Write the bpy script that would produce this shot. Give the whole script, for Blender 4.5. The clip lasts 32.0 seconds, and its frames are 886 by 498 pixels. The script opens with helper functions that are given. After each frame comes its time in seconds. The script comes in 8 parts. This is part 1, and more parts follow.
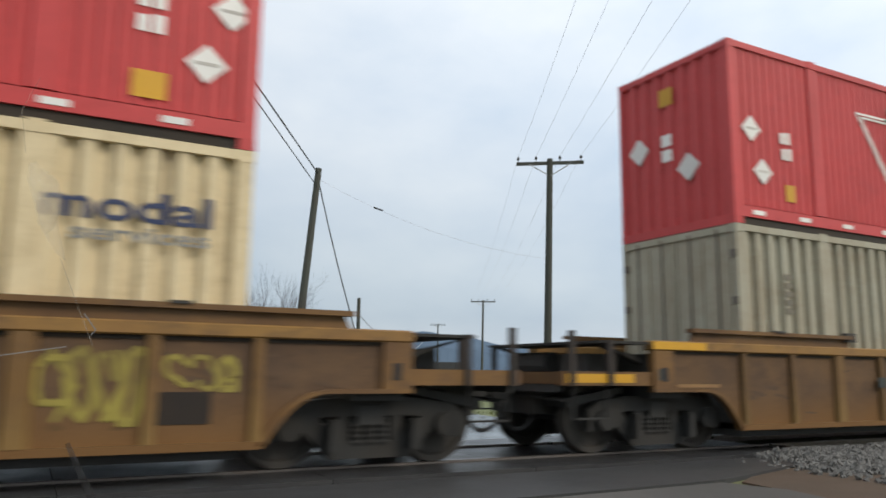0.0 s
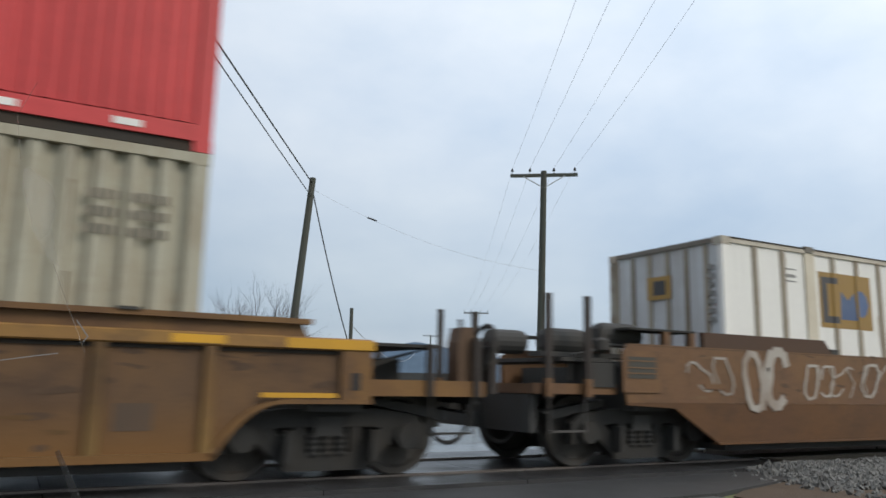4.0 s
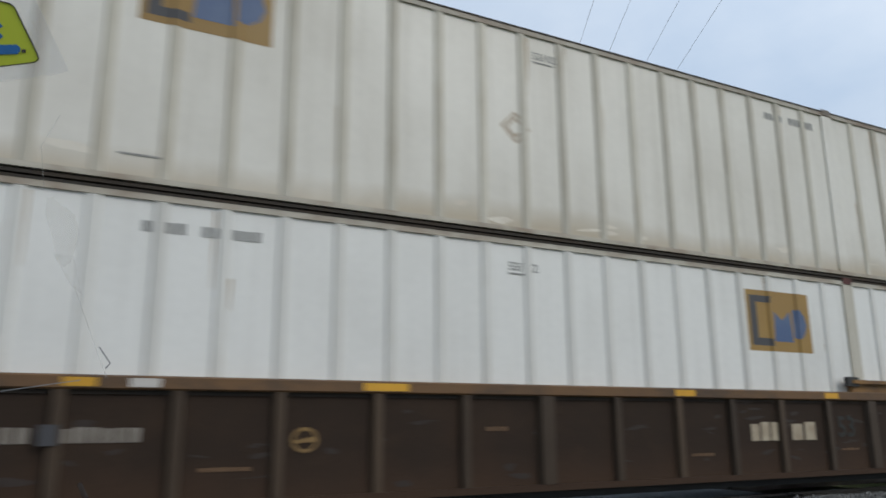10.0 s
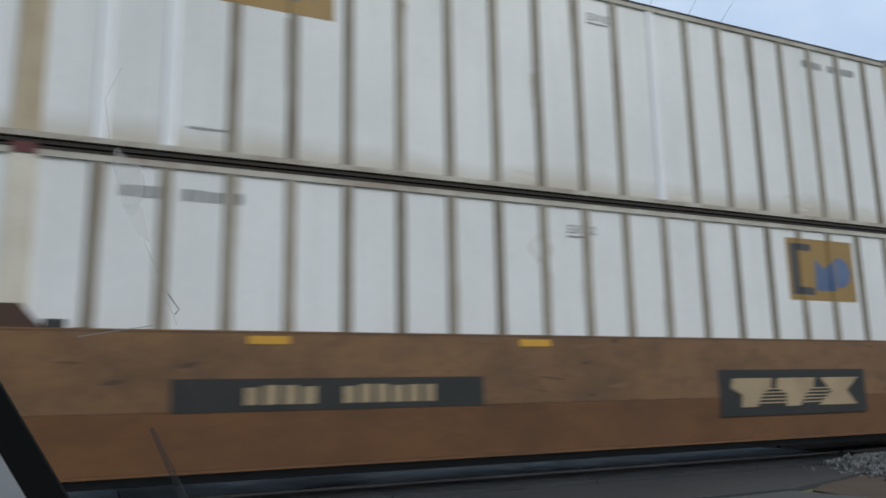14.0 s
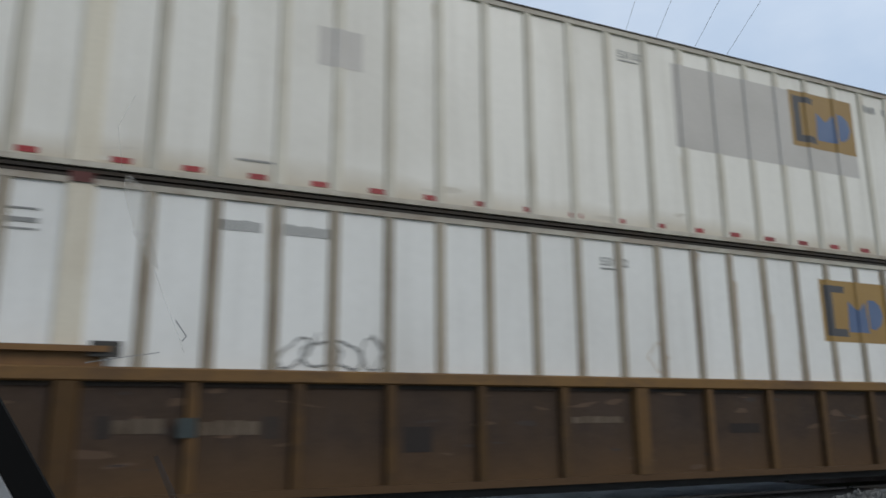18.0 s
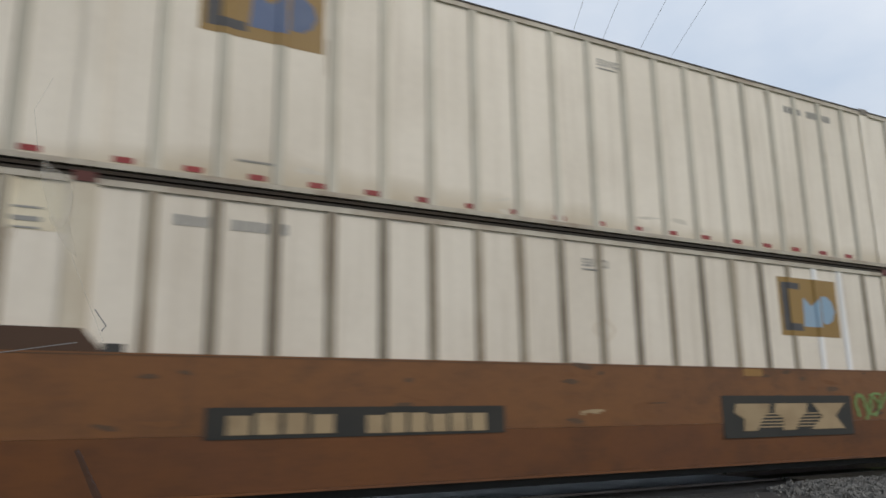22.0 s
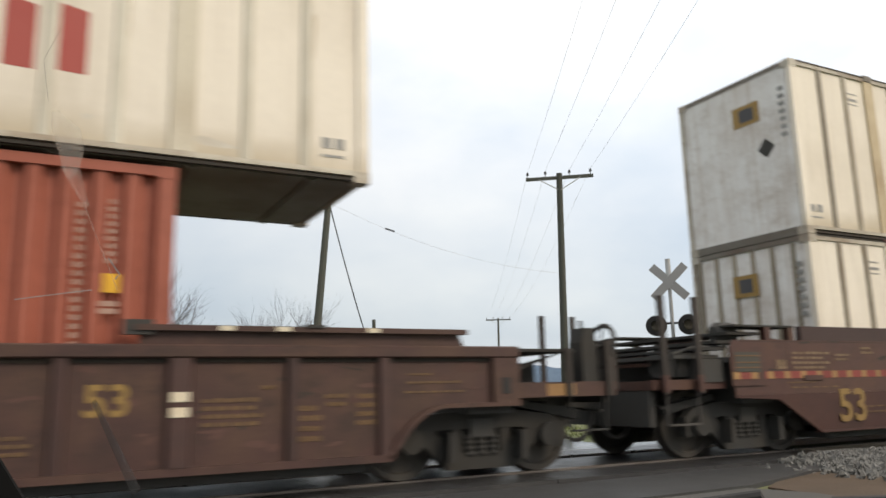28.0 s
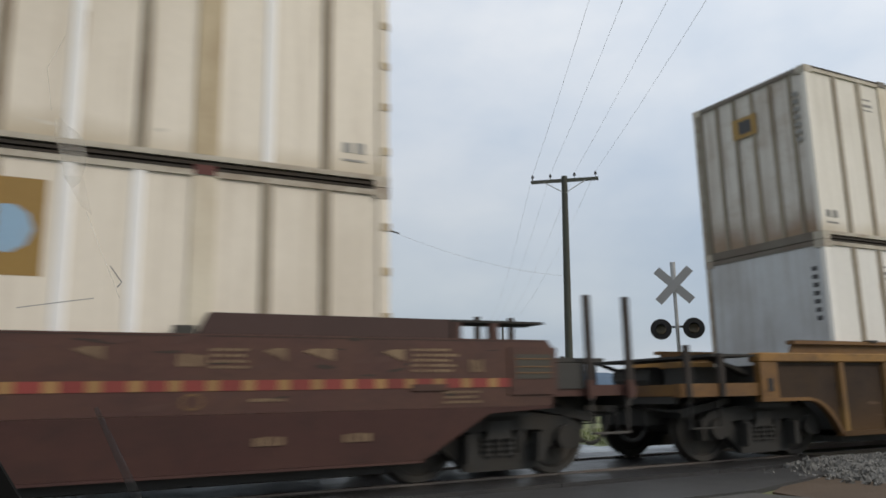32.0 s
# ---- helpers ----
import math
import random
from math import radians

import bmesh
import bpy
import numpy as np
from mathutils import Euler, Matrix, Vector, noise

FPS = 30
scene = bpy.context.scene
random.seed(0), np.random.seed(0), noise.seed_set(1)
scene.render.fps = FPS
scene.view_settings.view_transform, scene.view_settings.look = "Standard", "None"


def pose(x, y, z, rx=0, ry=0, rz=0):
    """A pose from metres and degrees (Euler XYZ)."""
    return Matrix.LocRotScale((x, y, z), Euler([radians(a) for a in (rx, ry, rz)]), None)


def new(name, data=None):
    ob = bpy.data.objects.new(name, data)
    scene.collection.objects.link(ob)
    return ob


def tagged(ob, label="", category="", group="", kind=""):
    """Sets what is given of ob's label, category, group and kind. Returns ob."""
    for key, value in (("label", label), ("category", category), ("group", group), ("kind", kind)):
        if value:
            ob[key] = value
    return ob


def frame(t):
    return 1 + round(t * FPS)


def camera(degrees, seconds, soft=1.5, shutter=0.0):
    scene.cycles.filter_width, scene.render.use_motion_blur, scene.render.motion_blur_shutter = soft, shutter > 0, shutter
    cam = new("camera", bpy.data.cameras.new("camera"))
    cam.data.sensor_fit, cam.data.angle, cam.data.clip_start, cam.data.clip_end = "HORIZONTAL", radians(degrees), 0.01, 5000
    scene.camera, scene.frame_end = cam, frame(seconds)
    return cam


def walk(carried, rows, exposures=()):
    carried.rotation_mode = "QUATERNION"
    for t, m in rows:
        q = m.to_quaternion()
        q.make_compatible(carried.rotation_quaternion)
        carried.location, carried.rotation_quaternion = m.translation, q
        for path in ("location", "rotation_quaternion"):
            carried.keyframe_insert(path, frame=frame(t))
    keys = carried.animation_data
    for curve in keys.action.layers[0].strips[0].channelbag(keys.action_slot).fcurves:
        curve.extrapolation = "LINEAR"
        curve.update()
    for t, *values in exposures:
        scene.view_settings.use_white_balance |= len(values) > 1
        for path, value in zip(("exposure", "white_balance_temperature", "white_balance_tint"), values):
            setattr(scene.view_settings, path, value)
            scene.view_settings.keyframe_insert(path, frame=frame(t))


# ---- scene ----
# ---- camera: hand-held inside a stopped car; it turns and drifts by a few centimetres ----
VIEW = (
    (0.0, -28.61, 9.20, -0.60, 0.003, -0.001, 1.030),
    (0.5, -29.94, 9.95, -0.77, 0.003, -0.001, 1.030),
    (1.0, -29.25, 11.22, -0.63, 0.002, -0.001, 1.030),
    (1.5, -29.20, 11.34, -0.63, 0.002, -0.001, 1.030),
    (2.0, -29.19, 11.53, -0.57, 0.002, -0.001, 1.029),
    (2.5, -29.02, 11.30, -1.08, 0.002, -0.001, 1.029),
    (3.0, -29.80, 10.81, -1.41, 0.002, -0.001, 1.029),
    (3.5, -29.43, 10.16, -1.22, 0.002, -0.001, 1.029),
    (4.0, -29.19, 10.03, -1.07, 0.002, -0.001, 1.029),
    (4.5, -29.05, 10.21, -0.61, 0.002, -0.001, 1.029),
    (6.5, -28.60, 10.27, 0.30, 0.001, -0.001, 1.020),
    (7.0, -28.46, 10.14, 0.01, 0.001, -0.001, 1.021),
    (7.5, -28.43, 10.39, 0.05, 0.001, -0.001, 1.023),
    (8.0, -28.41, 10.29, -0.10, 0.001, -0.001, 1.024),
    (8.5, -28.72, 11.26, 0.96, 0.001, -0.001, 1.025),
    (9.0, -29.04, 10.82, 0.43, 0.001, -0.000, 1.026),
    (9.5, -29.47, 12.59, 1.35, 0.001, -0.000, 1.019),
    (10.0, -27.85, 13.07, 0.34, 0.000, -0.000, 1.011),
    (10.5, -26.81, 9.17, 3.21, 0.000, -0.000, 1.003),
    (11.0, -24.37, 10.12, 1.79, -0.002, 0.001, 1.001),
    (11.5, -22.90, 11.77, 1.55, -0.005, 0.003, 0.999),
    (12.0, -23.96, 10.44, 0.86, -0.007, 0.004, 0.997),
    (12.5, -23.86, 10.63, 1.39, -0.010, 0.005, 0.995),
    (13.0, -23.70, 9.97, 1.55, -0.012, 0.007, 0.993),
    (13.5, -23.69, 9.90, 0.91, -0.012, 0.007, 0.993),
    (15.5, -28.05, 13.46, 3.02, -0.013, 0.007, 0.993),
    (16.0, -27.43, 13.84, 2.02, -0.013, 0.007, 0.993),
    (16.5, -27.32, 14.43, 1.27, -0.013, 0.007, 0.994),
    (17.0, -26.84, 14.74, 0.84, -0.014, 0.007, 0.994),
    (17.5, -26.74, 12.07, 0.92, -0.014, 0.007, 0.994),
    (18.0, -24.32, 12.61, 0.35, -0.014, 0.008, 0.994),
    (18.5, -23.09, 11.02, 1.17, -0.012, 0.006, 0.993),
    (19.0, -26.03, 11.79, 1.12, -0.006, 0.003, 0.992),
    (19.5, -28.80, 13.34, 0.19, 0.000, -0.000, 0.991),
    (20.0, -28.19, 12.39, 0.29, 0.000, -0.000, 0.990),
    (20.5, -28.14, 11.98, 0.15, 0.000, -0.000, 0.989),
    (21.0, -28.04, 12.30, -0.01, 0.000, -0.000, 0.989),
    (21.5, -27.89, 12.81, -0.09, 0.001, -0.000, 0.989),
    (22.0, -28.16, 12.34, 0.80, 0.001, -0.000, 0.988),
    (22.5, -28.09, 12.10, 0.65, 0.001, -0.000, 0.986),
    (23.0, -28.30, 11.10, 0.58, 0.001, -0.001, 0.984),
    (23.5, -28.01, 9.58, 1.34, 0.001, -0.001, 0.981),
    (24.0, -27.76, 9.32, 1.90, 0.001, -0.001, 0.979),
    (24.5, -27.86, 9.75, 1.72, 0.001, -0.001, 0.977),
    (25.0, -27.57, 9.92, 1.62, 0.002, -0.001, 0.975),
    (25.5, -27.38, 10.11, 1.75, 0.002, -0.001, 0.973),
    (27.5, -27.34, 10.25, 1.16, 0.002, -0.001, 0.963),
    (28.0, -27.30, 10.73, 1.40, 0.002, -0.001, 0.961),
    (28.5, -27.05, 10.22, 2.04, 0.003, -0.001, 0.962),
    (29.0, -27.15, 10.52, 1.73, 0.003, -0.001, 0.963),
    (29.5, -27.15, 10.63, 1.24, 0.003, -0.002, 0.963),
    (30.0, -27.22, 10.92, 1.24, 0.003, -0.002, 0.964),
    (30.5, -27.05, 10.94, 1.38, 0.003, -0.002, 0.965),
    (31.0, -26.79, 10.24, 1.43, 0.003, -0.002, 0.966),
    (31.5, -27.02, 10.40, 1.40, 0.003, -0.002, 0.967),
    (32.0, -27.00, 10.90, 1.08, 0.004, -0.002, 0.967),
)
RUN = (
    (0.0, 1.04),
    (0.5, 4.02),
    (1.0, 6.99),
    (1.5, 9.99),
    (2.0, 13.01),
    (2.5, 15.99),
    (3.0, 19.01),
    (3.5, 21.99),
    (4.0, 24.92),
    (4.5, 27.85),
    (6.5, 39.61),
    (7.0, 42.61),
    (7.5, 45.64),
    (8.0, 48.64),
    (8.5, 51.59),
    (9.0, 54.53),
    (9.5, 57.49),
    (10.0, 60.45),
    (10.5, 63.45),
    (11.0, 66.39),
    (11.5, 69.27),
    (12.0, 72.15),
    (12.5, 75.06),
    (13.0, 78.04),
    (13.5, 81.06),
    (15.5, 92.68),
    (16.0, 95.59),
    (16.5, 98.49),
    (17.0, 101.40),
    (17.5, 104.35),
    (18.0, 107.32),
    (18.5, 110.26),
    (19.0, 113.16),
    (19.5, 116.03),
    (20.0, 118.90),
    (20.5, 121.80),
    (21.0, 124.71),
    (21.5, 127.62),
    (22.0, 130.53),
    (22.5, 133.49),
    (23.0, 136.44),
    (23.5, 139.42),
    (24.0, 142.29),
    (24.5, 145.14),
    (25.0, 148.05),
    (25.5, 151.01),
    (27.5, 162.81),
    (28.0, 165.68),
    (28.5, 168.53),
    (29.0, 171.38),
    (29.5, 174.26),
    (30.0, 177.20),
    (30.5, 180.19),
    (31.0, 183.19),
    (31.5, 186.18),
    (32.0, 189.14),
)
cam = camera(60.41, 32.0, soft=1.6, shutter=0.55)
walk(cam, [(t, pose(ex, ey, ez, 90 + p, r, y)) for t, y, p, r, ex, ey, ez in VIEW],
     exposures=((0.0, 0.36, 6800, 9), (1.0, 0.26, 6450, 9), (2.0, 0.60, 6700, 10), (3.0, 0.70, 6700, 10), (3.5, 0.42, 6600, 10), (4.0, 0.28, 6550, 9), (4.5, 0.30, 6500, 9), (6.5, -0.06, 6050, 9), (8.0, -0.12, 5850, 8),
                (9.0, -0.08, 5950, 8), (11.0, -0.12, 6200, 9), (13.0, -0.10, 5800, 8), (15.6, -0.08, 6000, 9), (16.3, -0.12, 6000, 9), (17.0, -0.34, 5800, 8), (18.0, -0.18, 6050, 9), (19.0, -0.15, 6050, 9), (20.0, -0.22, 5900, 8), (21.0, -0.10, 6000, 9),
                (22.5, -0.06, 6900, 11), (23.0, -0.06, 7100, 11), (25.0, -0.14, 6900, 11), (27.5, 0.65, 7500, 12), (28.2, 0.58, 7400, 12), (29.0, 0.16, 7000, 11),
                (31.0, 0.12, 7200, 11), (32.0, 0.08, 6900, 11)))

# ---- sky and sun: thin winter overcast ----
SUN_EL, SUN_AZ = 38.0, 146.0
world = bpy.data.worlds.new("overcast_sky")
scene.world = world
world.use_nodes = True
wn, wl = world.node_tree.nodes, world.node_tree.links
wn.clear()
w_out = wn.new("ShaderNodeOutputWorld")
w_bg = wn.new("ShaderNodeBackground")
w_sky = wn.new("ShaderNodeTexSky")
w_sky.sky_type, w_sky.sun_disc = "NISHITA", False
w_sky.sun_elevation, w_sky.sun_rotation = radians(SUN_EL), radians(SUN_AZ)
w_sky.dust_density, w_sky.air_density = 2.0, 1.2
w_co = wn.new("ShaderNodeTexCoord")
w_map = wn.new("ShaderNodeMapping")
w_map.inputs["Scale"].default_value = (1.3, 1.3, 2.4)
w_noise = wn.new("ShaderNodeTexNoise")
w_noise.inputs["Scale"].default_value, w_noise.inputs["Detail"].default_value = 1.6, 6.0
w_noise.inputs["Roughness"].default_value = 0.52
w_ramp = wn.new("ShaderNodeValToRGB")
w_ramp.color_ramp.elements[0].position, w_ramp.color_ramp.elements[0].color = 0.30, (4.9, 5.85, 7.15, 1)
w_ramp.color_ramp.elements[1].position, w_ramp.color_ramp.elements[1].color = 0.66, (7.7, 8.1, 8.6, 1)
w_sep = wn.new("ShaderNodeSeparateXYZ")
w_up = wn.new("ShaderNodeValToRGB")          # haze at the horizon, darker above it, brightest overhead
for w_p, w_v, w_t in ((0.07, 0.385, 0.09), (0.17, 0.432, 0.07), (0.34, 0.60, 0.01), (0.5, 0.68, 0.0)):
    w_up.color_ramp.elements.new(w_p).color = (w_v * (1 - w_t), w_v, w_v * (1 + w_t), 1)
w_up.color_ramp.elements[0].color, w_up.color_ramp.elements[5].color = (0.50, 0.50, 0.495, 1), (0.95, 0.95, 0.95, 1)
w_side = wn.new("ShaderNodeMapRange")   # brighter towards the hidden sun
w_side.inputs["From Min"].default_value, w_side.inputs["From Max"].default_value = -0.1, 0.9
w_side.inputs["To Min"].default_value, w_side.inputs["To Max"].default_value = 1.44, 2.0
w_gain = wn.new("ShaderNodeMath")
w_gain.operation = "MULTIPLY"
w_mul = wn.new("ShaderNodeMix")
w_mul.data_type, w_mul.blend_type = "RGBA", "MULTIPLY"
w_mul.inputs["Factor"].default_value = 1.0
w_mix = wn.new("ShaderNodeMix")
w_mix.data_type = "RGBA"
w_mix.inputs["Factor"].default_value = 0.86
wl.new(w_co.outputs["Generated"], w_map.inputs["Vector"])
wl.new(w_map.outputs["Vector"], w_noise.inputs["Vector"])
wl.new(w_noise.outputs["Fac"], w_ramp.inputs["Fac"])
wl.new(w_co.outputs["Generated"], w_sep.inputs["Vector"])
wl.new(w_sep.outputs["Z"], w_up.inputs["Fac"])
wl.new(w_ramp.outputs["Color"], w_mul.inputs["A"])
wl.new(w_sep.outputs["X"], w_side.inputs["Value"])
w_gain.inputs[0].default_value = 1.0
w_tint = wn.new("ShaderNodeMix")
w_tint.data_type, w_tint.blend_type = "RGBA", "MULTIPLY"
w_tint.inputs["Factor"].default_value = 1.0
wl.new(w_mul.outputs["Result"], w_tint.inputs["A"])
wl.new(w_up.outputs["Color"], w_tint.inputs["B"])
wl.new(w_side.outputs["Result"], w_gain.inputs[1])
wl.new(w_gain.outputs[0], w_mul.inputs["B"])
wl.new(w_sky.outputs["Color"], w_mix.inputs["A"])
wl.new(w_tint.outputs["Result"], w_mix.inputs["B"])
wl.new(w_mix.outputs["Result"], w_bg.inputs["Color"])
w_bg.inputs["Strength"].default_value = 0.1
wl.new(w_bg.outputs["Background"], w_out.inputs["Surface"])

sun_data = bpy.data.lights.new("sun", "SUN")
sun_data.energy, sun_data.angle, sun_data.color = 1.3, radians(22), (1.0, 0.91, 0.80)
sun = new("sun", sun_data)
sun.matrix_world = pose(0, 0, 60, 90 - SUN_EL, 0, 180 - SUN_AZ)


# ---- materials ----
def surface(name, base, rough=0.6, metal=0.0, dirt=(0.10, 0.07, 0.05), amount=0.35, streak=0.0, scale=1.2, grain=0.25, bump=0.004,
            vary=0.12, spec=0.4, low=None, wear=None):
    """Paint or raw stuff with broad stains, fine grain, optional streaks that run down, and a light relief."""
    m = bpy.data.materials.new(name)
    m.use_nodes = True
    n, l = m.node_tree.nodes, m.node_tree.links
    b = n["Principled BSDF"]
    co, info = n.new("ShaderNodeTexCoord"), n.new("ShaderNodeObjectInfo")
    add = n.new("ShaderNodeVectorMath")
    add.operation = "MULTIPLY_ADD"
    l.new(info.outputs["Random"], add.inputs[0])
    add.inputs[1].default_value = (37.0, 53.0, 29.0)
    l.new(co.outputs["Object"], add.inputs[2])
    big = n.new("ShaderNodeTexNoise")
    big.inputs["Scale"].default_value, big.inputs["Detail"].default_value = scale, 5.0
    l.new(add.outputs[0], big.inputs["Vector"])
    ramp = n.new("ShaderNodeValToRGB")
    ramp.color_ramp.elements[0].position, ramp.color_ramp.elements[1].position = 0.42, 0.78
    l.new(big.outputs["Fac"], ramp.inputs["Fac"])
    fine = n.new("ShaderNodeTexNoise")
    fine.inputs["Scale"].default_value, fine.inputs["Detail"].default_value = scale * 22, 3.0
    l.new(add.outputs[0], fine.inputs["Vector"])
    amt = n.new("ShaderNodeMath")
    amt.operation = "MULTIPLY"
    amt.inputs[1].default_value = amount
    l.new(ramp.outputs["Color"], amt.inputs[0])
    stain = n.new("ShaderNodeMix")
    stain.data_type = "RGBA"
    stain.inputs["A"].default_value, stain.inputs["B"].default_value = (*base, 1), (*dirt, 1)
    l.new(amt.outputs[0], stain.inputs["Factor"])
    last = stain.outputs["Result"]
    if streak > 0:
        mp = n.new("ShaderNodeMapping")
        mp.inputs["Scale"].default_value = (7.0, 7.0, 0.35)
        l.new(add.outputs[0], mp.inputs["Vector"])
        run = n.new("ShaderNodeTexNoise")
        run.inputs["Scale"].default_value, run.inputs["Detail"].default_value = 1.4, 4.0
        l.new(mp.outputs["Vector"], run.inputs["Vector"])
        rr = n.new("ShaderNodeValToRGB")
        rr.color_ramp.elements[0].position, rr.color_ramp.elements[1].position = (0.50, 0.80) if streak < 0.7 else (0.42, 0.66)
        l.new(run.outputs["Fac"], rr.inputs["Fac"])
        sa = n.new("ShaderNodeMath")
        sa.operation = "MULTIPLY"
        sa.inputs[1].default_value = streak
        l.new(rr.outputs["Color"], sa.inputs[0])
        sm = n.new("ShaderNodeMix")
        sm.data_type = "RGBA"
        sm.inputs["B"].default_value = (*dirt, 1)
        l.new(last, sm.inputs["A"])
        l.new(sa.outputs[0], sm.inputs["Factor"])
        last = sm.outputs["Result"]
    if wear:      # softly edged scrapes and rust, drawn out along the side: (colour, amount)
        for w_scale, w_map, w_k in ((0.9, (0.85, 0.85, 1.25), 1.0), (3.0, (0.8, 0.8, 1.5), 0.7)):
            wm = n.new("ShaderNodeMapping")
            wm.inputs["Scale"].default_value = w_map
            l.new(add.outputs[0], wm.inputs["Vector"])
            wt = n.new("ShaderNodeTexNoise")
            wt.inputs["Scale"].default_value, wt.inputs["Detail"].default_value, wt.inputs["Roughness"].default_value = w_scale, 7.0, 0.68
            l.new(wm.outputs["Vector"], wt.inputs["Vector"])
            wr = n.new("ShaderNodeMapRange")
            wr.inputs["From Min"].default_value, wr.inputs["From Max"].default_value = 0.50, 0.68
            wr.inputs["To Max"].default_value = wear[1] * w_k
            l.new(wt.outputs["Fac"], wr.inputs["Value"])
            wx = n.new("ShaderNodeMix")
            wx.data_type = "RGBA"
            wx.inputs["B"].default_value = (*wear[0], 1)
            l.new(last, wx.inputs["A"])
            l.new(wr.outputs["Result"], wx.inputs["Factor"])
            last = wx.outputs["Result"]
    if low:       # rust or worn paint along the foot of a panel: (height where it starts, where it is full, colour)
        sep = n.new("ShaderNodeSeparateXYZ")
        l.new(co.outputs["Object"], sep.inputs[0])
        wob = n.new("ShaderNodeMath")
        wob.operation = "MULTIPLY_ADD"
        wob.inputs[1].default_value = -0.55
        l.new(big.outputs["Fac"], wob.inputs[0])
        l.new(sep.outputs["Z"], wob.inputs[2])
        lr = n.new("ShaderNodeMapRange")
        lr.inputs["From Min"].default_value, lr.inputs["From Max"].default_value = low[0] - 0.275, low[1] - 0.275
        lr.inputs["To Max"].default_value = 0.8
        l.new(wob.outputs[0], lr.inputs["Value"])
        lm = n.new("ShaderNodeMix")
        lm.data_type = "RGBA"
        lm.inputs["B"].default_value = (*low[2], 1)
        l.new(last, lm.inputs["A"])
        l.new(lr.outputs["Result"], lm.inputs["Factor"])
        last = lm.outputs["Result"]
    hsv = n.new("ShaderNodeHueSaturation")
    val = n.new("ShaderNodeMapRange")
    val.inputs["To Min"].default_value, val.inputs["To Max"].default_value = 1 - grain, 1 + grain
    l.new(fine.outputs["Fac"], val.inputs["Value"])
    tone = n.new("ShaderNodeMapRange")
    tone.inputs["To Min"].default_value, tone.inputs["To Max"].default_value = 1 - vary, 1 + vary
    l.new(info.outputs["Random"], tone.inputs["Value"])
    both = n.new("ShaderNodeMath")
    both.operation = "MULTIPLY"
    l.new(val.outputs["Result"], both.inputs[0])
    l.new(tone.outputs["Result"], both.inputs[1])
    l.new(both.outputs[0], hsv.inputs["Value"])
    l.new(last, hsv.inputs["Color"])
    l.new(hsv.outputs["Color"], b.inputs["Base Color"])
    b.inputs["Metallic"].default_value = metal
    b.inputs["Specular IOR Level"].default_value = spec
    rg = n.new("ShaderNodeMapRange")
    rg.inputs["To Min"].default_value, rg.inputs["To Max"].default_value = max(rough - 0.15, 0.03), min(rough + 0.15, 1)
    l.new(big.outputs["Fac"], rg.inputs["Value"])
    l.new(rg.outputs["Result"], b.inputs["Roughness"])
    if bump > 0:
        bp = n.new("ShaderNodeBump")
        bp.inputs["Strength"].default_value, bp.inputs["Distance"].default_value = 0.5, bump
        l.new(fine.outputs["Fac"], bp.inputs["Height"])
        l.new(bp.outputs["Normal"], b.inputs["Normal"])
    return m


def glow(name, colour, strength):
    m = bpy.data.materials.new(name)
    m.use_nodes = True
    b = m.node_tree.nodes["Principled BSDF"]
    b.inputs["Base Color"].default_value = (*colour, 1)
    b.inputs["Emission Color"].default_value = (*colour, 1)
    b.inputs["Emission Strength"].default_value = strength
    return m


RUST = (0.10, 0.045, 0.022)
white_a = surface("white_sheet", (0.74, 0.715, 0.65), 0.45, 0, (0.33, 0.29, 0.22), 0.30, 0.20, 0.5, 0.05, 0.001, 0.05, low=(0.42, 0.10, (0.44, 0.37, 0.26)))
white_b = surface("cold_white_sheet", (0.76, 0.755, 0.72), 0.42, 0, (0.36, 0.34, 0.30), 0.25, 0.15, 0.5, 0.05, 0.001, 0.05, low=(0.42, 0.10, (0.44, 0.37, 0.26)))
cream_w = surface("aged_white_sheet", (0.75, 0.695, 0.60), 0.5, 0, (0.30, 0.23, 0.15), 0.30, 0.25, 0.5, 0.05, 0.001, 0.05, low=(0.42, 0.10, (0.44, 0.37, 0.26)))
# white ends with their cool shade put into the base colour, plus dirt
end_shaded = surface("shaded_end_wall", (0.52, 0.55, 0.57), 0.5, 0, (0.20, 0.15, 0.11), 0.45, 0.4, 0.9, 0.06, 0.001, 0.08)
end_fair = surface("fair_white_end", (0.74, 0.74, 0.725), 0.5, 0, (0.36, 0.25, 0.16), 0.4, 0.4, 0.9, 0.06, 0.001, 0.05, wear=((0.30, 0.22, 0.15), 0.4))
end_worn = surface("worn_white_end", (0.64, 0.62, 0.575), 0.55, 0, (0.24, 0.16, 0.10), 0.5, 0.45, 0.9, 0.08, 0.002, 0.08, low=(0.62, 0.14, (0.24, 0.15, 0.085)), wear=((0.30, 0.21, 0.13), 0.35))
end_soiled = surface("soiled_end_wall", (0.66, 0.665, 0.66), 0.5, 0, (0.26, 0.21, 0.16), 0.5, 0.5, 0.9, 0.06, 0.001, 0.05, low=(0.55, 0.12, (0.24, 0.18, 0.13)))
end_rusty = surface("rusty_end_wall", (0.54, 0.55, 0.55), 0.6, 0, (0.20, 0.13, 0.08), 0.35, 0.5, 1.0, 0.1, 0.002, 0.05, wear=((0.17, 0.10, 0.055), 0.75))
post_grey = surface("side_post", (0.29, 0.255, 0.195), 0.55, 0, (0.16, 0.11, 0.07), 0.6, 0.4, 1.5, 0.1, 0.001, 0.22)
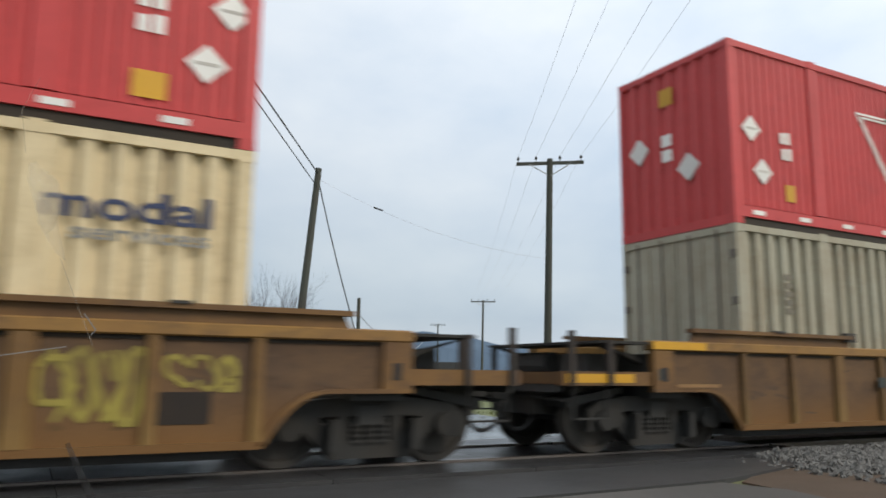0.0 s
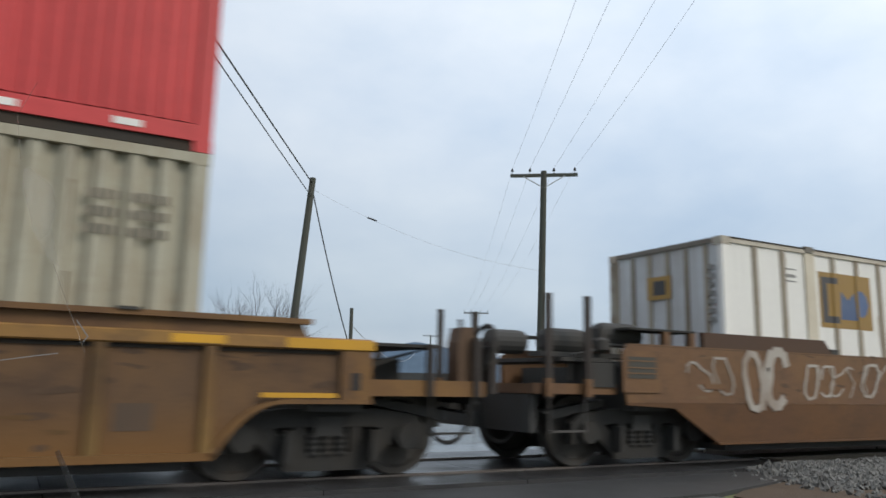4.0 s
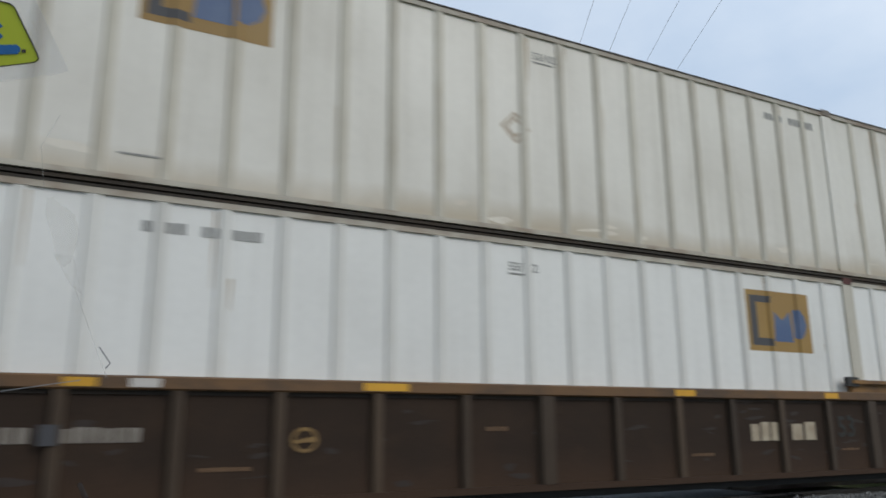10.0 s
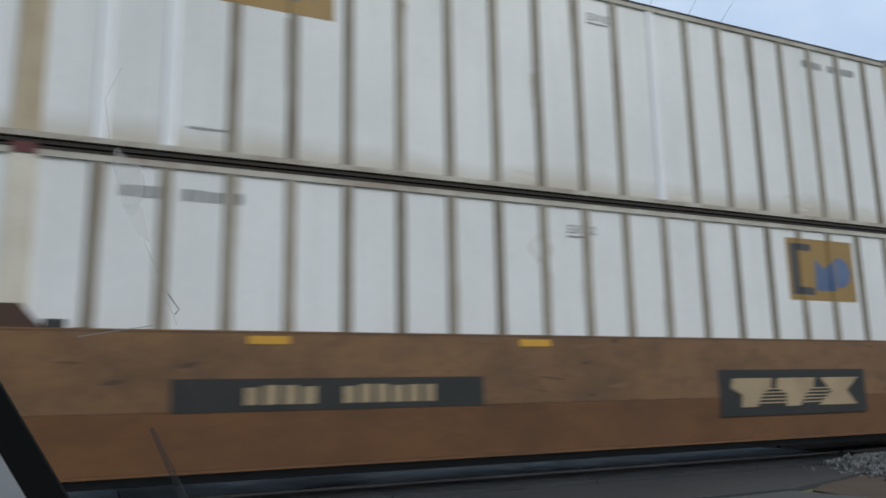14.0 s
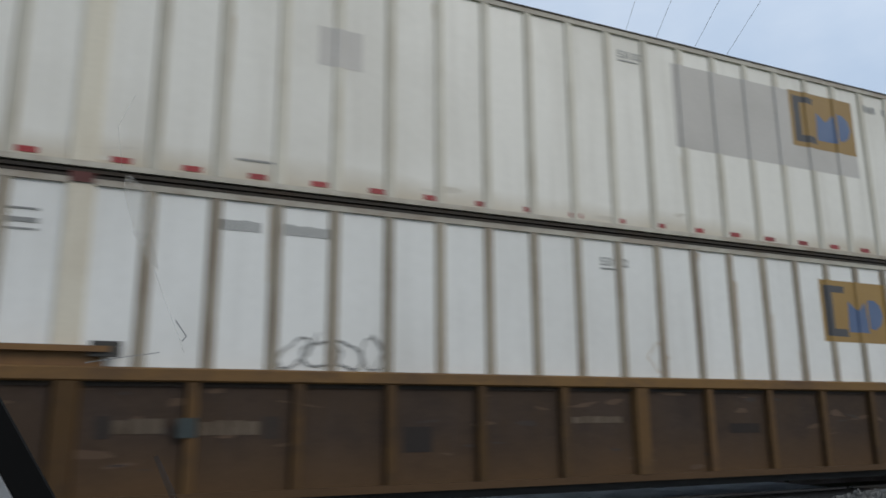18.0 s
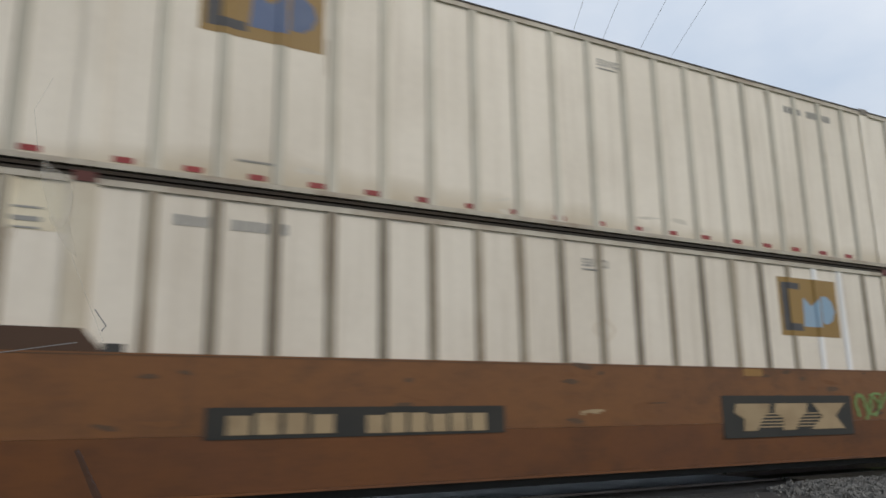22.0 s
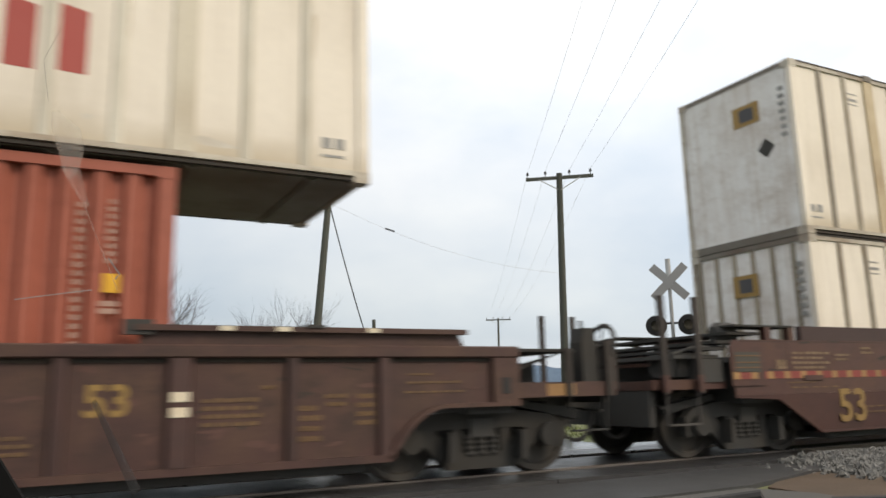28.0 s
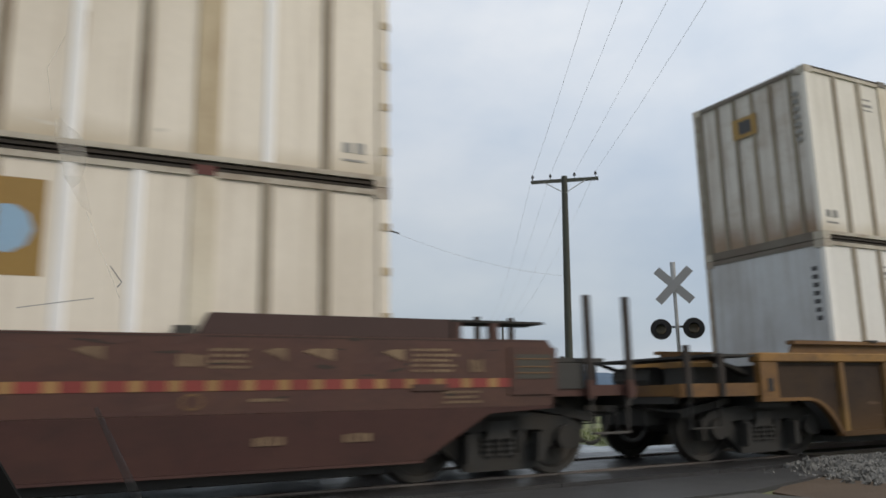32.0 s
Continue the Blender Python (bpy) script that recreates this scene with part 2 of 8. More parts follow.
post_tan = surface("lift_post", (0.47, 0.39, 0.26), 0.6, 0, (0.20, 0.12, 0.06), 0.5, 0.35, 1.2, 0.1, 0.001, 0.15)
lift_pale = surface("pale_lift_post", (0.62, 0.57, 0.46), 0.55, 0, (0.30, 0.21, 0.12), 0.4, 0.35, 1.2, 0.08, 0.001, 0.08)
rail_dark = surface("container_rail", (0.16, 0.145, 0.12), 0.6, 0.1, RUST, 0.5, 0.0, 1.5, 0.15, 0.001)
# near-black that puts the shade of joints and sill undersides into colour
gap_black = surface("shaded_gap_black", (0.030, 0.025, 0.020), 0.8, 0, (0.075, 0.05, 0.032), 0.6, 0.0, 1.5, 0.15, 0.001)
end_streaked = surface("rust_streaked_end", (0.56, 0.55, 0.51), 0.55, 0, (0.14, 0.09, 0.055), 0.7, 0.85, 0.9, 0.08, 0.002, 0.08)
end_dirty = surface("stained_pattern_end", (0.50, 0.51, 0.51), 0.55, 0, (0.20, 0.17, 0.14), 0.5, 0.3, 0.9, 0.06, 0.001, 0.05, low=(0.75, 0.15, (0.16, 0.09, 0.05)))
dull_red = surface("dull_red_marking", (0.21, 0.036, 0.031), 0.6, 0, (0.12, 0.04, 0.03), 0.5, 0.0, 2.0, 0.08, 0.0)
dull_gold = surface("dull_gold_marking", (0.30, 0.23, 0.11), 0.6, 0, (0.2, 0.13, 0.07), 0.5, 0.0, 2.0, 0.08, 0.0)
dark_brown = surface("dark_brown_marking", (0.085, 0.045, 0.035), 0.6, 0, (0.05, 0.03, 0.025), 0.5, 0.0, 2.0, 0.08, 0.0)
end_rib_dark = surface("dark_end_post", (0.14, 0.13, 0.12), 0.6, 0, (0.08, 0.06, 0.045), 0.5, 0.2, 1.5, 0.1, 0.001)
casting_red = surface("rusty_red_casting", (0.115, 0.036, 0.03), 0.7, 0, (0.06, 0.03, 0.025), 0.5, 0.0, 3.0, 0.1, 0.001)
placard_dark = surface("dull_green_placard", (0.050, 0.046, 0.037), 0.6, 0, (0.04, 0.038, 0.03), 0.5, 0.0, 3.0, 0.1, 0.0)
# guide darker than its car: the shade on it is in the colour
maroon_guide = surface("shaded_maroon_guide", (0.045, 0.022, 0.019), 0.6, 0, (0.03, 0.02, 0.017), 0.4, 0.0, 1.0, 0.1, 0.001)
post_white = surface("fresh_white_post", (0.84, 0.84, 0.83), 0.35, 0, (0.6, 0.58, 0.54), 0.2, 0.1, 1.0, 0.03, 0.001, 0.02)
post_faint = surface("faint_white_post", (0.66, 0.65, 0.61), 0.5, 0, (0.45, 0.42, 0.36), 0.3, 0.2, 1.5, 0.05, 0.001, 0.06)
post_pale = surface("pale_side_post", (0.54, 0.51, 0.43), 0.55, 0, (0.30, 0.24, 0.16), 0.35, 0.3, 1.5, 0.08, 0.001, 0.12)
rail_pale = surface("pale_rail", (0.46, 0.43, 0.36), 0.55, 0, RUST, 0.4, 0.2, 1.5, 0.1, 0.001, wear=((0.20, 0.13, 0.08), 0.7))
red_paint = surface("red_paint", (0.56, 0.060, 0.060), 0.45, 0, (0.30, 0.03, 0.03), 0.45, 0.15, 0.6, 0.06, 0.001, 0.03, wear=((0.42, 0.045, 0.045), 0.5))
olive_paint = surface("olive_grey_paint", (0.385, 0.368, 0.288), 0.55, 0, (0.25, 0.19, 0.115), 0.5, 0.5, 0.7, 0.06, 0.001, 0.04, wear=((0.25, 0.20, 0.13), 0.40))
cream_paint = surface("cream_paint", (0.72, 0.60, 0.38), 0.5, 0, (0.45, 0.33, 0.17), 0.4, 0.25, 0.7, 0.06, 0.001, 0.03, wear=((0.375, 0.270, 0.135), 0.45))
oxide_paint = surface("oxide_red_paint", (0.3182, 0.0903, 0.0559), 0.55, 0, (0.22, 0.055, 0.03), 0.5, 0.3, 0.7, 0.08, 0.001, 0.04, wear=((0.189, 0.049, 0.028), 0.5))
white_mark = surface("white_marking", (0.78, 0.77, 0.74), 0.5, 0, (0.45, 0.40, 0.36), 0.25, 0.0, 2.0, 0.05, 0.0)
dull_white = surface("worn_white_marking", (0.46, 0.41, 0.37), 0.6, 0, (0.34, 0.14, 0.09), 0.6, 0.0, 3.0, 0.1, 0.0)
plate_black = surface("dark_name_plate", (0.016, 0.017, 0.015), 0.6, 0, (0.045, 0.04, 0.032), 0.5, 0.0, 2.0, 0.15, 0.0)
plate_cream = surface("worn_cream_marking", (0.36, 0.27, 0.155), 0.6, 0, (0.16, 0.10, 0.05), 0.5, 0.0, 2.5, 0.12, 0.0)
black_mark = surface("dark_marking", (0.055, 0.055, 0.06), 0.55, 0, (0.12, 0.12, 0.12), 0.3, 0.0, 2.0, 0.1, 0.0)
grey_mark = surface("grey_marking", (0.22, 0.22, 0.21), 0.6, 0, (0.45, 0.44, 0.42), 0.4, 0.0, 2.0, 0.1, 0.0)
pale_patch = surface("repair_patch", (0.535, 0.505, 0.465), 0.5, 0, (0.3, 0.28, 0.25), 0.3, 0.0, 1.0, 0.05, 0.0)
navy_mark = surface("navy_marking", (0.022, 0.035, 0.09), 0.5, 0, (0.3, 0.3, 0.3), 0.15, 0.0, 2.0, 0.05, 0.0)
yellow_mark = surface("yellow_marking", (0.62, 0.33, 0.025), 0.5, 0, (0.35, 0.2, 0.05), 0.3, 0.0, 2.0, 0.08, 0.0)
gold_panel = surface("gold_panel", (0.30, 0.185, 0.050), 0.5, 0, (0.22, 0.13, 0.05), 0.35, 0.0, 1.5, 0.08, 0.0)
blue_mark = surface("blue_marking", (0.070, 0.110, 0.215), 0.5, 0, (0.3, 0.35, 0.4), 0.2, 0.0, 2.0, 0.05, 0.0)
pale_blue = surface("faded_blue_marking", (0.24, 0.38, 0.52), 0.5, 0, (0.35, 0.35, 0.35), 0.3, 0.0, 2.0, 0.05, 0.0)
red_mark = surface("red_marking", (0.36, 0.070, 0.055), 0.5, 0, (0.3, 0.03, 0.03), 0.3, 0.0, 2.0, 0.05, 0.0)
orange_mark = surface("orange_marking", (0.62, 0.20, 0.02), 0.5, 0, (0.35, 0.12, 0.03), 0.3, 0.0, 2.0, 0.05, 0.0)
cream_mark = surface("cream_marking", (0.66, 0.60, 0.46), 0.55, 0, (0.25, 0.14, 0.06), 0.35, 0.0, 2.0, 0.08, 0.0)
stencil_dim = surface("rubbed_stencil", (0.150, 0.088, 0.038), 0.65, 0, (0.075, 0.042, 0.028), 0.8, 0.0, 4.0, 0.15, 0.0)
stencil_pale = surface("rubbed_cream_stencil", (0.21, 0.145, 0.085), 0.65, 0, (0.09, 0.05, 0.035), 0.8, 0.0, 4.0, 0.15, 0.0)
stencil_grey = surface("worn_grey_stencil", (0.25, 0.225, 0.19), 0.65, 0, (0.10, 0.08, 0.06), 0.7, 0.0, 4.0, 0.15, 0.0)
patch_faint = surface("painted_over_patch", (0.078, 0.052, 0.034), 0.65, 0, (0.10, 0.062, 0.036), 0.8, 0.0, 3.0, 0.15, 0.0)
placard_faded = surface("faded_olive_placard", (0.45, 0.435, 0.36), 0.6, 0, (0.33, 0.30, 0.22), 0.7, 0.0, 4.0, 0.1, 0.0)
code_faded = surface("faded_pink_code", (0.40, 0.25, 0.195), 0.6, 0, (0.30, 0.12, 0.08), 0.7, 0.0, 4.0, 0.1, 0.0)
stencil_gold = surface("faded_stencil", (0.24, 0.15, 0.045), 0.6, 0, (0.13, 0.075, 0.045), 0.6, 0.0, 2.0, 0.1, 0.0)
stripe_gold = surface("worn_yellow_stripe", (0.29, 0.165, 0.065), 0.6, 0, (0.16, 0.085, 0.045), 0.5, 0.0, 3.0, 0.1, 0.0)
teal_dark = surface("dark_green_patch", (0.032, 0.042, 0.041), 0.6, 0, (0.08, 0.06, 0.04), 0.4, 0.0, 2.0, 0.1, 0.0)
teal_mark = surface("teal_marking", (0.02, 0.20, 0.15), 0.5, 0, (0.1, 0.2, 0.15), 0.3, 0.0, 2.0, 0.05, 0.0)
spray_white = surface("white_spray_paint", (0.36, 0.33, 0.29), 0.65, 0, (0.18, 0.12, 0.08), 0.7, 0.0, 2.5, 0.1, 0.0)
spray_yellow = surface("yellow_spray_paint", (0.30, 0.25, 0.05), 0.6, 0, (0.13, 0.085, 0.035), 0.9, 0.0, 2.0, 0.1, 0.0)
spray_green = surface("green_spray_paint", (0.15, 0.265, 0.085), 0.6, 0, (0.16, 0.11, 0.04), 0.8, 0.0, 2.0, 0.1, 0.0)
spray_dark = surface("dark_spray_paint", (0.034, 0.029, 0.026), 0.7, 0, (0.060, 0.044, 0.032), 0.6, 0.0, 2.0, 0.1, 0.0, spec=0.08)

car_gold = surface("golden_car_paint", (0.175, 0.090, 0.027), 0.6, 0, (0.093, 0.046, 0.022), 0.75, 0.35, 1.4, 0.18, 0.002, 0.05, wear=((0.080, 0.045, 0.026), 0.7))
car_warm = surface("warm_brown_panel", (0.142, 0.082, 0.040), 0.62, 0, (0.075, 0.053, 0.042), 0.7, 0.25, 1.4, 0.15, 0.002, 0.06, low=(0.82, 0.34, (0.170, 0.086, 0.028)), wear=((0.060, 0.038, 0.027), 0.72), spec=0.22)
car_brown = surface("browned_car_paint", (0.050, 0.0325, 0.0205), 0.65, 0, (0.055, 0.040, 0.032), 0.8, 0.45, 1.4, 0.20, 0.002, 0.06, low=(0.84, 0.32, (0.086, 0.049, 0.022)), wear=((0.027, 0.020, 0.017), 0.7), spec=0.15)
car_rib = surface("rib_paint", (0.145, 0.078, 0.023), 0.62, 0, (0.13, 0.07, 0.035), 0.6, 0.3, 1.3, 0.12, 0.002, 0.22, low=(0.9, 0.3, (0.20, 0.12, 0.035)), wear=((0.052, 0.034, 0.020), 0.6))
car_sill = surface("sill_paint", (0.262, 0.142, 0.038), 0.6, 0, (0.18, 0.09, 0.04), 0.6, 0.0, 0.8, 0.12, 0.002, 0.05, wear=((0.085, 0.050, 0.028), 0.75))
sill_aged = surface("aged_sill", (0.160, 0.089, 0.028), 0.62, 0, (0.11, 0.06, 0.03), 0.6, 0.0, 0.8, 0.12, 0.002, 0.05, wear=((0.07, 0.042, 0.024), 0.8), spec=0.25)
rib_aged = surface("aged_rib", (0.092, 0.051, 0.018), 0.64, 0, (0.085, 0.048, 0.026), 0.6, 0.3, 1.3, 0.12, 0.002, 0.28, wear=((0.042, 0.028, 0.018), 0.6), spec=0.20)
sill_dim = surface("browned_sill", (0.150, 0.080, 0.032), 0.62, 0, (0.07, 0.048, 0.034), 0.7, 0.0, 0.8, 0.15, 0.002, 0.05, wear=((0.05, 0.036, 0.026), 0.8))
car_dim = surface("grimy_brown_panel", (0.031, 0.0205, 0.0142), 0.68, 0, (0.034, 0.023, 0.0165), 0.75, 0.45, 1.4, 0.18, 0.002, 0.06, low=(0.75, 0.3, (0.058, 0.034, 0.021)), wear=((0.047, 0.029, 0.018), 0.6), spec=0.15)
car_dimrib = surface("grimy_rib", (0.056, 0.036, 0.020), 0.65, 0, (0.044, 0.029, 0.018), 0.75, 0.3, 1.8, 0.18, 0.002, 0.3)
# the _low copies are darker: shade of the inward fold put into paint
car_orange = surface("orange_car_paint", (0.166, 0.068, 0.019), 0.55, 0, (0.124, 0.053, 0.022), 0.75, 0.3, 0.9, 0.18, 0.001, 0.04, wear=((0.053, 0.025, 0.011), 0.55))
car_orange_low = surface("shaded_orange", (0.142, 0.053, 0.015), 0.55, 0, (0.105, 0.040, 0.017), 0.75, 0.3, 0.9, 0.18, 0.001, 0.04, wear=((0.045, 0.020, 0.010), 0.5))
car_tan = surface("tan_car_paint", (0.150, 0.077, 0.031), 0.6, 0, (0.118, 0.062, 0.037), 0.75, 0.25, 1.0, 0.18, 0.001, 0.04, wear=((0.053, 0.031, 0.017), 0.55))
car_tan_low = surface("shaded_tan", (0.122, 0.056, 0.019), 0.6, 0, (0.093, 0.046, 0.025), 0.75, 0.25, 1.0, 0.18, 0.001, 0.04, wear=((0.043, 0.024, 0.012), 0.5))
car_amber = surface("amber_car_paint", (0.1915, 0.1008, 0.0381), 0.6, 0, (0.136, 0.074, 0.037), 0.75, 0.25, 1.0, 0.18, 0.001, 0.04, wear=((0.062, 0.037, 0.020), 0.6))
car_amber_low = surface("shaded_amber", (0.1546, 0.0694, 0.0224), 0.6, 0, (0.118, 0.056, 0.025), 0.75, 0.25, 1.0, 0.18, 0.001, 0.04, wear=((0.051, 0.027, 0.013), 0.5))
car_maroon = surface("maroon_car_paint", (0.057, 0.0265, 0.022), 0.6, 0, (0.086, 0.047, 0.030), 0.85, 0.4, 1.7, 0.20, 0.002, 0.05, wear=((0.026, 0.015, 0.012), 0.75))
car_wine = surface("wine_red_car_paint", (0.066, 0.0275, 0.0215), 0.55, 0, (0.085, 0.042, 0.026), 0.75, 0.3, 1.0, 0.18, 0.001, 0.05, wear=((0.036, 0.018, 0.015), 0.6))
car_wine_low = surface("shaded_wine_red", (0.054, 0.021, 0.0175), 0.55, 0, (0.072, 0.032, 0.022), 0.75, 0.3, 1.0, 0.18, 0.001, 0.05, wear=((0.030, 0.014, 0.012), 0.6))
car_maroonrib = surface("maroon_rib", (0.060, 0.029, 0.0245), 0.55, 0, (0.046, 0.025, 0.022), 0.75, 0.2, 1.8, 0.18, 0.001, 0.2, wear=((0.035, 0.022, 0.02), 0.5))
scuff_run = surface("pale_rust_run", (0.42, 0.33, 0.22), 0.7, 0, (0.25, 0.16, 0.09), 0.5, 0.0, 4.0, 0.1, 0.0)
scuff_pale = surface("grey_smudge", (0.64, 0.60, 0.52), 0.7, 0, (0.45, 0.38, 0.30), 0.6, 0.0, 4.0, 0.08, 0.0)
matte_black = surface("matte_rubber", (0.007, 0.007, 0.007), 0.95, 0, (0.01, 0.01, 0.01), 0.3, 0.0, 2.0, 0.1, 0.0, 0.0, 0.05)
aged_cream = surface("aged_cream_marking", (0.46, 0.39, 0.28), 0.6, 0, (0.20, 0.14, 0.09), 0.6, 0.0, 5.0, 0.1, 0.0)
code_olive = surface("worn_dark_code", (0.150, 0.135, 0.105), 0.6, 0, (0.22, 0.19, 0.14), 0.6, 0.0, 4.0, 0.1, 0.0)
scuff_rub = surface("rubbed_marking", (0.115, 0.090, 0.065), 0.7, 0, (0.07, 0.05, 0.033), 0.9, 0.0, 5.0, 0.12, 0.0, spec=0.15)
red_faded = surface("faded_red_reflector", (0.29, 0.035, 0.035), 0.45, 0, (0.10, 0.02, 0.02), 0.5, 0.0, 5.0, 0.08, 0.0)
scuff_brown = surface("brown_smudge", (0.085, 0.050, 0.028), 0.7, 0, (0.06, 0.035, 0.02), 0.6, 0.0, 4.0, 0.15, 0.0)
scuff_dark = surface("sooty_smudge", (0.040, 0.029, 0.023), 0.75, 0, (0.03, 0.022, 0.018), 0.6, 0.0, 4.0, 0.15, 0.0)
scuff_rust = surface("golden_rust_smudge", (0.125, 0.068, 0.022), 0.7, 0, (0.09, 0.045, 0.015), 0.6, 0.0, 4.0, 0.15, 0.0)
scuff_tan = surface("tan_smudge", (0.155, 0.090, 0.045), 0.7, 0, (0.13, 0.07, 0.035), 0.6, 0.0, 4.0, 0.15, 0.0)
scuff_orange = surface("orange_smudge", (0.165, 0.070, 0.023), 0.7, 0, (0.13, 0.055, 0.02), 0.6, 0.0, 4.0, 0.15, 0.0)
scuff_maroon = surface("faded_maroon_smudge", (0.085, 0.042, 0.034), 0.7, 0, (0.07, 0.035, 0.028), 0.6, 0.0, 4.0, 0.15, 0.0)
guide_brown = surface("brown_guide", (0.063, 0.032, 0.017), 0.65, 0, (0.09, 0.05, 0.03), 0.5, 0.0, 1.0, 0.12, 0.002)
# paler than the outer iron below: brightness added in colour for shaded parts
iron_lifted = surface("lifted_cast_iron", (0.046, 0.046, 0.044), 0.85, 0.0, (0.058, 0.050, 0.041), 0.5, 0.0, 2.0, 0.2, 0.003)
iron_brown = surface("dusty_cast_iron", (0.028, 0.028, 0.0265), 0.85, 0.0, (0.046, 0.038, 0.029), 0.5, 0.0, 2.0, 0.2, 0.003)
post_iron = surface("grimy_post_paint", (0.036, 0.029, 0.025), 0.7, 0, (0.025, 0.02, 0.017), 0.5, 0.3, 2.0, 0.2, 0.002)
step_iron = surface("worn_step_metal", (0.085, 0.08, 0.075), 0.6, 0.2, (0.04, 0.03, 0.025), 0.5, 0.0, 3.0, 0.2, 0.001)
steel_rim = surface("wheel_steel", (0.060, 0.056, 0.050), 0.65, 0.2, (0.04, 0.025, 0.015), 0.4, 0.0, 2.0, 0.2, 0.002)
rubber = surface("black_rubber", (0.02, 0.02, 0.02), 0.7, 0, (0.05, 0.045, 0.04), 0.4, 0.0, 3.0, 0.2, 0.002)
galv = surface("galvanised_steel", (0.42, 0.43, 0.44), 0.45, 0.5, (0.25, 0.24, 0.22), 0.4, 0.0, 3.0, 0.12, 0.001)
sign_back = surface("sign_back_aluminium", (0.27, 0.275, 0.28), 0.5, 0.3, (0.25, 0.25, 0.25), 0.4, 0.0, 2.0, 0.08, 0.001, 0.2)
black_paint = surface("matt_black_paint", (0.012, 0.012, 0.013), 0.6, 0, (0.03, 0.03, 0.03), 0.4, 0.0, 2.0, 0.15, 0.001)
pole_wood = surface("weathered_pole_wood", (0.058, 0.065, 0.055), 0.85, 0, (0.07, 0.06, 0.05), 0.5, 0.6, 2.0, 0.2, 0.004)
wire_dark = surface("cable_sheath", (0.03, 0.03, 0.032), 0.6, 0, (0.05, 0.05, 0.05), 0.3, 0.0, 2.0, 0.1, 0.0)
wire_grey = surface("bare_wire", (0.34, 0.34, 0.35), 0.5, 0.5, (0.15, 0.15, 0.15), 0.3, 0.0, 2.0, 0.1, 0.0)
bark = surface("winter_bark", (0.060, 0.049, 0.043), 0.9, 0, (0.05, 0.042, 0.036), 0.5, 0.3, 3.0, 0.2, 0.004)
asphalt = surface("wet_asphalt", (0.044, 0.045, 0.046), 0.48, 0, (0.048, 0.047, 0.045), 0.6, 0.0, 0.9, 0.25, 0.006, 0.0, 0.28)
# wet asphalt with a paler base that paints in some sky sheen
road_shine = surface("wet_road_sheen_tint", (0.085, 0.085, 0.085), 0.20, 0, (0.06, 0.06, 0.06), 0.5, 0.0, 0.7, 0.2, 0.003, 0.0, 0.5)
concrete = surface("pale_damp_concrete", (0.060, 0.059, 0.054), 0.75, 0, (0.12, 0.11, 0.10), 0.6, 0.0, 0.8, 0.15, 0.005, 0.0)
pale_lot = surface("pale_wet_lot", (0.36, 0.36, 0.36), 0.7, 0, (0.22, 0.22, 0.21), 0.5, 0.0, 0.15, 0.1, 0.0)
panel_wet = surface("wet_crossing_panel", (0.030, 0.030, 0.031), 0.37, 0, (0.046, 0.045, 0.043), 0.7, 0.0, 2.2, 0.25, 0.006, 0.15, 0.34)
rail_steel = surface("rail_steel", (0.20, 0.18, 0.165), 0.32, 0.8, RUST, 0.4, 0.0, 2.0, 0.1, 0.001)
tie_wood = surface("creosoted_tie", (0.060, 0.050, 0.042), 0.85, 0, (0.11, 0.09, 0.07), 0.5, 0.0, 2.0, 0.2, 0.005)
ballast_bed = surface("ballast_bed", (0.11, 0.107, 0.10), 0.9, 0, (0.07, 0.065, 0.06), 0.6, 0.0, 6.0, 0.4, 0.03)
stone_mat = surface("ballast_stone", (0.19, 0.187, 0.175), 0.85, 0, (0.10, 0.095, 0.085), 0.4, 0.0, 8.0, 0.2, 0.004, 0.4)
dirt_mat = surface("brown_damp_dirt", (0.075, 0.05, 0.032), 0.9, 0, (0.055, 0.042, 0.03), 0.6, 0.0, 2.0, 0.3, 0.02)
grass_mat = surface("winter_grass", (0.105, 0.125, 0.045), 0.9, 0, (0.13, 0.115, 0.06), 0.6, 0.0, 0.6, 0.35, 0.03)
blade_mat = surface("grass_blades", (0.12, 0.15, 0.05), 0.8, 0, (0.17, 0.15, 0.08), 0.6, 0.0, 1.0, 0.2, 0.0)
# blue base colour carries the distance haze over the woods
hill_mat = surface("hazed_hill", (0.10, 0.14, 0.19), 1.0, 0, (0.07, 0.10, 0.14), 0.6, 0.0, 0.02, 0.15, 0.0, 0.1, 0.0)
roof_mat = surface("dark_roof", (0.045, 0.045, 0.048), 0.8, 0, (0.08, 0.08, 0.08), 0.4, 0.0, 0.6, 0.15, 0.005)
wall_dark = surface("dark_boarding", (0.040, 0.042, 0.045), 0.8, 0, (0.07, 0.07, 0.07), 0.4, 0.2, 0.6, 0.1, 0.002)
wall_blue = surface("blue_grey_cladding", (0.21, 0.28, 0.36), 0.7, 0, (0.15, 0.19, 0.24), 0.4, 0.2, 0.6, 0.06, 0.002)
wall_pale = surface("pale_cladding", (0.50, 0.50, 0.48), 0.7, 0, (0.35, 0.35, 0.33), 0.4, 0.2, 0.6, 0.06, 0.002)
hedge_mat = surface("dark_hedge", (0.045, 0.055, 0.028), 0.9, 0, (0.03, 0.028, 0.02), 0.5, 0.0, 2.0, 0.3, 0.02)
glass_dark = surface("dark_glass", (0.02, 0.025, 0.03), 0.08, 0, (0.03, 0.03, 0.03), 0.2, 0.0, 1.0, 0.05, 0.0)
auto_white = surface("white_car_paint", (0.62, 0.63, 0.64), 0.25, 0, (0.4, 0.39, 0.37), 0.3, 0.0, 1.0, 0.03, 0.0)
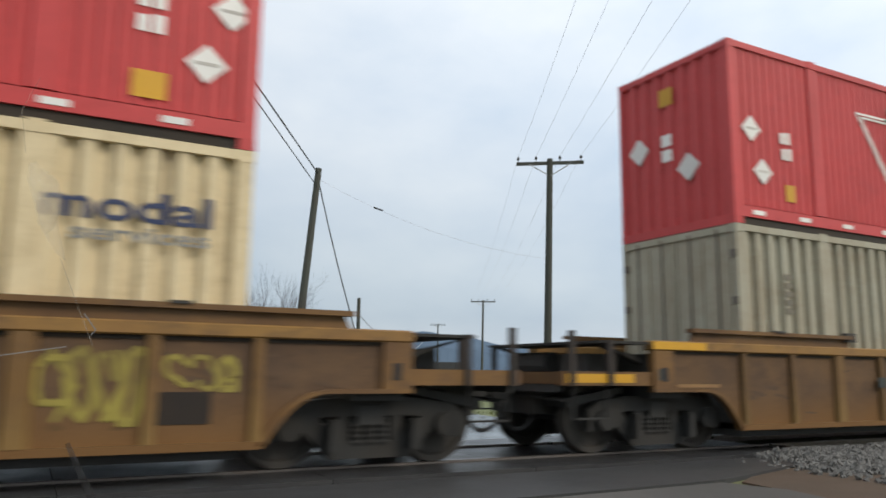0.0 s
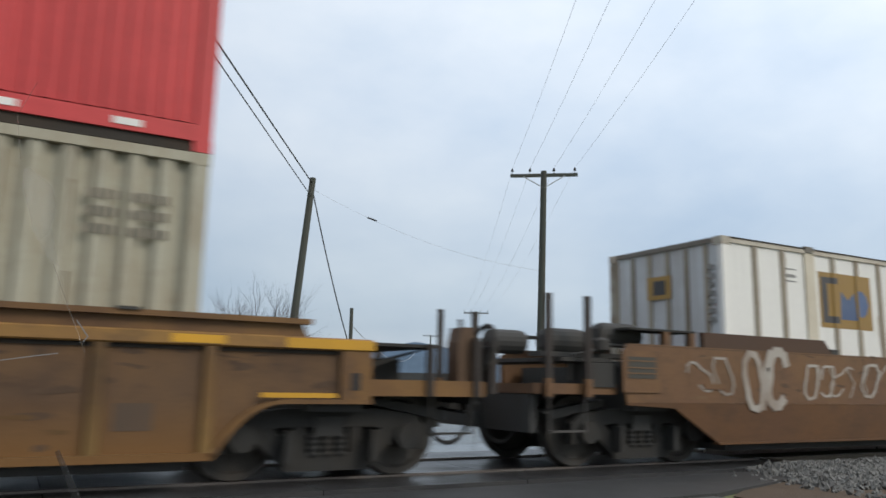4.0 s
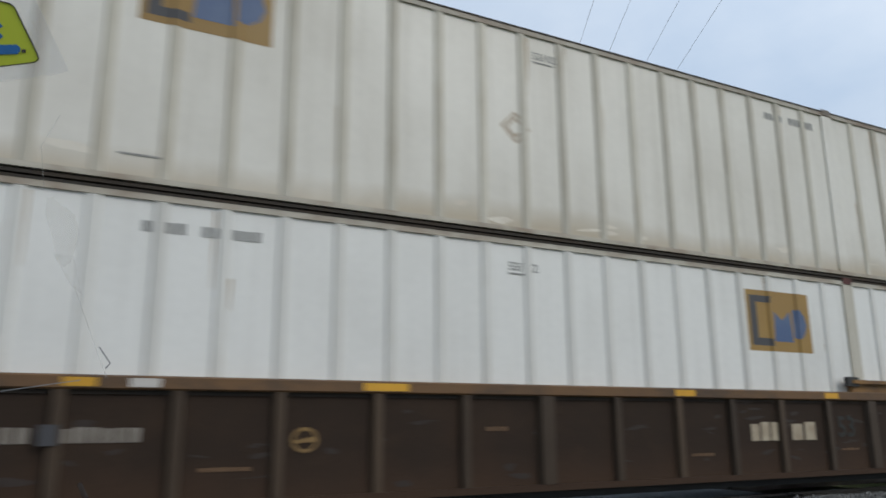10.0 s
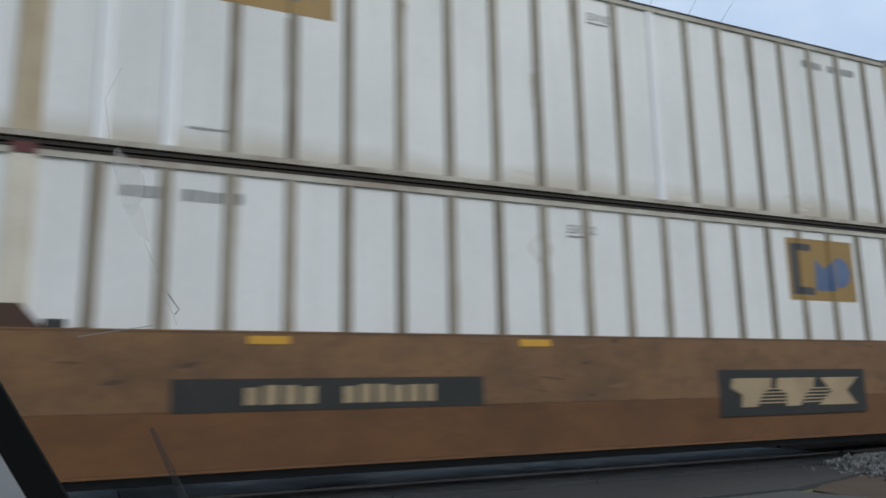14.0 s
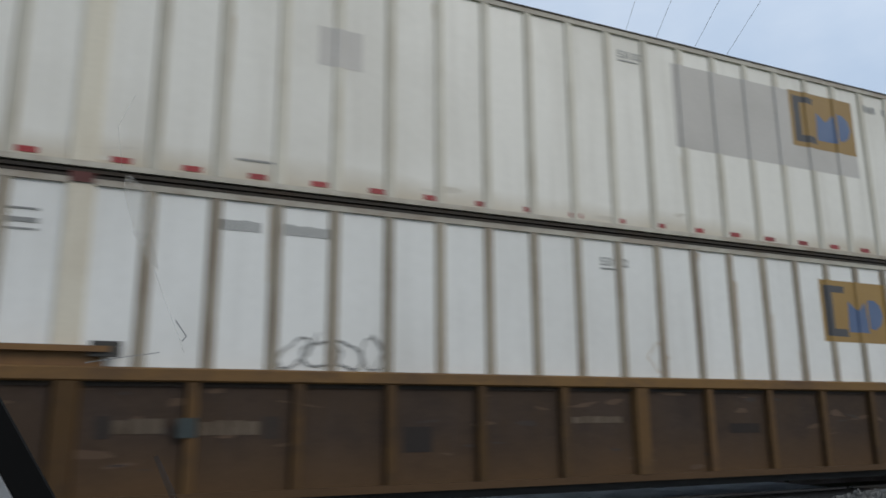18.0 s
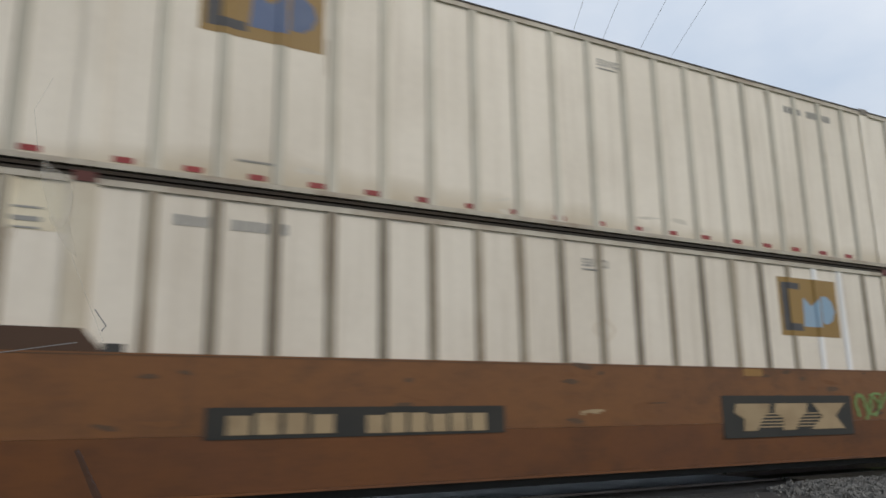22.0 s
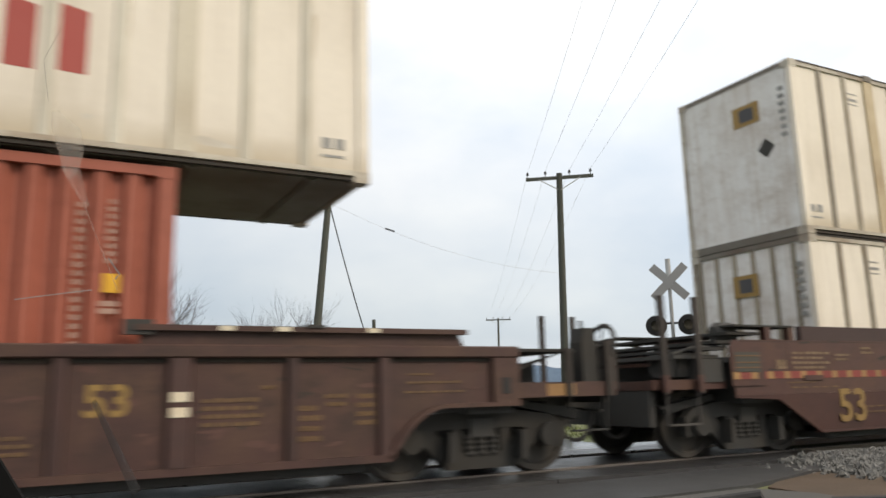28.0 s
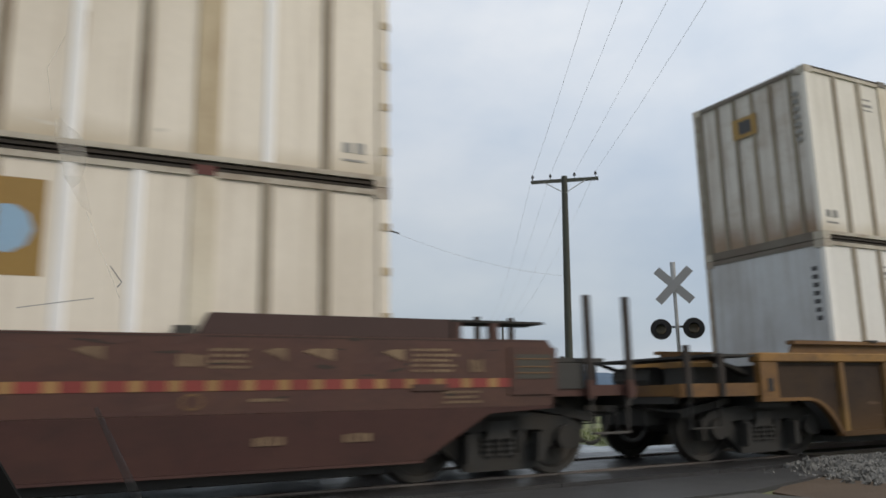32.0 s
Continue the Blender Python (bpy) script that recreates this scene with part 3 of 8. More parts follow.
auto_silver = surface("silver_car_paint", (0.38, 0.39, 0.40), 0.28, 0.4, (0.28, 0.28, 0.27), 0.3, 0.0, 1.0, 0.03, 0.0)
trim_grey = surface("grey_cabin_trim", (0.22, 0.225, 0.23), 0.8, 0, (0.17, 0.17, 0.17), 0.3, 0.0, 3.0, 0.1, 0.002)
smear_mat = bpy.data.materials.new("milky_resin")
smear_mat.use_nodes = True
smear_mat.node_tree.nodes["Principled BSDF"].inputs["Base Color"].default_value = (0.75, 0.74, 0.70, 1)
smear_mat.node_tree.nodes["Principled BSDF"].inputs["Alpha"].default_value = 0.20
smear_mat.node_tree.nodes["Principled BSDF"].inputs["Roughness"].default_value = 0.6
smear_mat.node_tree.nodes["Principled BSDF"].inputs["Transmission Weight"].default_value = 0.6
smear_mat.node_tree.nodes["Principled BSDF"].inputs["IOR"].default_value = 1.08
blade_film = bpy.data.materials.new("unfocused_rubber")
blade_film.use_nodes = True
blade_film.node_tree.nodes["Principled BSDF"].inputs["Base Color"].default_value = (0.015, 0.015, 0.015, 1)
blade_film.node_tree.nodes["Principled BSDF"].inputs["Alpha"].default_value = 0.30
sleeve_film = bpy.data.materials.new("clear_sleeve")
sleeve_film.use_nodes = True
sleeve_film.node_tree.nodes["Principled BSDF"].inputs["Base Color"].default_value = (0.62, 0.64, 0.68, 1)
sleeve_film.node_tree.nodes["Principled BSDF"].inputs["Alpha"].default_value = 0.13
sleeve_film.node_tree.nodes["Principled BSDF"].inputs["Roughness"].default_value = 0.4
lime_film = surface("lime_film", (0.50, 0.56, 0.03), 0.5, 0, (0.4, 0.5, 0.03), 0.3, 0.0, 8.0, 0.05, 0.0)
sticker_blue = surface("sticker_blue", (0.03, 0.16, 0.42), 0.5, 0, (0.03, 0.12, 0.3), 0.3, 0.0, 8.0, 0.05, 0.0)
lamp_red = glow("red_signal_lens", (1.0, 0.040, 0.012), 5.2)
lamp_dull = surface("unlit_red_lens", (0.10, 0.012, 0.010), 0.3, 0, (0.06, 0.01, 0.01), 0.3, 0.0, 3.0, 0.05, 0.0)
lamp_white = glow("headlight_lens", (1.0, 0.95, 0.86), 7.0)


# ---- mesh tools ----
def box(bm, x0, x1, y0, y1, z0, z1):
    v = [bm.verts.new((x, y, z)) for x in (x0, x1) for y in (y0, y1) for z in (z0, z1)]
    for f in ((0, 1, 3, 2), (4, 6, 7, 5), (0, 4, 5, 1), (2, 3, 7, 6), (0, 2, 6, 4), (1, 5, 7, 3)):
        bm.faces.new([v[i] for i in f])
    return bm


def slab(bm, outline, y0, y1):
    """An outline in x and z, made thick from y0 to y1."""
    a = [bm.verts.new((x, y0, z)) for x, z in outline]
    b = [bm.verts.new((x, y1, z)) for x, z in outline]
    bm.faces.new(a)
    bm.faces.new(b[::-1])
    k = len(outline)
    for i in range(k):
        j = (i + 1) % k
        bm.faces.new((a[j], a[i], b[i], b[j]))
    return bm


def plate(bm, outline, z0, z1):
    """An outline in x and y, made thick from z0 to z1."""
    a = [bm.verts.new((x, y, z0)) for x, y in outline]
    b = [bm.verts.new((x, y, z1)) for x, y in outline]
    bm.faces.new(a[::-1])
    bm.faces.new(b)
    k = len(outline)
    for i in range(k):
        j = (i + 1) % k
        bm.faces.new((a[i], a[j], b[j], b[i]))
    return bm


def rod(bm, p, q, r, n=8, r2=None):
    p, q = Vector(p), Vector(q)
    d = (q - p).normalized()
    u = d.orthogonal().normalized()
    w = d.cross(u)
    r2 = r if r2 is None else r2
    ring = [[bm.verts.new(c + (u * math.cos(math.tau * i / n) + w * math.sin(math.tau * i / n)) * rr) for i in range(n)] for c, rr in ((p, r), (q, r2))]
    for i in range(n):
        j = (i + 1) % n
        bm.faces.new((ring[0][i], ring[0][j], ring[1][j], ring[1][i]))
    bm.faces.new(ring[0][::-1])
    bm.faces.new(ring[1])
    return bm


def tube(bm, points, r, n=6):
    """One connected round tube through the points."""
    pts = [Vector(p) for p in points]
    rings, u = [], None
    for i, p in enumerate(pts):
        d = (pts[min(i + 1, len(pts) - 1)] - pts[max(i - 1, 0)]).normalized()
        u = d.orthogonal().normalized() if u is None else (u - d * u.dot(d)).normalized()
        w = d.cross(u)
        rings.append([bm.verts.new(p + (u * math.cos(math.tau * k / n) + w * math.sin(math.tau * k / n)) * r) for k in range(n)])
    for a, b in zip(rings, rings[1:]):
        for k in range(n):
            bm.faces.new((a[k], a[(k + 1) % n], b[(k + 1) % n], b[k]))
    bm.faces.new(rings[0][::-1])
    bm.faces.new(rings[-1])
    return bm


def lathe(bm, profile, axis, centre, n=24):
    """Turns a profile of (radius, along) round the axis 'x' or 'y' or 'z' through the centre."""
    rings = []
    for r, a in profile:
        ring = []
        for i in range(n):
            c, s = math.cos(math.tau * i / n) * r, math.sin(math.tau * i / n) * r
            p = {"x": (a, c, s), "y": (c, a, s), "z": (c, s, a)}[axis]
            ring.append(bm.verts.new(Vector(centre) + Vector(p)))
        rings.append(ring)
    for a, b in zip(rings, rings[1:]):
        for i in range(n):
            j = (i + 1) % n
            bm.faces.new((a[i], a[j], b[j], b[i]))
    bm.faces.new(rings[0][::-1])
    bm.faces.new(rings[-1])
    return bm


def ribbon(bm, points, width, y, thick=0.004):
    """A flat painted stroke in the x, z plane at y, a little proud of it towards -y."""
    for k, ((x0, z0), (x1, z1)) in enumerate(zip(points, points[1:])):
        y -= 0.0004
        d = Vector((x1 - x0, z1 - z0))
        if d.length < 1e-5:
            continue
        d.normalize()
        e = d * width * 0.35
        o = Vector((-d.y, d.x)) * width / 2
        slab(bm, [(x0 - e.x - o.x, z0 - e.y - o.y), (x1 + e.x - o.x, z1 + e.y - o.y), (x1 + e.x + o.x, z1 + e.y + o.y), (x0 - e.x + o.x, z0 - e.y + o.y)], y - thick, y)
    return bm


MESHES = {}


def mesh(bm, key=None):
    bmesh.ops.recalc_face_normals(bm, faces=bm.faces)
    me = bpy.data.meshes.new("mesh")
    bm.to_mesh(me)
    bm.free()
    if key:
        MESHES[key] = me
    return me


STUFF = ("code_line", "stencil", "graffiti", "placard_print", "emblem_stripe", "seam_line", "scuff", "run_mark", "dent_line")


def part(name, bm, material, parent, label="", at=(0, 0, 0), key=None):
    """One mesh object under a thing or a part. With a key the mesh is shared by all that use it with the same material."""
    me = mesh(bm, key) if isinstance(bm, bmesh.types.BMesh) else bm
    if not me.materials:
        me.materials.append(material)
    ob = new(name, me)
    ob.parent = parent
    ob.location = at
    if label:
        tagged(ob, label)
    if name in STUFF:
        tagged(ob, kind="stuff")
    return ob


def shared(key, build):
    """The mesh kept under the key, built at its first use."""
    if key not in MESHES:
        mesh(build(bmesh.new()), key)
    return MESHES[key]


def top(name, bm, material, label, category, group="", kind=""):
    me = mesh(bm)
    me.materials.append(material)
    return tagged(new(name, me), label, category, group, kind)


def thing(name, label, category, group="", at=(0, 0, 0)):
    ob = new(name)
    ob.empty_display_size = 0.2
    ob.location = at
    return tagged(ob, label, category, group)


def letters(name, text, size, material, parent, at, label="", wide=1.0):
    """Flat letters that face -y, standing in the x, z plane."""
    cu = bpy.data.curves.new("letters", "FONT")
    cu.body, cu.size, cu.extrude, cu.offset = text, size, 0.002, size * 0.02
    cu.resolution_u = 3
    tmp = bpy.data.objects.new("letters", cu)
    me = bpy.data.meshes.new_from_object(tmp)
    me.transform(Matrix.Rotation(radians(90), 4, "X") @ Matrix.Diagonal((wide, 1, 1, 1)))
    bpy.data.objects.remove(tmp)
    return part(name, me, material, parent, label, at)


def bars(bm, x, z, w, h, n, y, gap=0.3, vertical=False, seed=1):
    """A line of unreadable writing as plain bars."""
    rnd = random.Random(seed)
    step = (h if vertical else w) / n
    for i in range(n):
        if vertical:
            box(bm, x, x + w, y - 0.004, y, z + h - (i + 1) * step + step * gap, z + h - i * step)
        else:
            box(bm, x + i * step, x + (i + 1) * step - step * gap, y - 0.004, y, z, z + h * (0.85 + 0.15 * rnd.random()))
    return bm


# ---- the ground, the crossing and the track ----
YC = 8.93          # track centre line
GROUND_Z = -0.12


def ground_height(x, y):
    if y < 12.5:
        return GROUND_Z
    return GROUND_Z - 0.98 * min((y - 12.5) / 30.0, 1.0)


def build_ground():
    xs = [-3000, -900, -300, -120, -60, -30, -15, -5, 0, 5, 10, 15, 20, 30, 45, 60, 90, 140, 300, 900, 3000]
    ys = [-1500, -300, -80, -30, -10, 0, 5, 8, 12.5, 15, 18, 22, 27, 32, 38, 42.5, 60, 100, 200, 500, 1500, 4000]
    bm = bmesh.new()
    v = [[bm.verts.new((x, y, ground_height(x, y))) for x in xs] for y in ys]
    for a, b in zip(v, v[1:]):
        for i in range(len(xs) - 1):
            bm.faces.new((a[i], a[i + 1], b[i + 1], b[i]))
    return top("ground", bm, grass_mat, "damp winter grass and soil on both sides of the railway", "ground", kind="structure")


ground = build_ground()
dirt = top("dirt_verge", plate(bmesh.new(), [(6.3, 2.2), (30, 2.2), (30, 7.3), (9.4, 7.3), (6.9, 5.9)], GROUND_Z, GROUND_Z + 0.02), dirt_mat,
           "reddish brown damp dirt verge beside the gravel", "ground", kind="structure")
road = top("road_near", plate(bmesh.new(), [(-40, -14), (1.8, -14), (1.8, 5.82), (6.7, 5.95), (9.3, 6.75), (10.0, 7.32), (-40, 7.32)], GROUND_Z, GROUND_Z + 0.05),
           asphalt, "dark wet asphalt road in front of the crossing", "road", kind="structure")
apron = top("pavement_apron", plate(bmesh.new(), [(1.85, 2.0), (6.1, 2.4), (6.75, 5.2), (6.55, 5.86), (1.85, 5.76)], GROUND_Z, GROUND_Z + 0.04), concrete,
            "pale damp concrete apron beside the asphalt", "pavement", kind="structure")
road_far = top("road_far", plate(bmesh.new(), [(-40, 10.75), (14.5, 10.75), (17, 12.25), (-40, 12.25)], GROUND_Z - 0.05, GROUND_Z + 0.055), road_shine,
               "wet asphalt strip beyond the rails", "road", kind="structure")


def far_lane():
    bm = bmesh.new()
    prev = None
    for k in range(12):
        y = 12.3 + k * 6.0
        c = y * 0.41
        w = 3.6
        row = [bm.verts.new((c - w + 1.2, y, ground_height(0, y) + 0.03)), bm.verts.new((c + w + 1.2, y, ground_height(0, y) + 0.03))]
        if prev:
            bm.faces.new((prev[0], prev[1], row[1], row[0]))
        prev = row
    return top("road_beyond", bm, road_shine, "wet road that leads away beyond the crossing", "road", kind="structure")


far_lane()
lot = top("pavement_lot", plate(bmesh.new(), [(-60, 43), (15, 43), (24, 68), (-60, 68)], -1.2, -1.085), pale_lot, "pale wet gravel lot beyond the grass", "pavement", kind="structure")
ballast = top("ballast_shoulder", slab(bmesh.new(), [(9.8, -0.30), (240, -0.30), (240, -0.14), (9.8, -0.14)], 6.9, 11.0), ballast_bed,
              "grey ballast bed under the rails", "ballast", kind="structure")

panels = thing("crossing_surface", "wet dark rubber and asphalt crossing panels flush with the rails", "crossing panels")
for y0, y1 in ((7.34, 8.13), (8.33, 9.53), (9.73, 10.74)):
    for k in range(14):
        x1 = 10.1 - k * 2.44
        part("panel", box(bmesh.new(), x1 - 2.43, x1, y0, y1, -0.2, -0.028), panel_wet, panels)
part("end_timber", box(bmesh.new(), 10.12, 10.36, 7.36, 8.12, -0.2, -0.02), tie_wood, panels, "brown timber end block")


def rail_profile(bm, y, x0, x1):
    prof = [(-0.075, -0.17), (0.075, -0.17), (0.075, -0.158), (0.012, -0.14), (0.012, -0.045), (0.036, -0.035), (0.036, -0.006), (0.028, 0.0),
            (-0.028, 0.0), (-0.036, -0.006), (-0.036, -0.035), (-0.012, -0.045), (-0.012, -0.14), (-0.075, -0.158)]
    rings = [[bm.verts.new((x, y + a, b)) for a, b in prof] for x in (x0, x1)]
    k = len(prof)
    for i in range(k):
        bm.faces.new((rings[0][i], rings[0][(i + 1) % k], rings[1][(i + 1) % k], rings[1][i]))
    bm.faces.new(rings[0][::-1])
    bm.faces.new(rings[1])
    return bm


for side in (-0.7535, 0.7535):
    top("rail", rail_profile(bmesh.new(), YC + side, -120, 240), rail_steel, "worn steel running rail with a bright head", "rail", "rails of the track", "structure")
for k in range(70):
    x = 10.75 + k * 0.56
    part("tie", shared("tie", lambda bm: box(bm, -0.11, 0.11, -1.3, 1.3, -0.32, -0.125)), tie_wood, ballast, at=(x, YC, 0))


def stones():
    """Loose railway stones heaped along the verge."""
    rnd = random.Random(4)
    base = [Vector(p) for p in ((1, 0, 0), (-1, 0, 0), (0, 1, 0), (0, -1, 0), (0, 0, 1), (0, 0, -1))]
    tri = ((0, 2, 4), (2, 1, 4), (1, 3, 4), (3, 0, 4), (2, 0, 5), (1, 2, 5), (3, 1, 5), (0, 3, 5))
    verts, faces = [], []
    for _ in range(15000):
        x = 8.2 + 13.0 * rnd.random() ** 1.4
        y = 5.05 + 2.35 * rnd.random()
        near = 5.35 + 0.25 * math.sin(x * 1.7) + 0.12 * math.sin(x * 5.1)
        far = 7.35
        left = 8.45 + 0.18 * math.sin(y * 4.0) + 0.55 * abs(y - 6.4)
        if y < near or x < left:
            if rnd.random() > 0.04:
                continue
        edge = max(0.0, min((y - near) / 0.7, (far + 0.25 - y) / 0.5, (x - left) / 0.7, 1.0))
        z = GROUND_Z + 0.03 + 0.10 * edge + 0.03 * noise.noise((x * 0.9, y * 0.9, 0)) + rnd.uniform(-0.02, 0.03)
        r = rnd.uniform(0.022, 0.05)
        m = Euler((rnd.random() * 6, rnd.random() * 6, rnd.random() * 6)).to_matrix() @ Matrix.Diagonal((r * rnd.uniform(0.8, 1.5), r, r * rnd.uniform(0.6, 1.0)))
        o = len(verts)
        verts += [tuple(m @ (p * rnd.uniform(0.8, 1.2)) + Vector((x, y, z))) for p in base]
        faces += [(a + o, b + o, c + o) for a, b, c in tri]
    me = bpy.data.meshes.new("stones")
    me.from_pydata(verts, [], faces)
    me.materials.append(stone_mat)
    heap_bm = bmesh.new()
    plate(heap_bm, [(9.1, 5.8), (21.4, 5.8), (21.4, 7.3), (9.3, 7.3)], GROUND_Z, GROUND_Z + 0.08)
    heap = top("gravel_core", heap_bm, ballast_bed, "packed grey gravel under the loose stones", "gravel", kind="structure")
    return tagged(new("gravel", me), "loose grey crushed railway stones heaped beside the track", "gravel", kind="stuff")


stones()


def grass():
    """Short winter blades on the plots beyond the track."""
    rnd = random.Random(9)
    verts, faces = [], []
    for _ in range(16000):
        y = 12.4 + 15 * rnd.random() ** 1.3
        x = rnd.uniform(-14, y * 0.36 - 1.9) if rnd.random() < 0.75 else rnd.uniform(y * 0.41 + 5.2, y * 0.41 + 16)
        z = ground_height(x, y)
        h, a = rnd.uniform(0.04, 0.13), rnd.random() * 3.14
        dx, dy = math.cos(a) * 0.02, math.sin(a) * 0.02
        o = len(verts)
        verts += [(x - dx, y - dy, z - 0.01), (x + dx, y + dy, z - 0.01), (x + rnd.uniform(-0.05, 0.05), y + rnd.uniform(-0.05, 0.05), z + h)]
        faces.append((o, o + 1, o + 2))
    me = bpy.data.meshes.new("grass")
    me.from_pydata(verts, [], faces)
    me.materials.append(blade_mat)
    return tagged(new("grass", me), "short yellow-green winter grass beyond the track", "grass", kind="stuff")


grass()


def hill():
    """A long wooded ridge far behind everything."""
    bm = bmesh.new()
    d = 1500.0
    prev = None
    shape = [(-40, 0.9), (-10, 0.7), (10, 0.8), (17, 1.0), (20, 1.4), (22, 1.95), (24.3, 2.55), (26.8, 3.05), (28.5, 2.85), (31.2, 2.45), (34, 1.9), (40, 1.3), (52, 1.1), (70, 1.3), (90, 0.9)]
    for i in range(261):
        az = -40 + i * 0.5
        el = float(np.interp(az, [a for a, _ in shape], [e for _, e in shape])) + 0.12 * noise.noise((az * 0.6, 0, 3)) + 0.05 * noise.noise((az * 2.3, 0, 5))
        a = radians(az)
        x, y = math.sin(a) * d, math.cos(a) * d
        row = [bm.verts.new((x * s_, y * s_, z)) for s_, z in ((1.0, -5.0), (1.05, d * math.tan(radians(el)) * 0.7), (1.15, d * 1.15 * math.tan(radians(el))), (1.4, -5))]
        if prev:
            for j in range(3):
                bm.faces.new((prev[j], row[j], row[j + 1], prev[j + 1]))
        prev = row
    return top("backdrop_hill", bm, hill_mat, "distant wooded ridge tinted blue for haze", "hill", kind="structure")


hill()


# ---- crossing signals ----
LENSES = []      # (lens, whether it is the right-hand one)


def crossing_signal(at, top_z, buck_z, light_z, lit, turn, label):
    s = thing("crossing_signal", label, "railway signal", "crossing signals", at)
    s.rotation_euler = (0, 0, radians(turn))
    part("mast", rod(bmesh.new(), (0, 0, 0), (0, 0, top_z - 0.45), 0.052, 12), galv, s)
    cap = bmesh.new()
    rod(cap, (0, 0, top_z - 0.5), (0, 0, top_z), 0.075, 12)
    rod(cap, (0, 0, top_z - 0.52), (0, 0, top_z - 0.47), 0.09, 12)
    part("mast_cap", cap, galv, s, "thicker galvanised mast cap")
    part("base", lathe(bmesh.new(), [(0.22, 0), (0.22, 0.05), (0.1, 0.12), (0.07, 0.5)], "z", (0, 0, 0), 12), galv, s)
    for k, a in enumerate((45, -45)):
        bm = bmesh.new()
        long_, wide_ = (0.565, 0.10) if lit else (0.63, 0.115)
        box(bm, -long_, long_, -0.006, 0.006, -wide_, wide_)
        bmesh.ops.rotate(bm, verts=bm.verts, cent=(0, 0, 0), matrix=Matrix.Rotation(radians(a), 3, "Y"))
        part("crossbuck_blade", bm, sign_back, s, "grey metal back of a crossbuck blade" if not lit else "weathered white crossbuck blade", (0, -0.07 - 0.014 * k, buck_z))
    part("bracket", box(bmesh.new(), -0.05, 0.05, -0.075, 0.0, buck_z - 0.12, buck_z + 0.12), galv, s)
    part("cross_arm", rod(bmesh.new(), (-0.45, 0, light_z + 0.06), (0.45, 0, light_z + 0.06), 0.03, 8), black_paint, s)
    for x in ((-0.32, 0.32) if lit else (-0.43, 0.43)):
        lamp = part("signal_lamp", lathe(bmesh.new(), [(0.28, -0.02), (0.285, 0.0), (0.28, 0.012), (0.13, 0.02), (0.12, 0.16), (0.05, 0.18)], "y", (0, 0, 0), 28), black_paint, s, at=(x, -0.10, light_z))
        hood = bmesh.new()
        ring = 14
        va = [[hood.verts.new((0.13 * math.cos(math.pi * (i / ring)), yy, 0.13 * math.sin(math.pi * (i / ring)))) for i in range(ring + 1)] for yy in (-0.02, -0.26)]
        for i in range(ring):
            hood.faces.new((va[0][i], va[0][i + 1], va[1][i + 1], va[1][i]))
        bmesh.ops.solidify(hood, geom=hood.faces[:], thickness=0.006)
        part("hood", hood, black_paint, lamp)
        if lit:
            lens = part("lens", lathe(bmesh.new(), [(0.03, -0.022), (0.07, -0.016), (0.085, -0.004), (0.085, 0.004), (0.07, 0.016), (0.03, 0.022)], "y", (0, 0, 0), 18), lamp_red, lamp, "flashing red lens, bright on one face", (0, -0.115, 0))
            lens.data.materials.append(lamp_dull)
            for poly in lens.data.polygons:
                poly.material_index = 1 if poly.center.y > 0 else 0
            LENSES.append((lens, x > 0))
        else:
            part("lens_back", lathe(bmesh.new(), [(0.14, -0.03), (0.12, -0.07), (0.04, -0.08)], "y", (0, 0, 0), 16), rail_dark, lamp, "dull unlit lamp back")
    return s


crossing_signal((0.84, 14.40, -0.20), 4.30, 3.28, 2.49, True, -3, "flashing red crossing signal with a crossbuck on a galvanised mast")
crossing_signal((15.26, 15.70, -0.26), 4.75, 4.10, 2.90, False, -44, "unlit crossing signal seen from behind with a crossbuck")


# ---- poles and wires ----
def sagging(bm, p, q, sag, r, n=18):
    pts = []
    for i in range(n + 1):
        k = i / n
        v = Vector(p).lerp(Vector(q), k)
        v.z -= sag * 4 * k * (1 - k)
        pts.append(v)
    return tube(bm, pts, r, 5)


def wire(p, q, sag, r, material, label):
    return top("wire", sagging(bmesh.new(), p, q, sag, r), material, label, "wire", "overhead wires", "structure")


def utility_pole(base, tip, r, arm=None, label=""):
    u = thing("utility_pole", label, "utility pole", "utility poles", base)
    b, t = Vector(base), Vector(tip)
    part("shaft", rod(bmesh.new(), (0, 0, -0.2), tuple(t - b), r, 12, r * 0.72), pole_wood, u)
    if arm:
        c, half, turn, pins = arm
        m = Matrix.Rotation(radians(turn), 3, "Z")
        bm = bmesh.new()
        box(bm, -half, half, -0.06, 0.06, -0.07, 0.07)
        bmesh.ops.rotate(bm, verts=bm.verts, cent=(0, 0, 0), matrix=m)
        a = part("crossarm", bm, pole_wood, u, at=(t.x - b.x, t.y - b.y, c - b.z))
        for s_ in (-1, 1):
            part("brace", rod(bmesh.new(), m @ Vector((s_ * half * 0.62, -0.07, -0.05)), m @ Vector((0, -0.1, -0.62)), 0.022, 6), galv, a)
        for px in pins:
            q = m @ Vector((px, 0, 0.07))
            bm = bmesh.new()
            rod(bm, q, q + Vector((0, 0, 0.16)), 0.015, 6)
            lathe(bm, [(0.02, 0.12), (0.07, 0.13), (0.05, 0.19), (0.06, 0.20), (0.02, 0.27)], "z", q, 8)
            part("insulator", bm, black_paint, a)
    return u


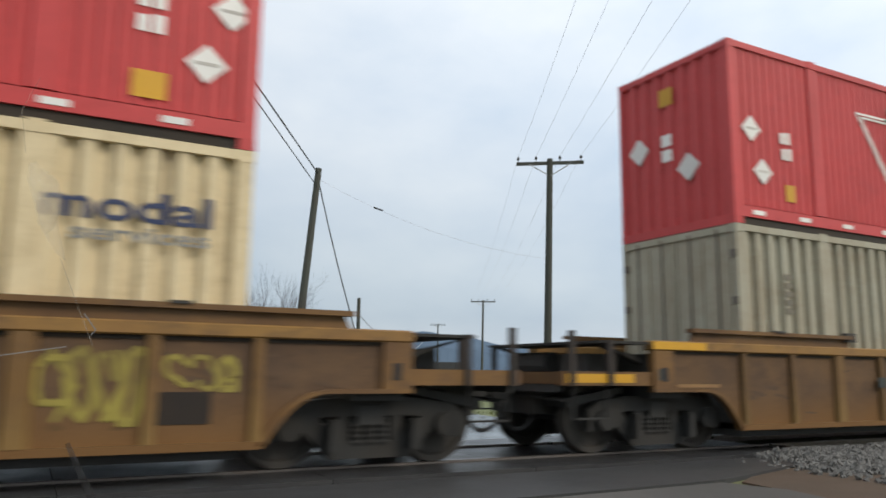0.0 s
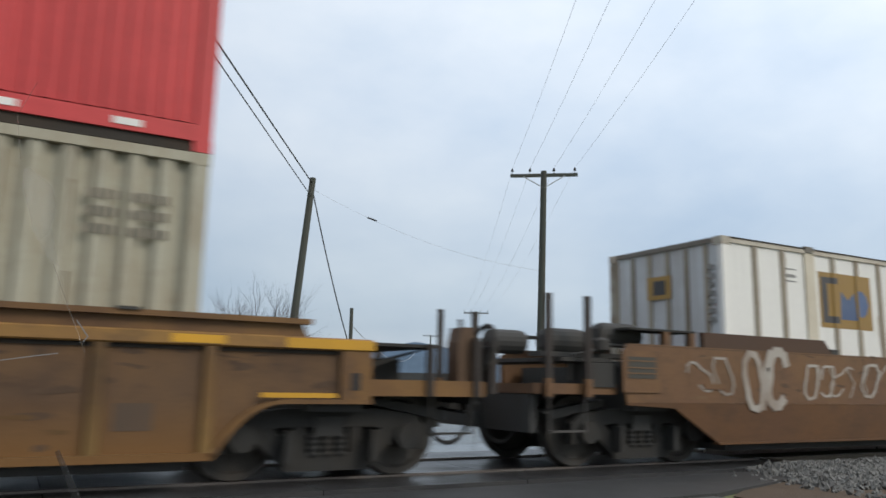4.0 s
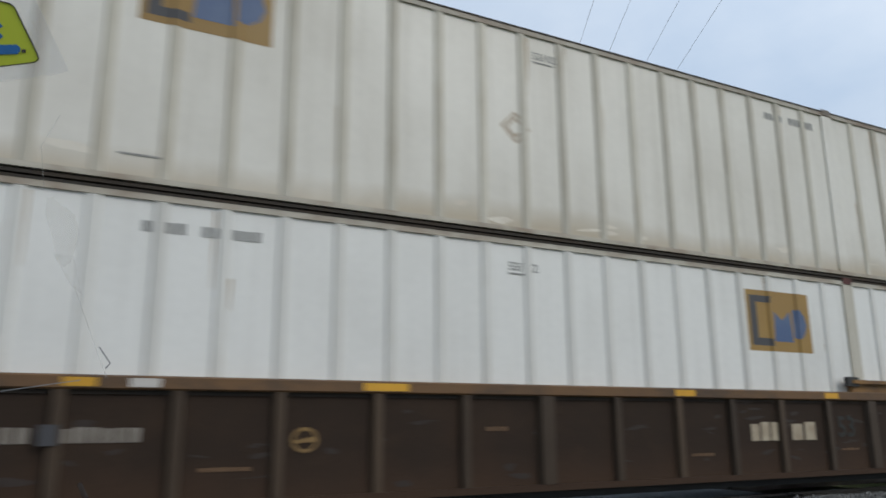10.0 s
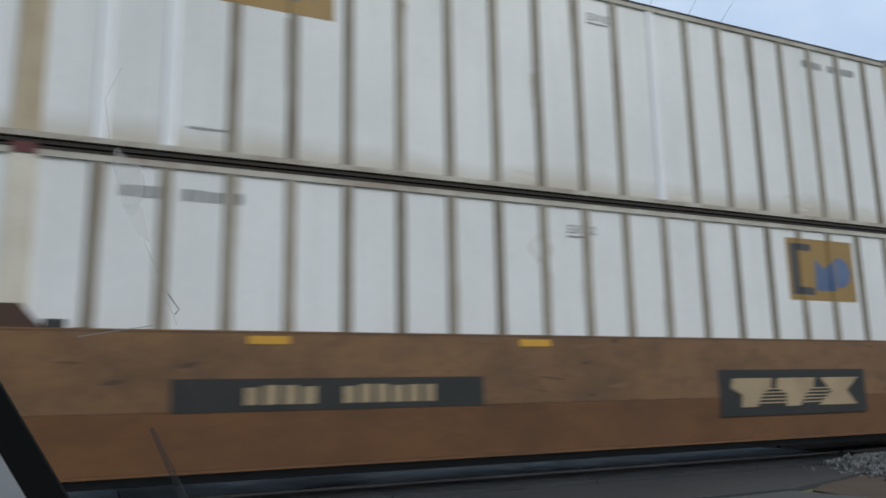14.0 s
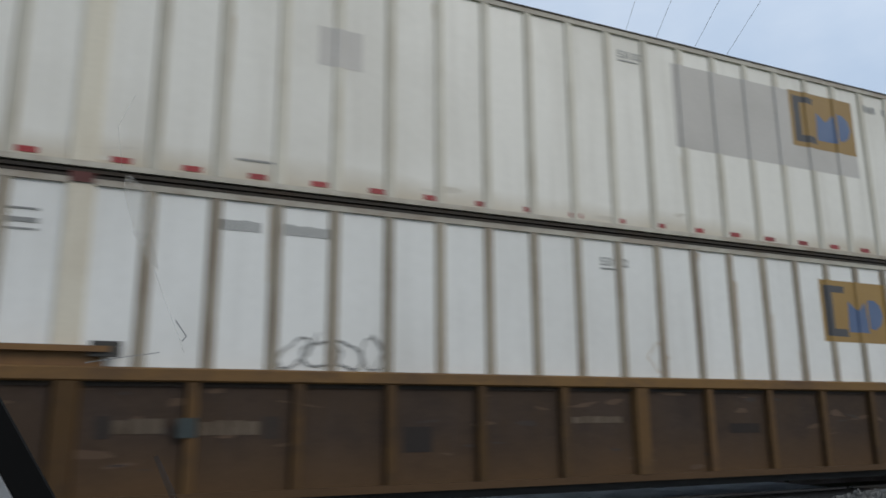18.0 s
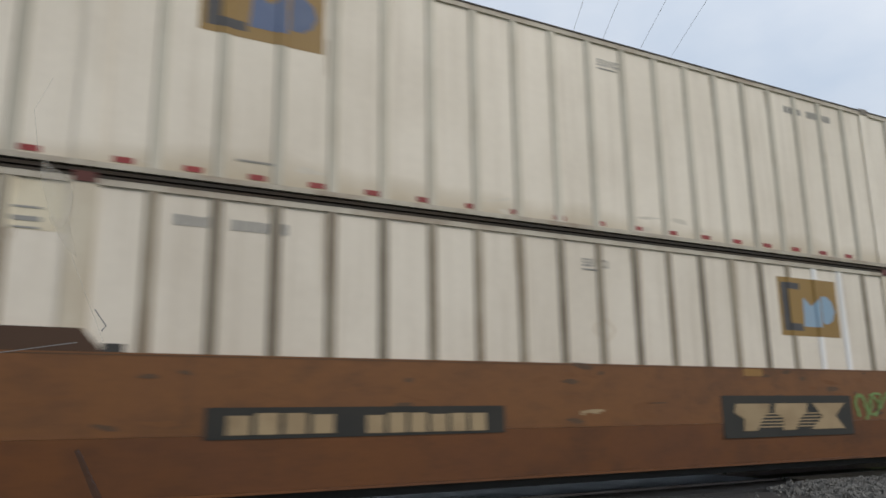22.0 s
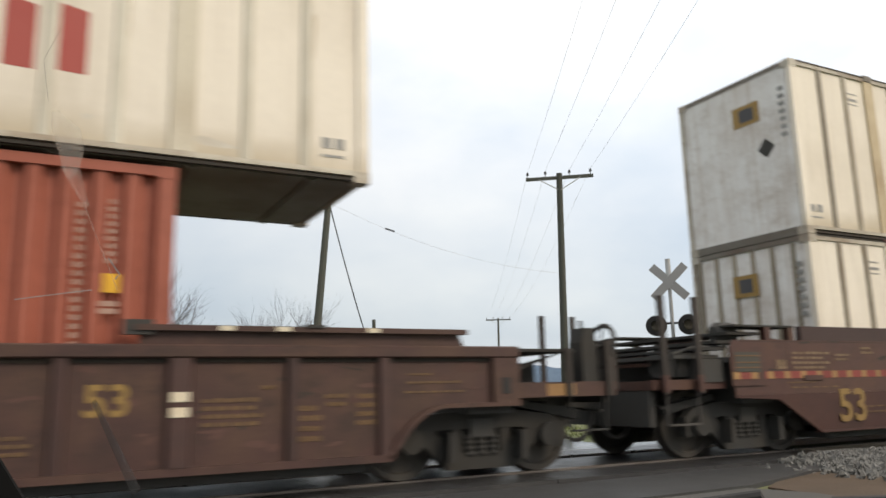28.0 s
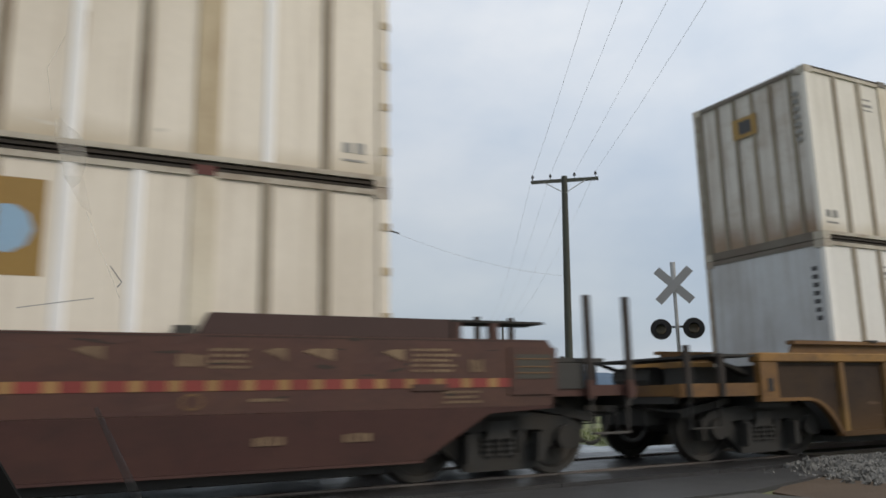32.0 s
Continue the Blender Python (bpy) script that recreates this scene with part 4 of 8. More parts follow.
P1_TOP, P1_BASE = (10.37, 30.28, 9.57), (9.55, 30.52, -0.75)
P2_TOP, P2_BASE = (20.02, 26.86, 10.55), (19.80, 27.0, -0.62)
P3_TOP, P3_BASE = (48.2, 78.4, 9.70), (48.0, 78.4, -1.1)
P4_TOP, P4_BASE = (75.6, 141.0, 11.0), (75.6, 141.0, -1.1)
utility_pole(P1_BASE, P1_TOP, 0.185, None, "leaning weathered wooden utility pole with a guy cable")
utility_pole(P2_BASE, P2_TOP, 0.185, (10.36, 1.5, -37, (-1.42, -0.62, 0.45, 1.38)), "weathered wooden utility pole with a single crossarm")
utility_pole(P3_BASE, P3_TOP, 0.16, (9.5, 1.5, -31, (-1.4, -0.6, 0.5, 1.4)), "distant wooden utility pole with a crossarm")
utility_pole(P4_BASE, P4_TOP, 0.18, (10.8, 1.6, -29, (-1.4, -0.6, 0.5, 1.4)), "far wooden utility pole with a crossarm")
stub = utility_pole((13.25, 32.4, -0.8), (13.25, 32.4, 4.35), 0.11, None, "short wooden stub post that anchors a guy cable")
for z0, end, r_ in ((9.35, (-19.4, -16.2, 13.95), 0.028), (8.75, (-19.2, -16.6, 13.43), 0.020)):
    wire((10.3, 30.2, z0), end, 0.12, r_, wire_dark, "thick black overhead cable that climbs over the road")
wire((10.4, 30.3, 9.0), (13.2, 32.4, 2.6), 0.25, 0.028, wire_dark, "sagging dark guy cable")
wire((10.4, 30.3, 9.1), (19.9, 26.9, 6.0), 0.55, 0.0045, wire_grey, "thin slack wire between two poles")
clamp = top("cable_clamp", rod(bmesh.new(), (12.62, 29.5, 7.98), (13.0, 29.36, 7.85), 0.035, 6), wire_dark, "small dark clamp on the slack wire", "clamp")
wire((13.25, 32.4, 3.6), (46.0, 90.0, 5.0), 1.4, 0.02, wire_grey, "low service cable beyond the track")
ARM = Matrix.Rotation(radians(-37), 3, "Z")
ARM3 = Matrix.Rotation(radians(-31), 3, "Z")
for px, p3 in ((-1.42, -1.4), (-0.62, -0.6), (0.45, 0.5), (1.38, 1.4)):
    a = ARM @ Vector((px, 0, 0.33)) + Vector((P2_TOP[0], P2_TOP[1], 10.36))
    b = ARM3 @ Vector((p3, 0, 0.33)) + Vector((P3_TOP[0], P3_TOP[1], 9.5))
    wire(tuple(a), tuple(a + Vector((-26.0, -46.5, -0.2))), 0.75, 0.0045, wire_grey, "thin bare line wire overhead")
    wire(tuple(a), tuple(b), 0.9, 0.004, wire_grey, "thin bare line wire that runs away")


# ---- bare trees, hedge, fence, far buildings ----
def bare_tree(at, height, seed, spread, label):
    rnd = random.Random(seed)
    t = thing("bare_tree", label, "tree", "bare trees", at)
    trunk, crown = bmesh.new(), bmesh.new()

    def grow(p, d, length, r, level):
        steps = 3 if level < 3 else 2
        for k in range(steps):
            q = p + d * (length / steps)
            rod(trunk if level == 0 else crown, p, q, r, 7 if level < 2 else (4 if level < 4 else 3), r * 0.82)
            p, r = q, r * 0.82
            d = (d + Vector((rnd.uniform(-1, 1), rnd.uniform(-1, 1), rnd.uniform(-0.3, 0.8))) * 0.14).normalized()
            if level < 5 and (k > 0 or level > 0):
                for _ in range(1 if level > 3 else 2):
                    a = rnd.uniform(0, math.tau)
                    side = (d.orthogonal().normalized())
                    side.rotate(Matrix.Rotation(a, 3, d))
                    nd = (d * 0.75 + side * spread * rnd.uniform(0.5, 1.0) + Vector((0, 0, 0.25))).normalized()
                    grow(p.copy(), nd, length * rnd.uniform(0.55, 0.78), r * 0.62, level + 1)

    grow(Vector((0, 0, -0.2)), Vector((rnd.uniform(-0.08, 0.08), 0, 1)), height * 0.36, height * 0.025, 0)
    part("trunk", trunk, bark, t)
    part("crown", crown, bark, t, "crown of bare winter twigs")
    return t


bare_tree((2.2, 20.8, ground_height(0, 20.8)), 5.9, 3, 0.85, "bare many-stemmed winter tree behind the signal")
bare_tree((1.2, 22.6, ground_height(0, 22.6)), 4.6, 8, 0.8, "bare young winter tree with fine twigs")
bare_tree((7.1, 26.6, ground_height(0, 26.6)), 6.0, 5, 0.55, "bare low winter tree beside the leaning pole")
bare_tree((9.4, 33.0, ground_height(0, 33)), 5.0, 12, 0.6, "bare low winter tree behind the leaning pole")


def bush(at, rx, ry, rz, seed, label):
    """A dense dark bush of many small upright clumps."""
    rnd = random.Random(seed)
    bm = bmesh.new()
    for _ in range(420):
        a, k = rnd.uniform(0, math.tau), rnd.random() ** 0.5
        x, y = math.cos(a) * k * rx, math.sin(a) * k * ry
        h = rz * (1 - 0.6 * k * k) * rnd.uniform(0.5, 1.05)
        s_ = rnd.uniform(0.05, 0.11)
        z = h * rnd.random()
        p = [Vector((rnd.uniform(-1, 1), rnd.uniform(-1, 1), rnd.uniform(-1, 1))) * s_ + Vector((x, y, z)) for _ in range(3)]
        bm.faces.new([bm.verts.new(v) for v in p])
    for _ in range(26):
        a = rnd.uniform(0, math.tau)
        rod(bm, (0.3 * rx * math.cos(a), 0.3 * ry * math.sin(a), -0.05), (rx * 0.8 * math.cos(a), ry * 0.8 * math.sin(a), rz * rnd.uniform(0.5, 1.0)), 0.012, 3)
    b = top("bush", bm, hedge_mat, label, "bush", "bushes beyond the track")
    b.location = at
    return b


bush((4.9, 18.6, ground_height(0, 18.6)), 0.7, 0.6, 0.9, 1, "dark leafless shrub on the grass")
bush((-2.6, 34.0, ground_height(0, 34)), 2.4, 1.0, 1.5, 2, "dark hedge clump far beyond the track")
bush((0.6, 38.0, ground_height(0, 38)), 2.0, 1.0, 1.4, 3, "dark hedge clump far beyond the track")
bush((36.0, 62.0, ground_height(0, 62)), 6.0, 2.0, 3.0, 6, "dark roadside thicket far beyond the track")
bush((28.0, 70.0, ground_height(0, 70)), 5.0, 2.0, 2.4, 7, "dark roadside thicket far beyond the track")

fence = thing("rail_fence", "low weathered wooden rail fence on the grass", "fence", at=(2.6, 19.4, ground_height(0, 19.4)))
for k in range(4):
    part("post", box(bmesh.new(), -0.05, 0.05, -0.05, 0.05, -0.1, 0.75), pole_wood, fence, at=(k * 0.75, 0, 0))
for z in (0.3, 0.62):
    part("fence_rail", box(bmesh.new(), -0.1, 2.35, -0.075, -0.052, z - 0.045, z + 0.045), pole_wood, fence)


def low_building(at, turn, w, d, h, roof_h, wall, label, openings):
    g = thing("building", label, "building", "far buildings", at)
    g.rotation_euler = (0, 0, radians(turn))
    part("wall", box(bmesh.new(), -w / 2, w / 2, 0, d, -0.3, h), wall, g)
    part("roof", slab(bmesh.new(), [(-w / 2 - 0.4, h + 0.004), (w / 2 + 0.4, h + 0.004), (w / 2 - 0.2, h + roof_h), (-w / 2 + 0.2, h + roof_h)], -0.5, d + 0.5), roof_mat, g)
    for x, ww, z0, z1 in openings:
        win = part("window", box(bmesh.new(), x, x + ww, -0.06, -0.004, z0, z1), glass_dark, g)
        part("window_frame", box(bmesh.new(), x - 0.08, x + ww + 0.08, -0.05, -0.003, z1, z1 + 0.1), wall_pale, win)
    return g


low_building((42.0, 88.0, -1.1), -26, 16, 8, 2.5, 0.9, wall_blue, "low blue-grey building with a dark roof beyond the road", ((-6, 1.6, 0.8, 1.9), (-2, 1.6, 0.8, 1.9), (3, 2.2, 0, 2.1)))
low_building((35.0, 92.0, -1.1), -20, 6, 6, 2.2, 0.5, wall_pale, "small pale building beyond the road", ((-2, 1.2, 0.8, 1.8), (0.6, 1.2, 0.8, 1.8)))
low_building((-1.0, 72.0, -1.1), 4, 12, 7, 2.0, 0.7, wall_dark, "low dark shed far beyond the grass", ((-4, 1.2, 0.8, 1.8), (2, 1.2, 0.8, 1.8)))


# ---- waiting cars beyond the crossing ----
def waiting_car(at, turn, paint, label):
    c = thing("car", label, "car", "cars waiting beyond the crossing", at)
    c.rotation_euler = (0, 0, radians(turn))
    prof = [(-2.15, 0.30), (2.10, 0.30), (2.18, 0.55), (2.10, 0.86), (1.05, 0.98), (0.35, 1.42), (-1.15, 1.46), (-1.95, 1.02), (-2.2, 0.9)]
    bm = slab(bmesh.new(), prof, -0.86, 0.86)
    bmesh.ops.bevel(bm, geom=bm.edges[:], offset=0.07, segments=2, affect="EDGES")
    part("body", bm, paint, c)
    part("windscreen", slab(bmesh.new(), [(1.08, 0.985), (0.40, 1.405), (0.43, 1.425), (1.12, 1.0)], -0.70, 0.70), glass_dark, c)
    for s_ in (-1, 1):
        part("side_window", box(bmesh.new(), -1.2, 0.3, s_ * 0.866 - 0.006, s_ * 0.866 + 0.006, 1.02, 1.34), glass_dark, c)
        part("headlight", lathe(bmesh.new(), [(0.10, 2.14), (0.09, 2.19), (0.04, 2.20)], "x", (0, s_ * 0.62, 0.68), 14), lamp_white, c, "lit headlight")
        for x in (-1.35, 1.35):
            w = part("wheel", lathe(bmesh.new(), [(0.30, -0.1), (0.325, -0.07), (0.325, 0.07), (0.30, 0.1)], "y", (0, 0, 0), 20), rubber, c, at=(x, s_ * 0.80, 0.325))
            part("rim", lathe(bmesh.new(), [(0.19, -0.105), (0.2, 0.0), (0.19, 0.105)], "y", (0, 0, 0), 14), galv, w)
    part("grille", box(bmesh.new(), 2.13, 2.20, -0.42, 0.42, 0.45, 0.62), black_paint, c)
    part("plate_bar", box(bmesh.new(), 2.19, 2.21, -0.2, 0.2, 0.36, 0.42), white_mark, c)
    return c


waiting_car((9.0, 24.2, ground_height(0, 24.2)), -110, auto_white, "white saloon car with its headlights on, waiting at the crossing")
waiting_car((18.2, 40.0, ground_height(0, 40.0)), -112, auto_silver, "silver car with its headlights on, waiting further back")


# ---- inside the stopped car, close to the camera ----
pillar = thing("windscreen_pillar", "grey trimmed windscreen pillar with a black rubber edge", "car pillar", at=(0, 0, 0))
P_A, P_B = Vector((-0.0879, 0.7509, 1.0041)), Vector((-0.0331, 0.7501, 0.9127))
P_D = (P_B - P_A).normalized()
P_S = Vector((0, 1, 0)).cross(P_D).normalized()
if P_S.x > 0:
    P_S = -P_S


def pillar_slab(bm, off0, off1, depth0, depth1):
    v = [bm.verts.new(P_A + P_D * k + P_S * o + Vector((0, d, 0))) for k in (-0.62, 0.30) for o in (off0, off1) for d in (depth0, depth1)]
    for f in ((0, 1, 3, 2), (4, 6, 7, 5), (0, 4, 5, 1), (2, 3, 7, 6), (0, 2, 6, 4), (1, 5, 7, 3)):
        bm.faces.new([v[i] for i in f])
    return bm


part("rubber_edge", pillar_slab(bmesh.new(), -0.007, 0.0175, -0.004, 0.02), matte_black, pillar, "black rubber window edge")
part("trim", pillar_slab(bmesh.new(), 0.018, 0.14, -0.012, 0.03), trim_grey, pillar)

wiper = thing("wiper", "thin dark wiper blade resting low on the windscreen", "wiper", "wipers of the car")
W_A, W_B = Vector((0.0291, 0.7978, 0.9946)), Vector((0.0602, 0.7906, 0.9294))
part("blade", rod(bmesh.new(), W_A + (W_B - W_A) * 0.5, W_B + (W_B - W_A) * 0.8, 0.0022, 6, 0.0048), blade_film, wiper)
wiper_2 = thing("wiper", "black wiper arm lying along the foot of the windscreen", "wiper", "wipers of the car")
part("arm", tube(bmesh.new(), [(0.575, 0.68, 0.822), (0.6146, 0.643, 0.835), (0.6737, 0.5838, 0.848), (0.6760, 0.5810, 0.835)], 0.006, 8), rubber, wiper_2)
wiper_3 = thing("wiper", "black wiper arm lying along the foot of the windscreen", "wiper", "wipers of the car")
part("arm", tube(bmesh.new(), [(0.7156, 0.5317, 0.843), (0.7459, 0.4875, 0.8465), (0.80, 0.42, 0.84)], 0.006, 8), rubber, wiper_3)


def on_glass(bm, pts):
    """A thin flat flake on the windscreen, from its outline."""
    bm.faces.new([bm.verts.new(p) for p in pts])
    bmesh.ops.solidify(bm, geom=bm.faces[:], thickness=0.0006)
    return bm


def glass_point(px, pz):
    """A point of the sloping windscreen, across and up, in metres."""
    return Vector((0.0464 + px, 0.6414 - 0.2 * (pz), 1.0491 + pz))


chip = thing("windscreen_chip", "milky repaired stone chip with hairline cracks on the windscreen", "glass chip")
blob = []
for k in range(14):
    a = math.tau * k / 14
    rr = 1 + 0.18 * math.sin(3 * a + 1)
    blob.append(glass_point(-0.040 + math.cos(a) * 0.010 * rr + 0.006 * math.sin(a) * -1, 0.106 + math.sin(a) * 0.024 * rr))
part("resin_spot", on_glass(bmesh.new(), blob), smear_mat, chip, "translucent milky spot")
part("resin_tail", on_glass(bmesh.new(), [glass_point(-0.044, 0.088), glass_point(-0.030, 0.088), glass_point(-0.022, 0.060), glass_point(-0.030, 0.066)]), smear_mat, chip)
part("crack", tube(bmesh.new(), [glass_point(-0.026, 0.062), glass_point(-0.014, 0.034), glass_point(-0.004, 0.012), glass_point(0.002, -0.002)], 0.0004, 4), smear_mat, chip)
part("crack", tube(bmesh.new(), [glass_point(-0.006, 0.022), glass_point(0.003, 0.010), glass_point(0.000, 0.006)], 0.0006, 4), trim_grey, chip)
part("crack", tube(bmesh.new(), [glass_point(-0.068, -0.012), glass_point(-0.034, -0.006), glass_point(-0.016, -0.003)], 0.0004, 4), trim_grey, chip)
part("crack", tube(bmesh.new(), [glass_point(-0.055, 0.135), glass_point(-0.060, 0.165), glass_point(-0.050, 0.190)], 0.0003, 4), smear_mat, chip)

# sticker on the windscreen, built as a loose card so it can be keyed
windscreen_sticker = thing("windscreen_sticker", "yellow-green windscreen sticker with blue shapes in a clear sleeve", "tag")


def card(outline, y, thick=0.0005):
    """A thin card in the x, z plane, from its outline."""
    return slab(bmesh.new(), outline, y, y + thick)


part("card", card([(0.0, 0.001), (-0.001, 0.0045), (-0.0155, 0.034), (-0.0185, 0.0365), (-0.024, 0.038), (-0.070, 0.039), (-0.070, -0.008), (-0.008, -0.0015), (-0.002, -0.0008)], 0.0), lime_film, windscreen_sticker)
part("card_rim", tube(bmesh.new(), [(-0.070, -0.0002, -0.008), (-0.008, -0.0002, -0.0015), (-0.002, -0.0002, -0.0006), (0.0002, -0.0002, 0.0014), (-0.0008, -0.0002, 0.0047), (-0.0155, -0.0002, 0.0342), (-0.0185, -0.0002, 0.0367), (-0.024, -0.0002, 0.0382), (-0.070, -0.0002, 0.0392)], 0.0004, 5), post_iron, windscreen_sticker, "dark edge of the card")
for z0, z1, x1 in ((0.0045, 0.0105, -0.0115), (0.0140, 0.0180, -0.0225), (0.0205, 0.0245, -0.0230)):
    part("printed_shape", card([(-0.070, z0), (x1 - 0.002, z0), (x1, z0 + 0.0018), (x1, z1 - 0.0018), (x1 - 0.002, z1), (-0.070, z1)], -0.0005, 0.0004), sticker_blue, windscreen_sticker, "blue printed shape")
part("printed_dot", card([(-0.0105, 0.0055), (-0.0080, 0.0055), (-0.0080, 0.0075), (-0.0105, 0.0075)], -0.0005, 0.0004), placard_dark, windscreen_sticker)
part("sleeve", card([(0.018, -0.006), (0.017, -0.003), (-0.006, 0.045), (-0.070, 0.046), (-0.070, -0.018), (0.010, -0.008)], 0.001), sleeve_film, windscreen_sticker, "clear plastic sleeve")


# ---- the train ----
LENGTH, HALF_W, HIGH = 16.154, 1.219, 2.896
TO_NEAR = -0.076      # the loads sit a little to the near side of the wells
FLOOR_Z = 0.365
STRETCH = 1.0115      # the whole train runs a little longer than its nominal sizes
CAR_X = (-13.38, 10.11, 33.84, 57.53, 81.34, 105.04, 128.82, 152.42, 176.06, 199.74)   # where each car's load begins, along the train
MOVERS = []      # (thing, x of its origin on the train, y across the track, z of its origin)
WHEELS = []


def on_train(ob, x, z=0.0, across=0.0):
    ob.location = (x - RUN[0][1], YC + across, z)
    ob.scale = (STRETCH, 1, 1)
    MOVERS.append((ob, x, YC + across, z))
    return ob


def mirrored(x, rear):
    return LENGTH - x if rear else x


def mbox(bm, rear, x0, x1, y0, y1, z0, z1):
    a, b = sorted((mirrored(x0, rear), mirrored(x1, rear)))
    return box(bm, a, b, y0, y1, z0, z1)


def mslab(bm, rear, outline, y0, y1):
    return slab(bm, [(mirrored(x, rear), z) for x, z in outline], y0, y1)


WHEEL_R = 0.457
WHEEL_PROFILE = [(0.14, -0.075), (0.16, -0.05), (0.36, -0.035), (0.385, -0.07), (0.452, -0.07), (0.457, -0.04), (0.459, 0.045), (0.484, 0.055), (0.484, 0.07), (0.385, 0.07), (0.36, 0.02), (0.14, 0.05)]


def truck(car, rear):
    """A two-axle truck: side frames, bolster, springs, bearing caps and turning wheelsets."""
    c = mirrored(-1.455, rear)
    def frame_bm(bm):
        slab(bm, [(-1.16, 0.30), (-1.16, 0.56), (-1.0, 0.68), (-0.52, 0.74), (0.52, 0.74), (1.0, 0.68), (1.16, 0.56), (1.16, 0.30), (1.0, 0.30), (0.95, 0.46), (0.82, 0.50), (0.50, 0.55), (-0.50, 0.55),
                  (-0.82, 0.50), (-0.95, 0.46), (-1.0, 0.30)], -0.07, 0.07)
        slab(bm, [(-0.86, 0.49), (-0.62, 0.54), (-0.30, 0.28), (0.30, 0.28), (0.62, 0.54), (0.86, 0.49), (0.44, 0.10), (-0.44, 0.10)], -0.065, 0.065)
        for a in (-1, 1):
            slab(bm, [(a * 0.38, 0.24), (a * 0.25, 0.24), (a * 0.25, 0.56), (a * 0.38, 0.56)], -0.06, 0.06)
            slab(bm, [(a * 0.52, 0.20), (a * 0.42, 0.20), (a * 0.44, 0.52), (a * 0.50, 0.52)], -0.25, -0.08)
        return bm

    for s_ in (-1, 1):
        f = part("side_frame", shared("side_frame", frame_bm), iron_brown, car, at=(c, s_ * 1.0, 0))
        for k in range(3):
            part("spring", shared("spring", lambda bm: lathe(bm, [(0.064, 0.25), (0.074, 0.27), (0.064, 0.30), (0.074, 0.33), (0.064, 0.36), (0.074, 0.39), (0.064, 0.42), (0.074, 0.45), (0.064, 0.48)], "z", (0, 0, 0), 10)), iron_brown, f, at=(-0.15 + 0.15 * k, s_ * 0.03, 0))
        part("spring_plank", shared("spring_plank", lambda bm: box(bm, -0.26, 0.26, -0.03, 0.03, 0.24, 0.52)), iron_lifted, f, at=(0, -s_ * 0.06, 0))
        for ax in (-0.915, 0.915):
            part("bearing_cap", shared("bearing_cap", lambda bm: lathe(bm, [(0.14, -0.07), (0.14, 0.03), (0.10, 0.06), (0.05, 0.065)], "y", (0, 0, 0), 16)), iron_brown, f, at=(ax, s_ * 0.08, WHEEL_R - 0.01))
    part("bolster", shared("bolster", lambda bm: box(bm, -0.16, 0.16, -1.1, 1.1, 0.46, 0.66)), iron_lifted, car, at=(c, 0, 0))
    part("brake_beam", shared("brake_beam", lambda bm: box(box(bm, -0.40, -0.32, -0.85, 0.85, 0.32, 0.44), 0.32, 0.40, -0.85, 0.85, 0.32, 0.44)), iron_lifted, car, at=(c, 0, 0))
    for ax in (-0.915, 0.915):
        w = part("wheelset", shared("axle", lambda bm: rod(bm, (0, -1.0, 0), (0, 1.0, 0), 0.085, 12)), iron_lifted, car, at=(c + ax, 0, WHEEL_R))
        for s_ in (-1, 1):
            wh = part("wheel", shared("wheel%d" % s_, lambda bm: lathe(bm, [(r, s_ * -a) for r, a in WHEEL_PROFILE], "y", (0, s_ * 0.755, 0), 32)), steel_rim, w)
        WHEELS.append((w, c + ax))


def coupler(car, rear, reach):
    bm = bmesh.new()
    mbox(bm, rear, -3.05, -2.2, -0.2, 0.2, 0.62, 0.98)
    part("draft_sill", bm, iron_lifted, car)
    bm = bmesh.new()
    mbox(bm, rear, reach + 0.16, -3.0, -0.07, 0.07, 0.74, 0.90)
    mslab(bm, rear, [(reach - 0.05, 0.68), (reach + 0.2, 0.66), (reach + 0.28, 0.96), (reach - 0.02, 0.96)], -0.16, 0.15)
    part("coupler", bm, iron_brown, car, "rusty knuckle coupler")
    pts = [(mirrored(-3.27 - 0.30 * math.cos(math.pi * k / 12), rear), -0.42, 0.80 - 0.50 * math.sin(math.pi * k / 12) ** 0.8) for k in range(13)]
    part("air_hose", tube(bmesh.new(), pts, 0.028, 6), rubber, car, "black rubber air hose that hangs in a loop")
    bm = bmesh.new()
    mbox(bm, rear, -2.6, -1.8, 0.25, 0.55, 0.75, 1.0)
    part("brake_cylinder", bm, iron_lifted, car)
    bm = bmesh.new()
    rod(bm, (mirrored(-3.1, rear), -1.2, 0.70), (mirrored(-3.1, rear), -0.1, 0.74), 0.02, 6)
    part("uncoupling_rod", bm, iron_lifted, car)


def body_bolster(car, rear):
    part("body_bolster", mbox(bmesh.new(), rear, -1.75, -1.15, -1.28, 1.28, 0.72, 1.30), iron_lifted, car)
    part("draft_housing", mbox(bmesh.new(), rear, -3.1, -1.95, -0.5, 0.5, 0.50, 0.955), iron_lifted, car)
    part("brake_rigging", mslab(bmesh.new(), rear, [(-2.9, 0.72), (-2.0, 0.86), (-2.0, 0.78), (-2.9, 0.60)], -1.0, 1.0), iron_lifted, car)


def end_sill(car, rear, x, low):
    part("end_sill", mbox(bmesh.new(), rear, x, x + 0.09, -1.2, 1.2, low, 0.925), iron_lifted, car, "dark end sill")


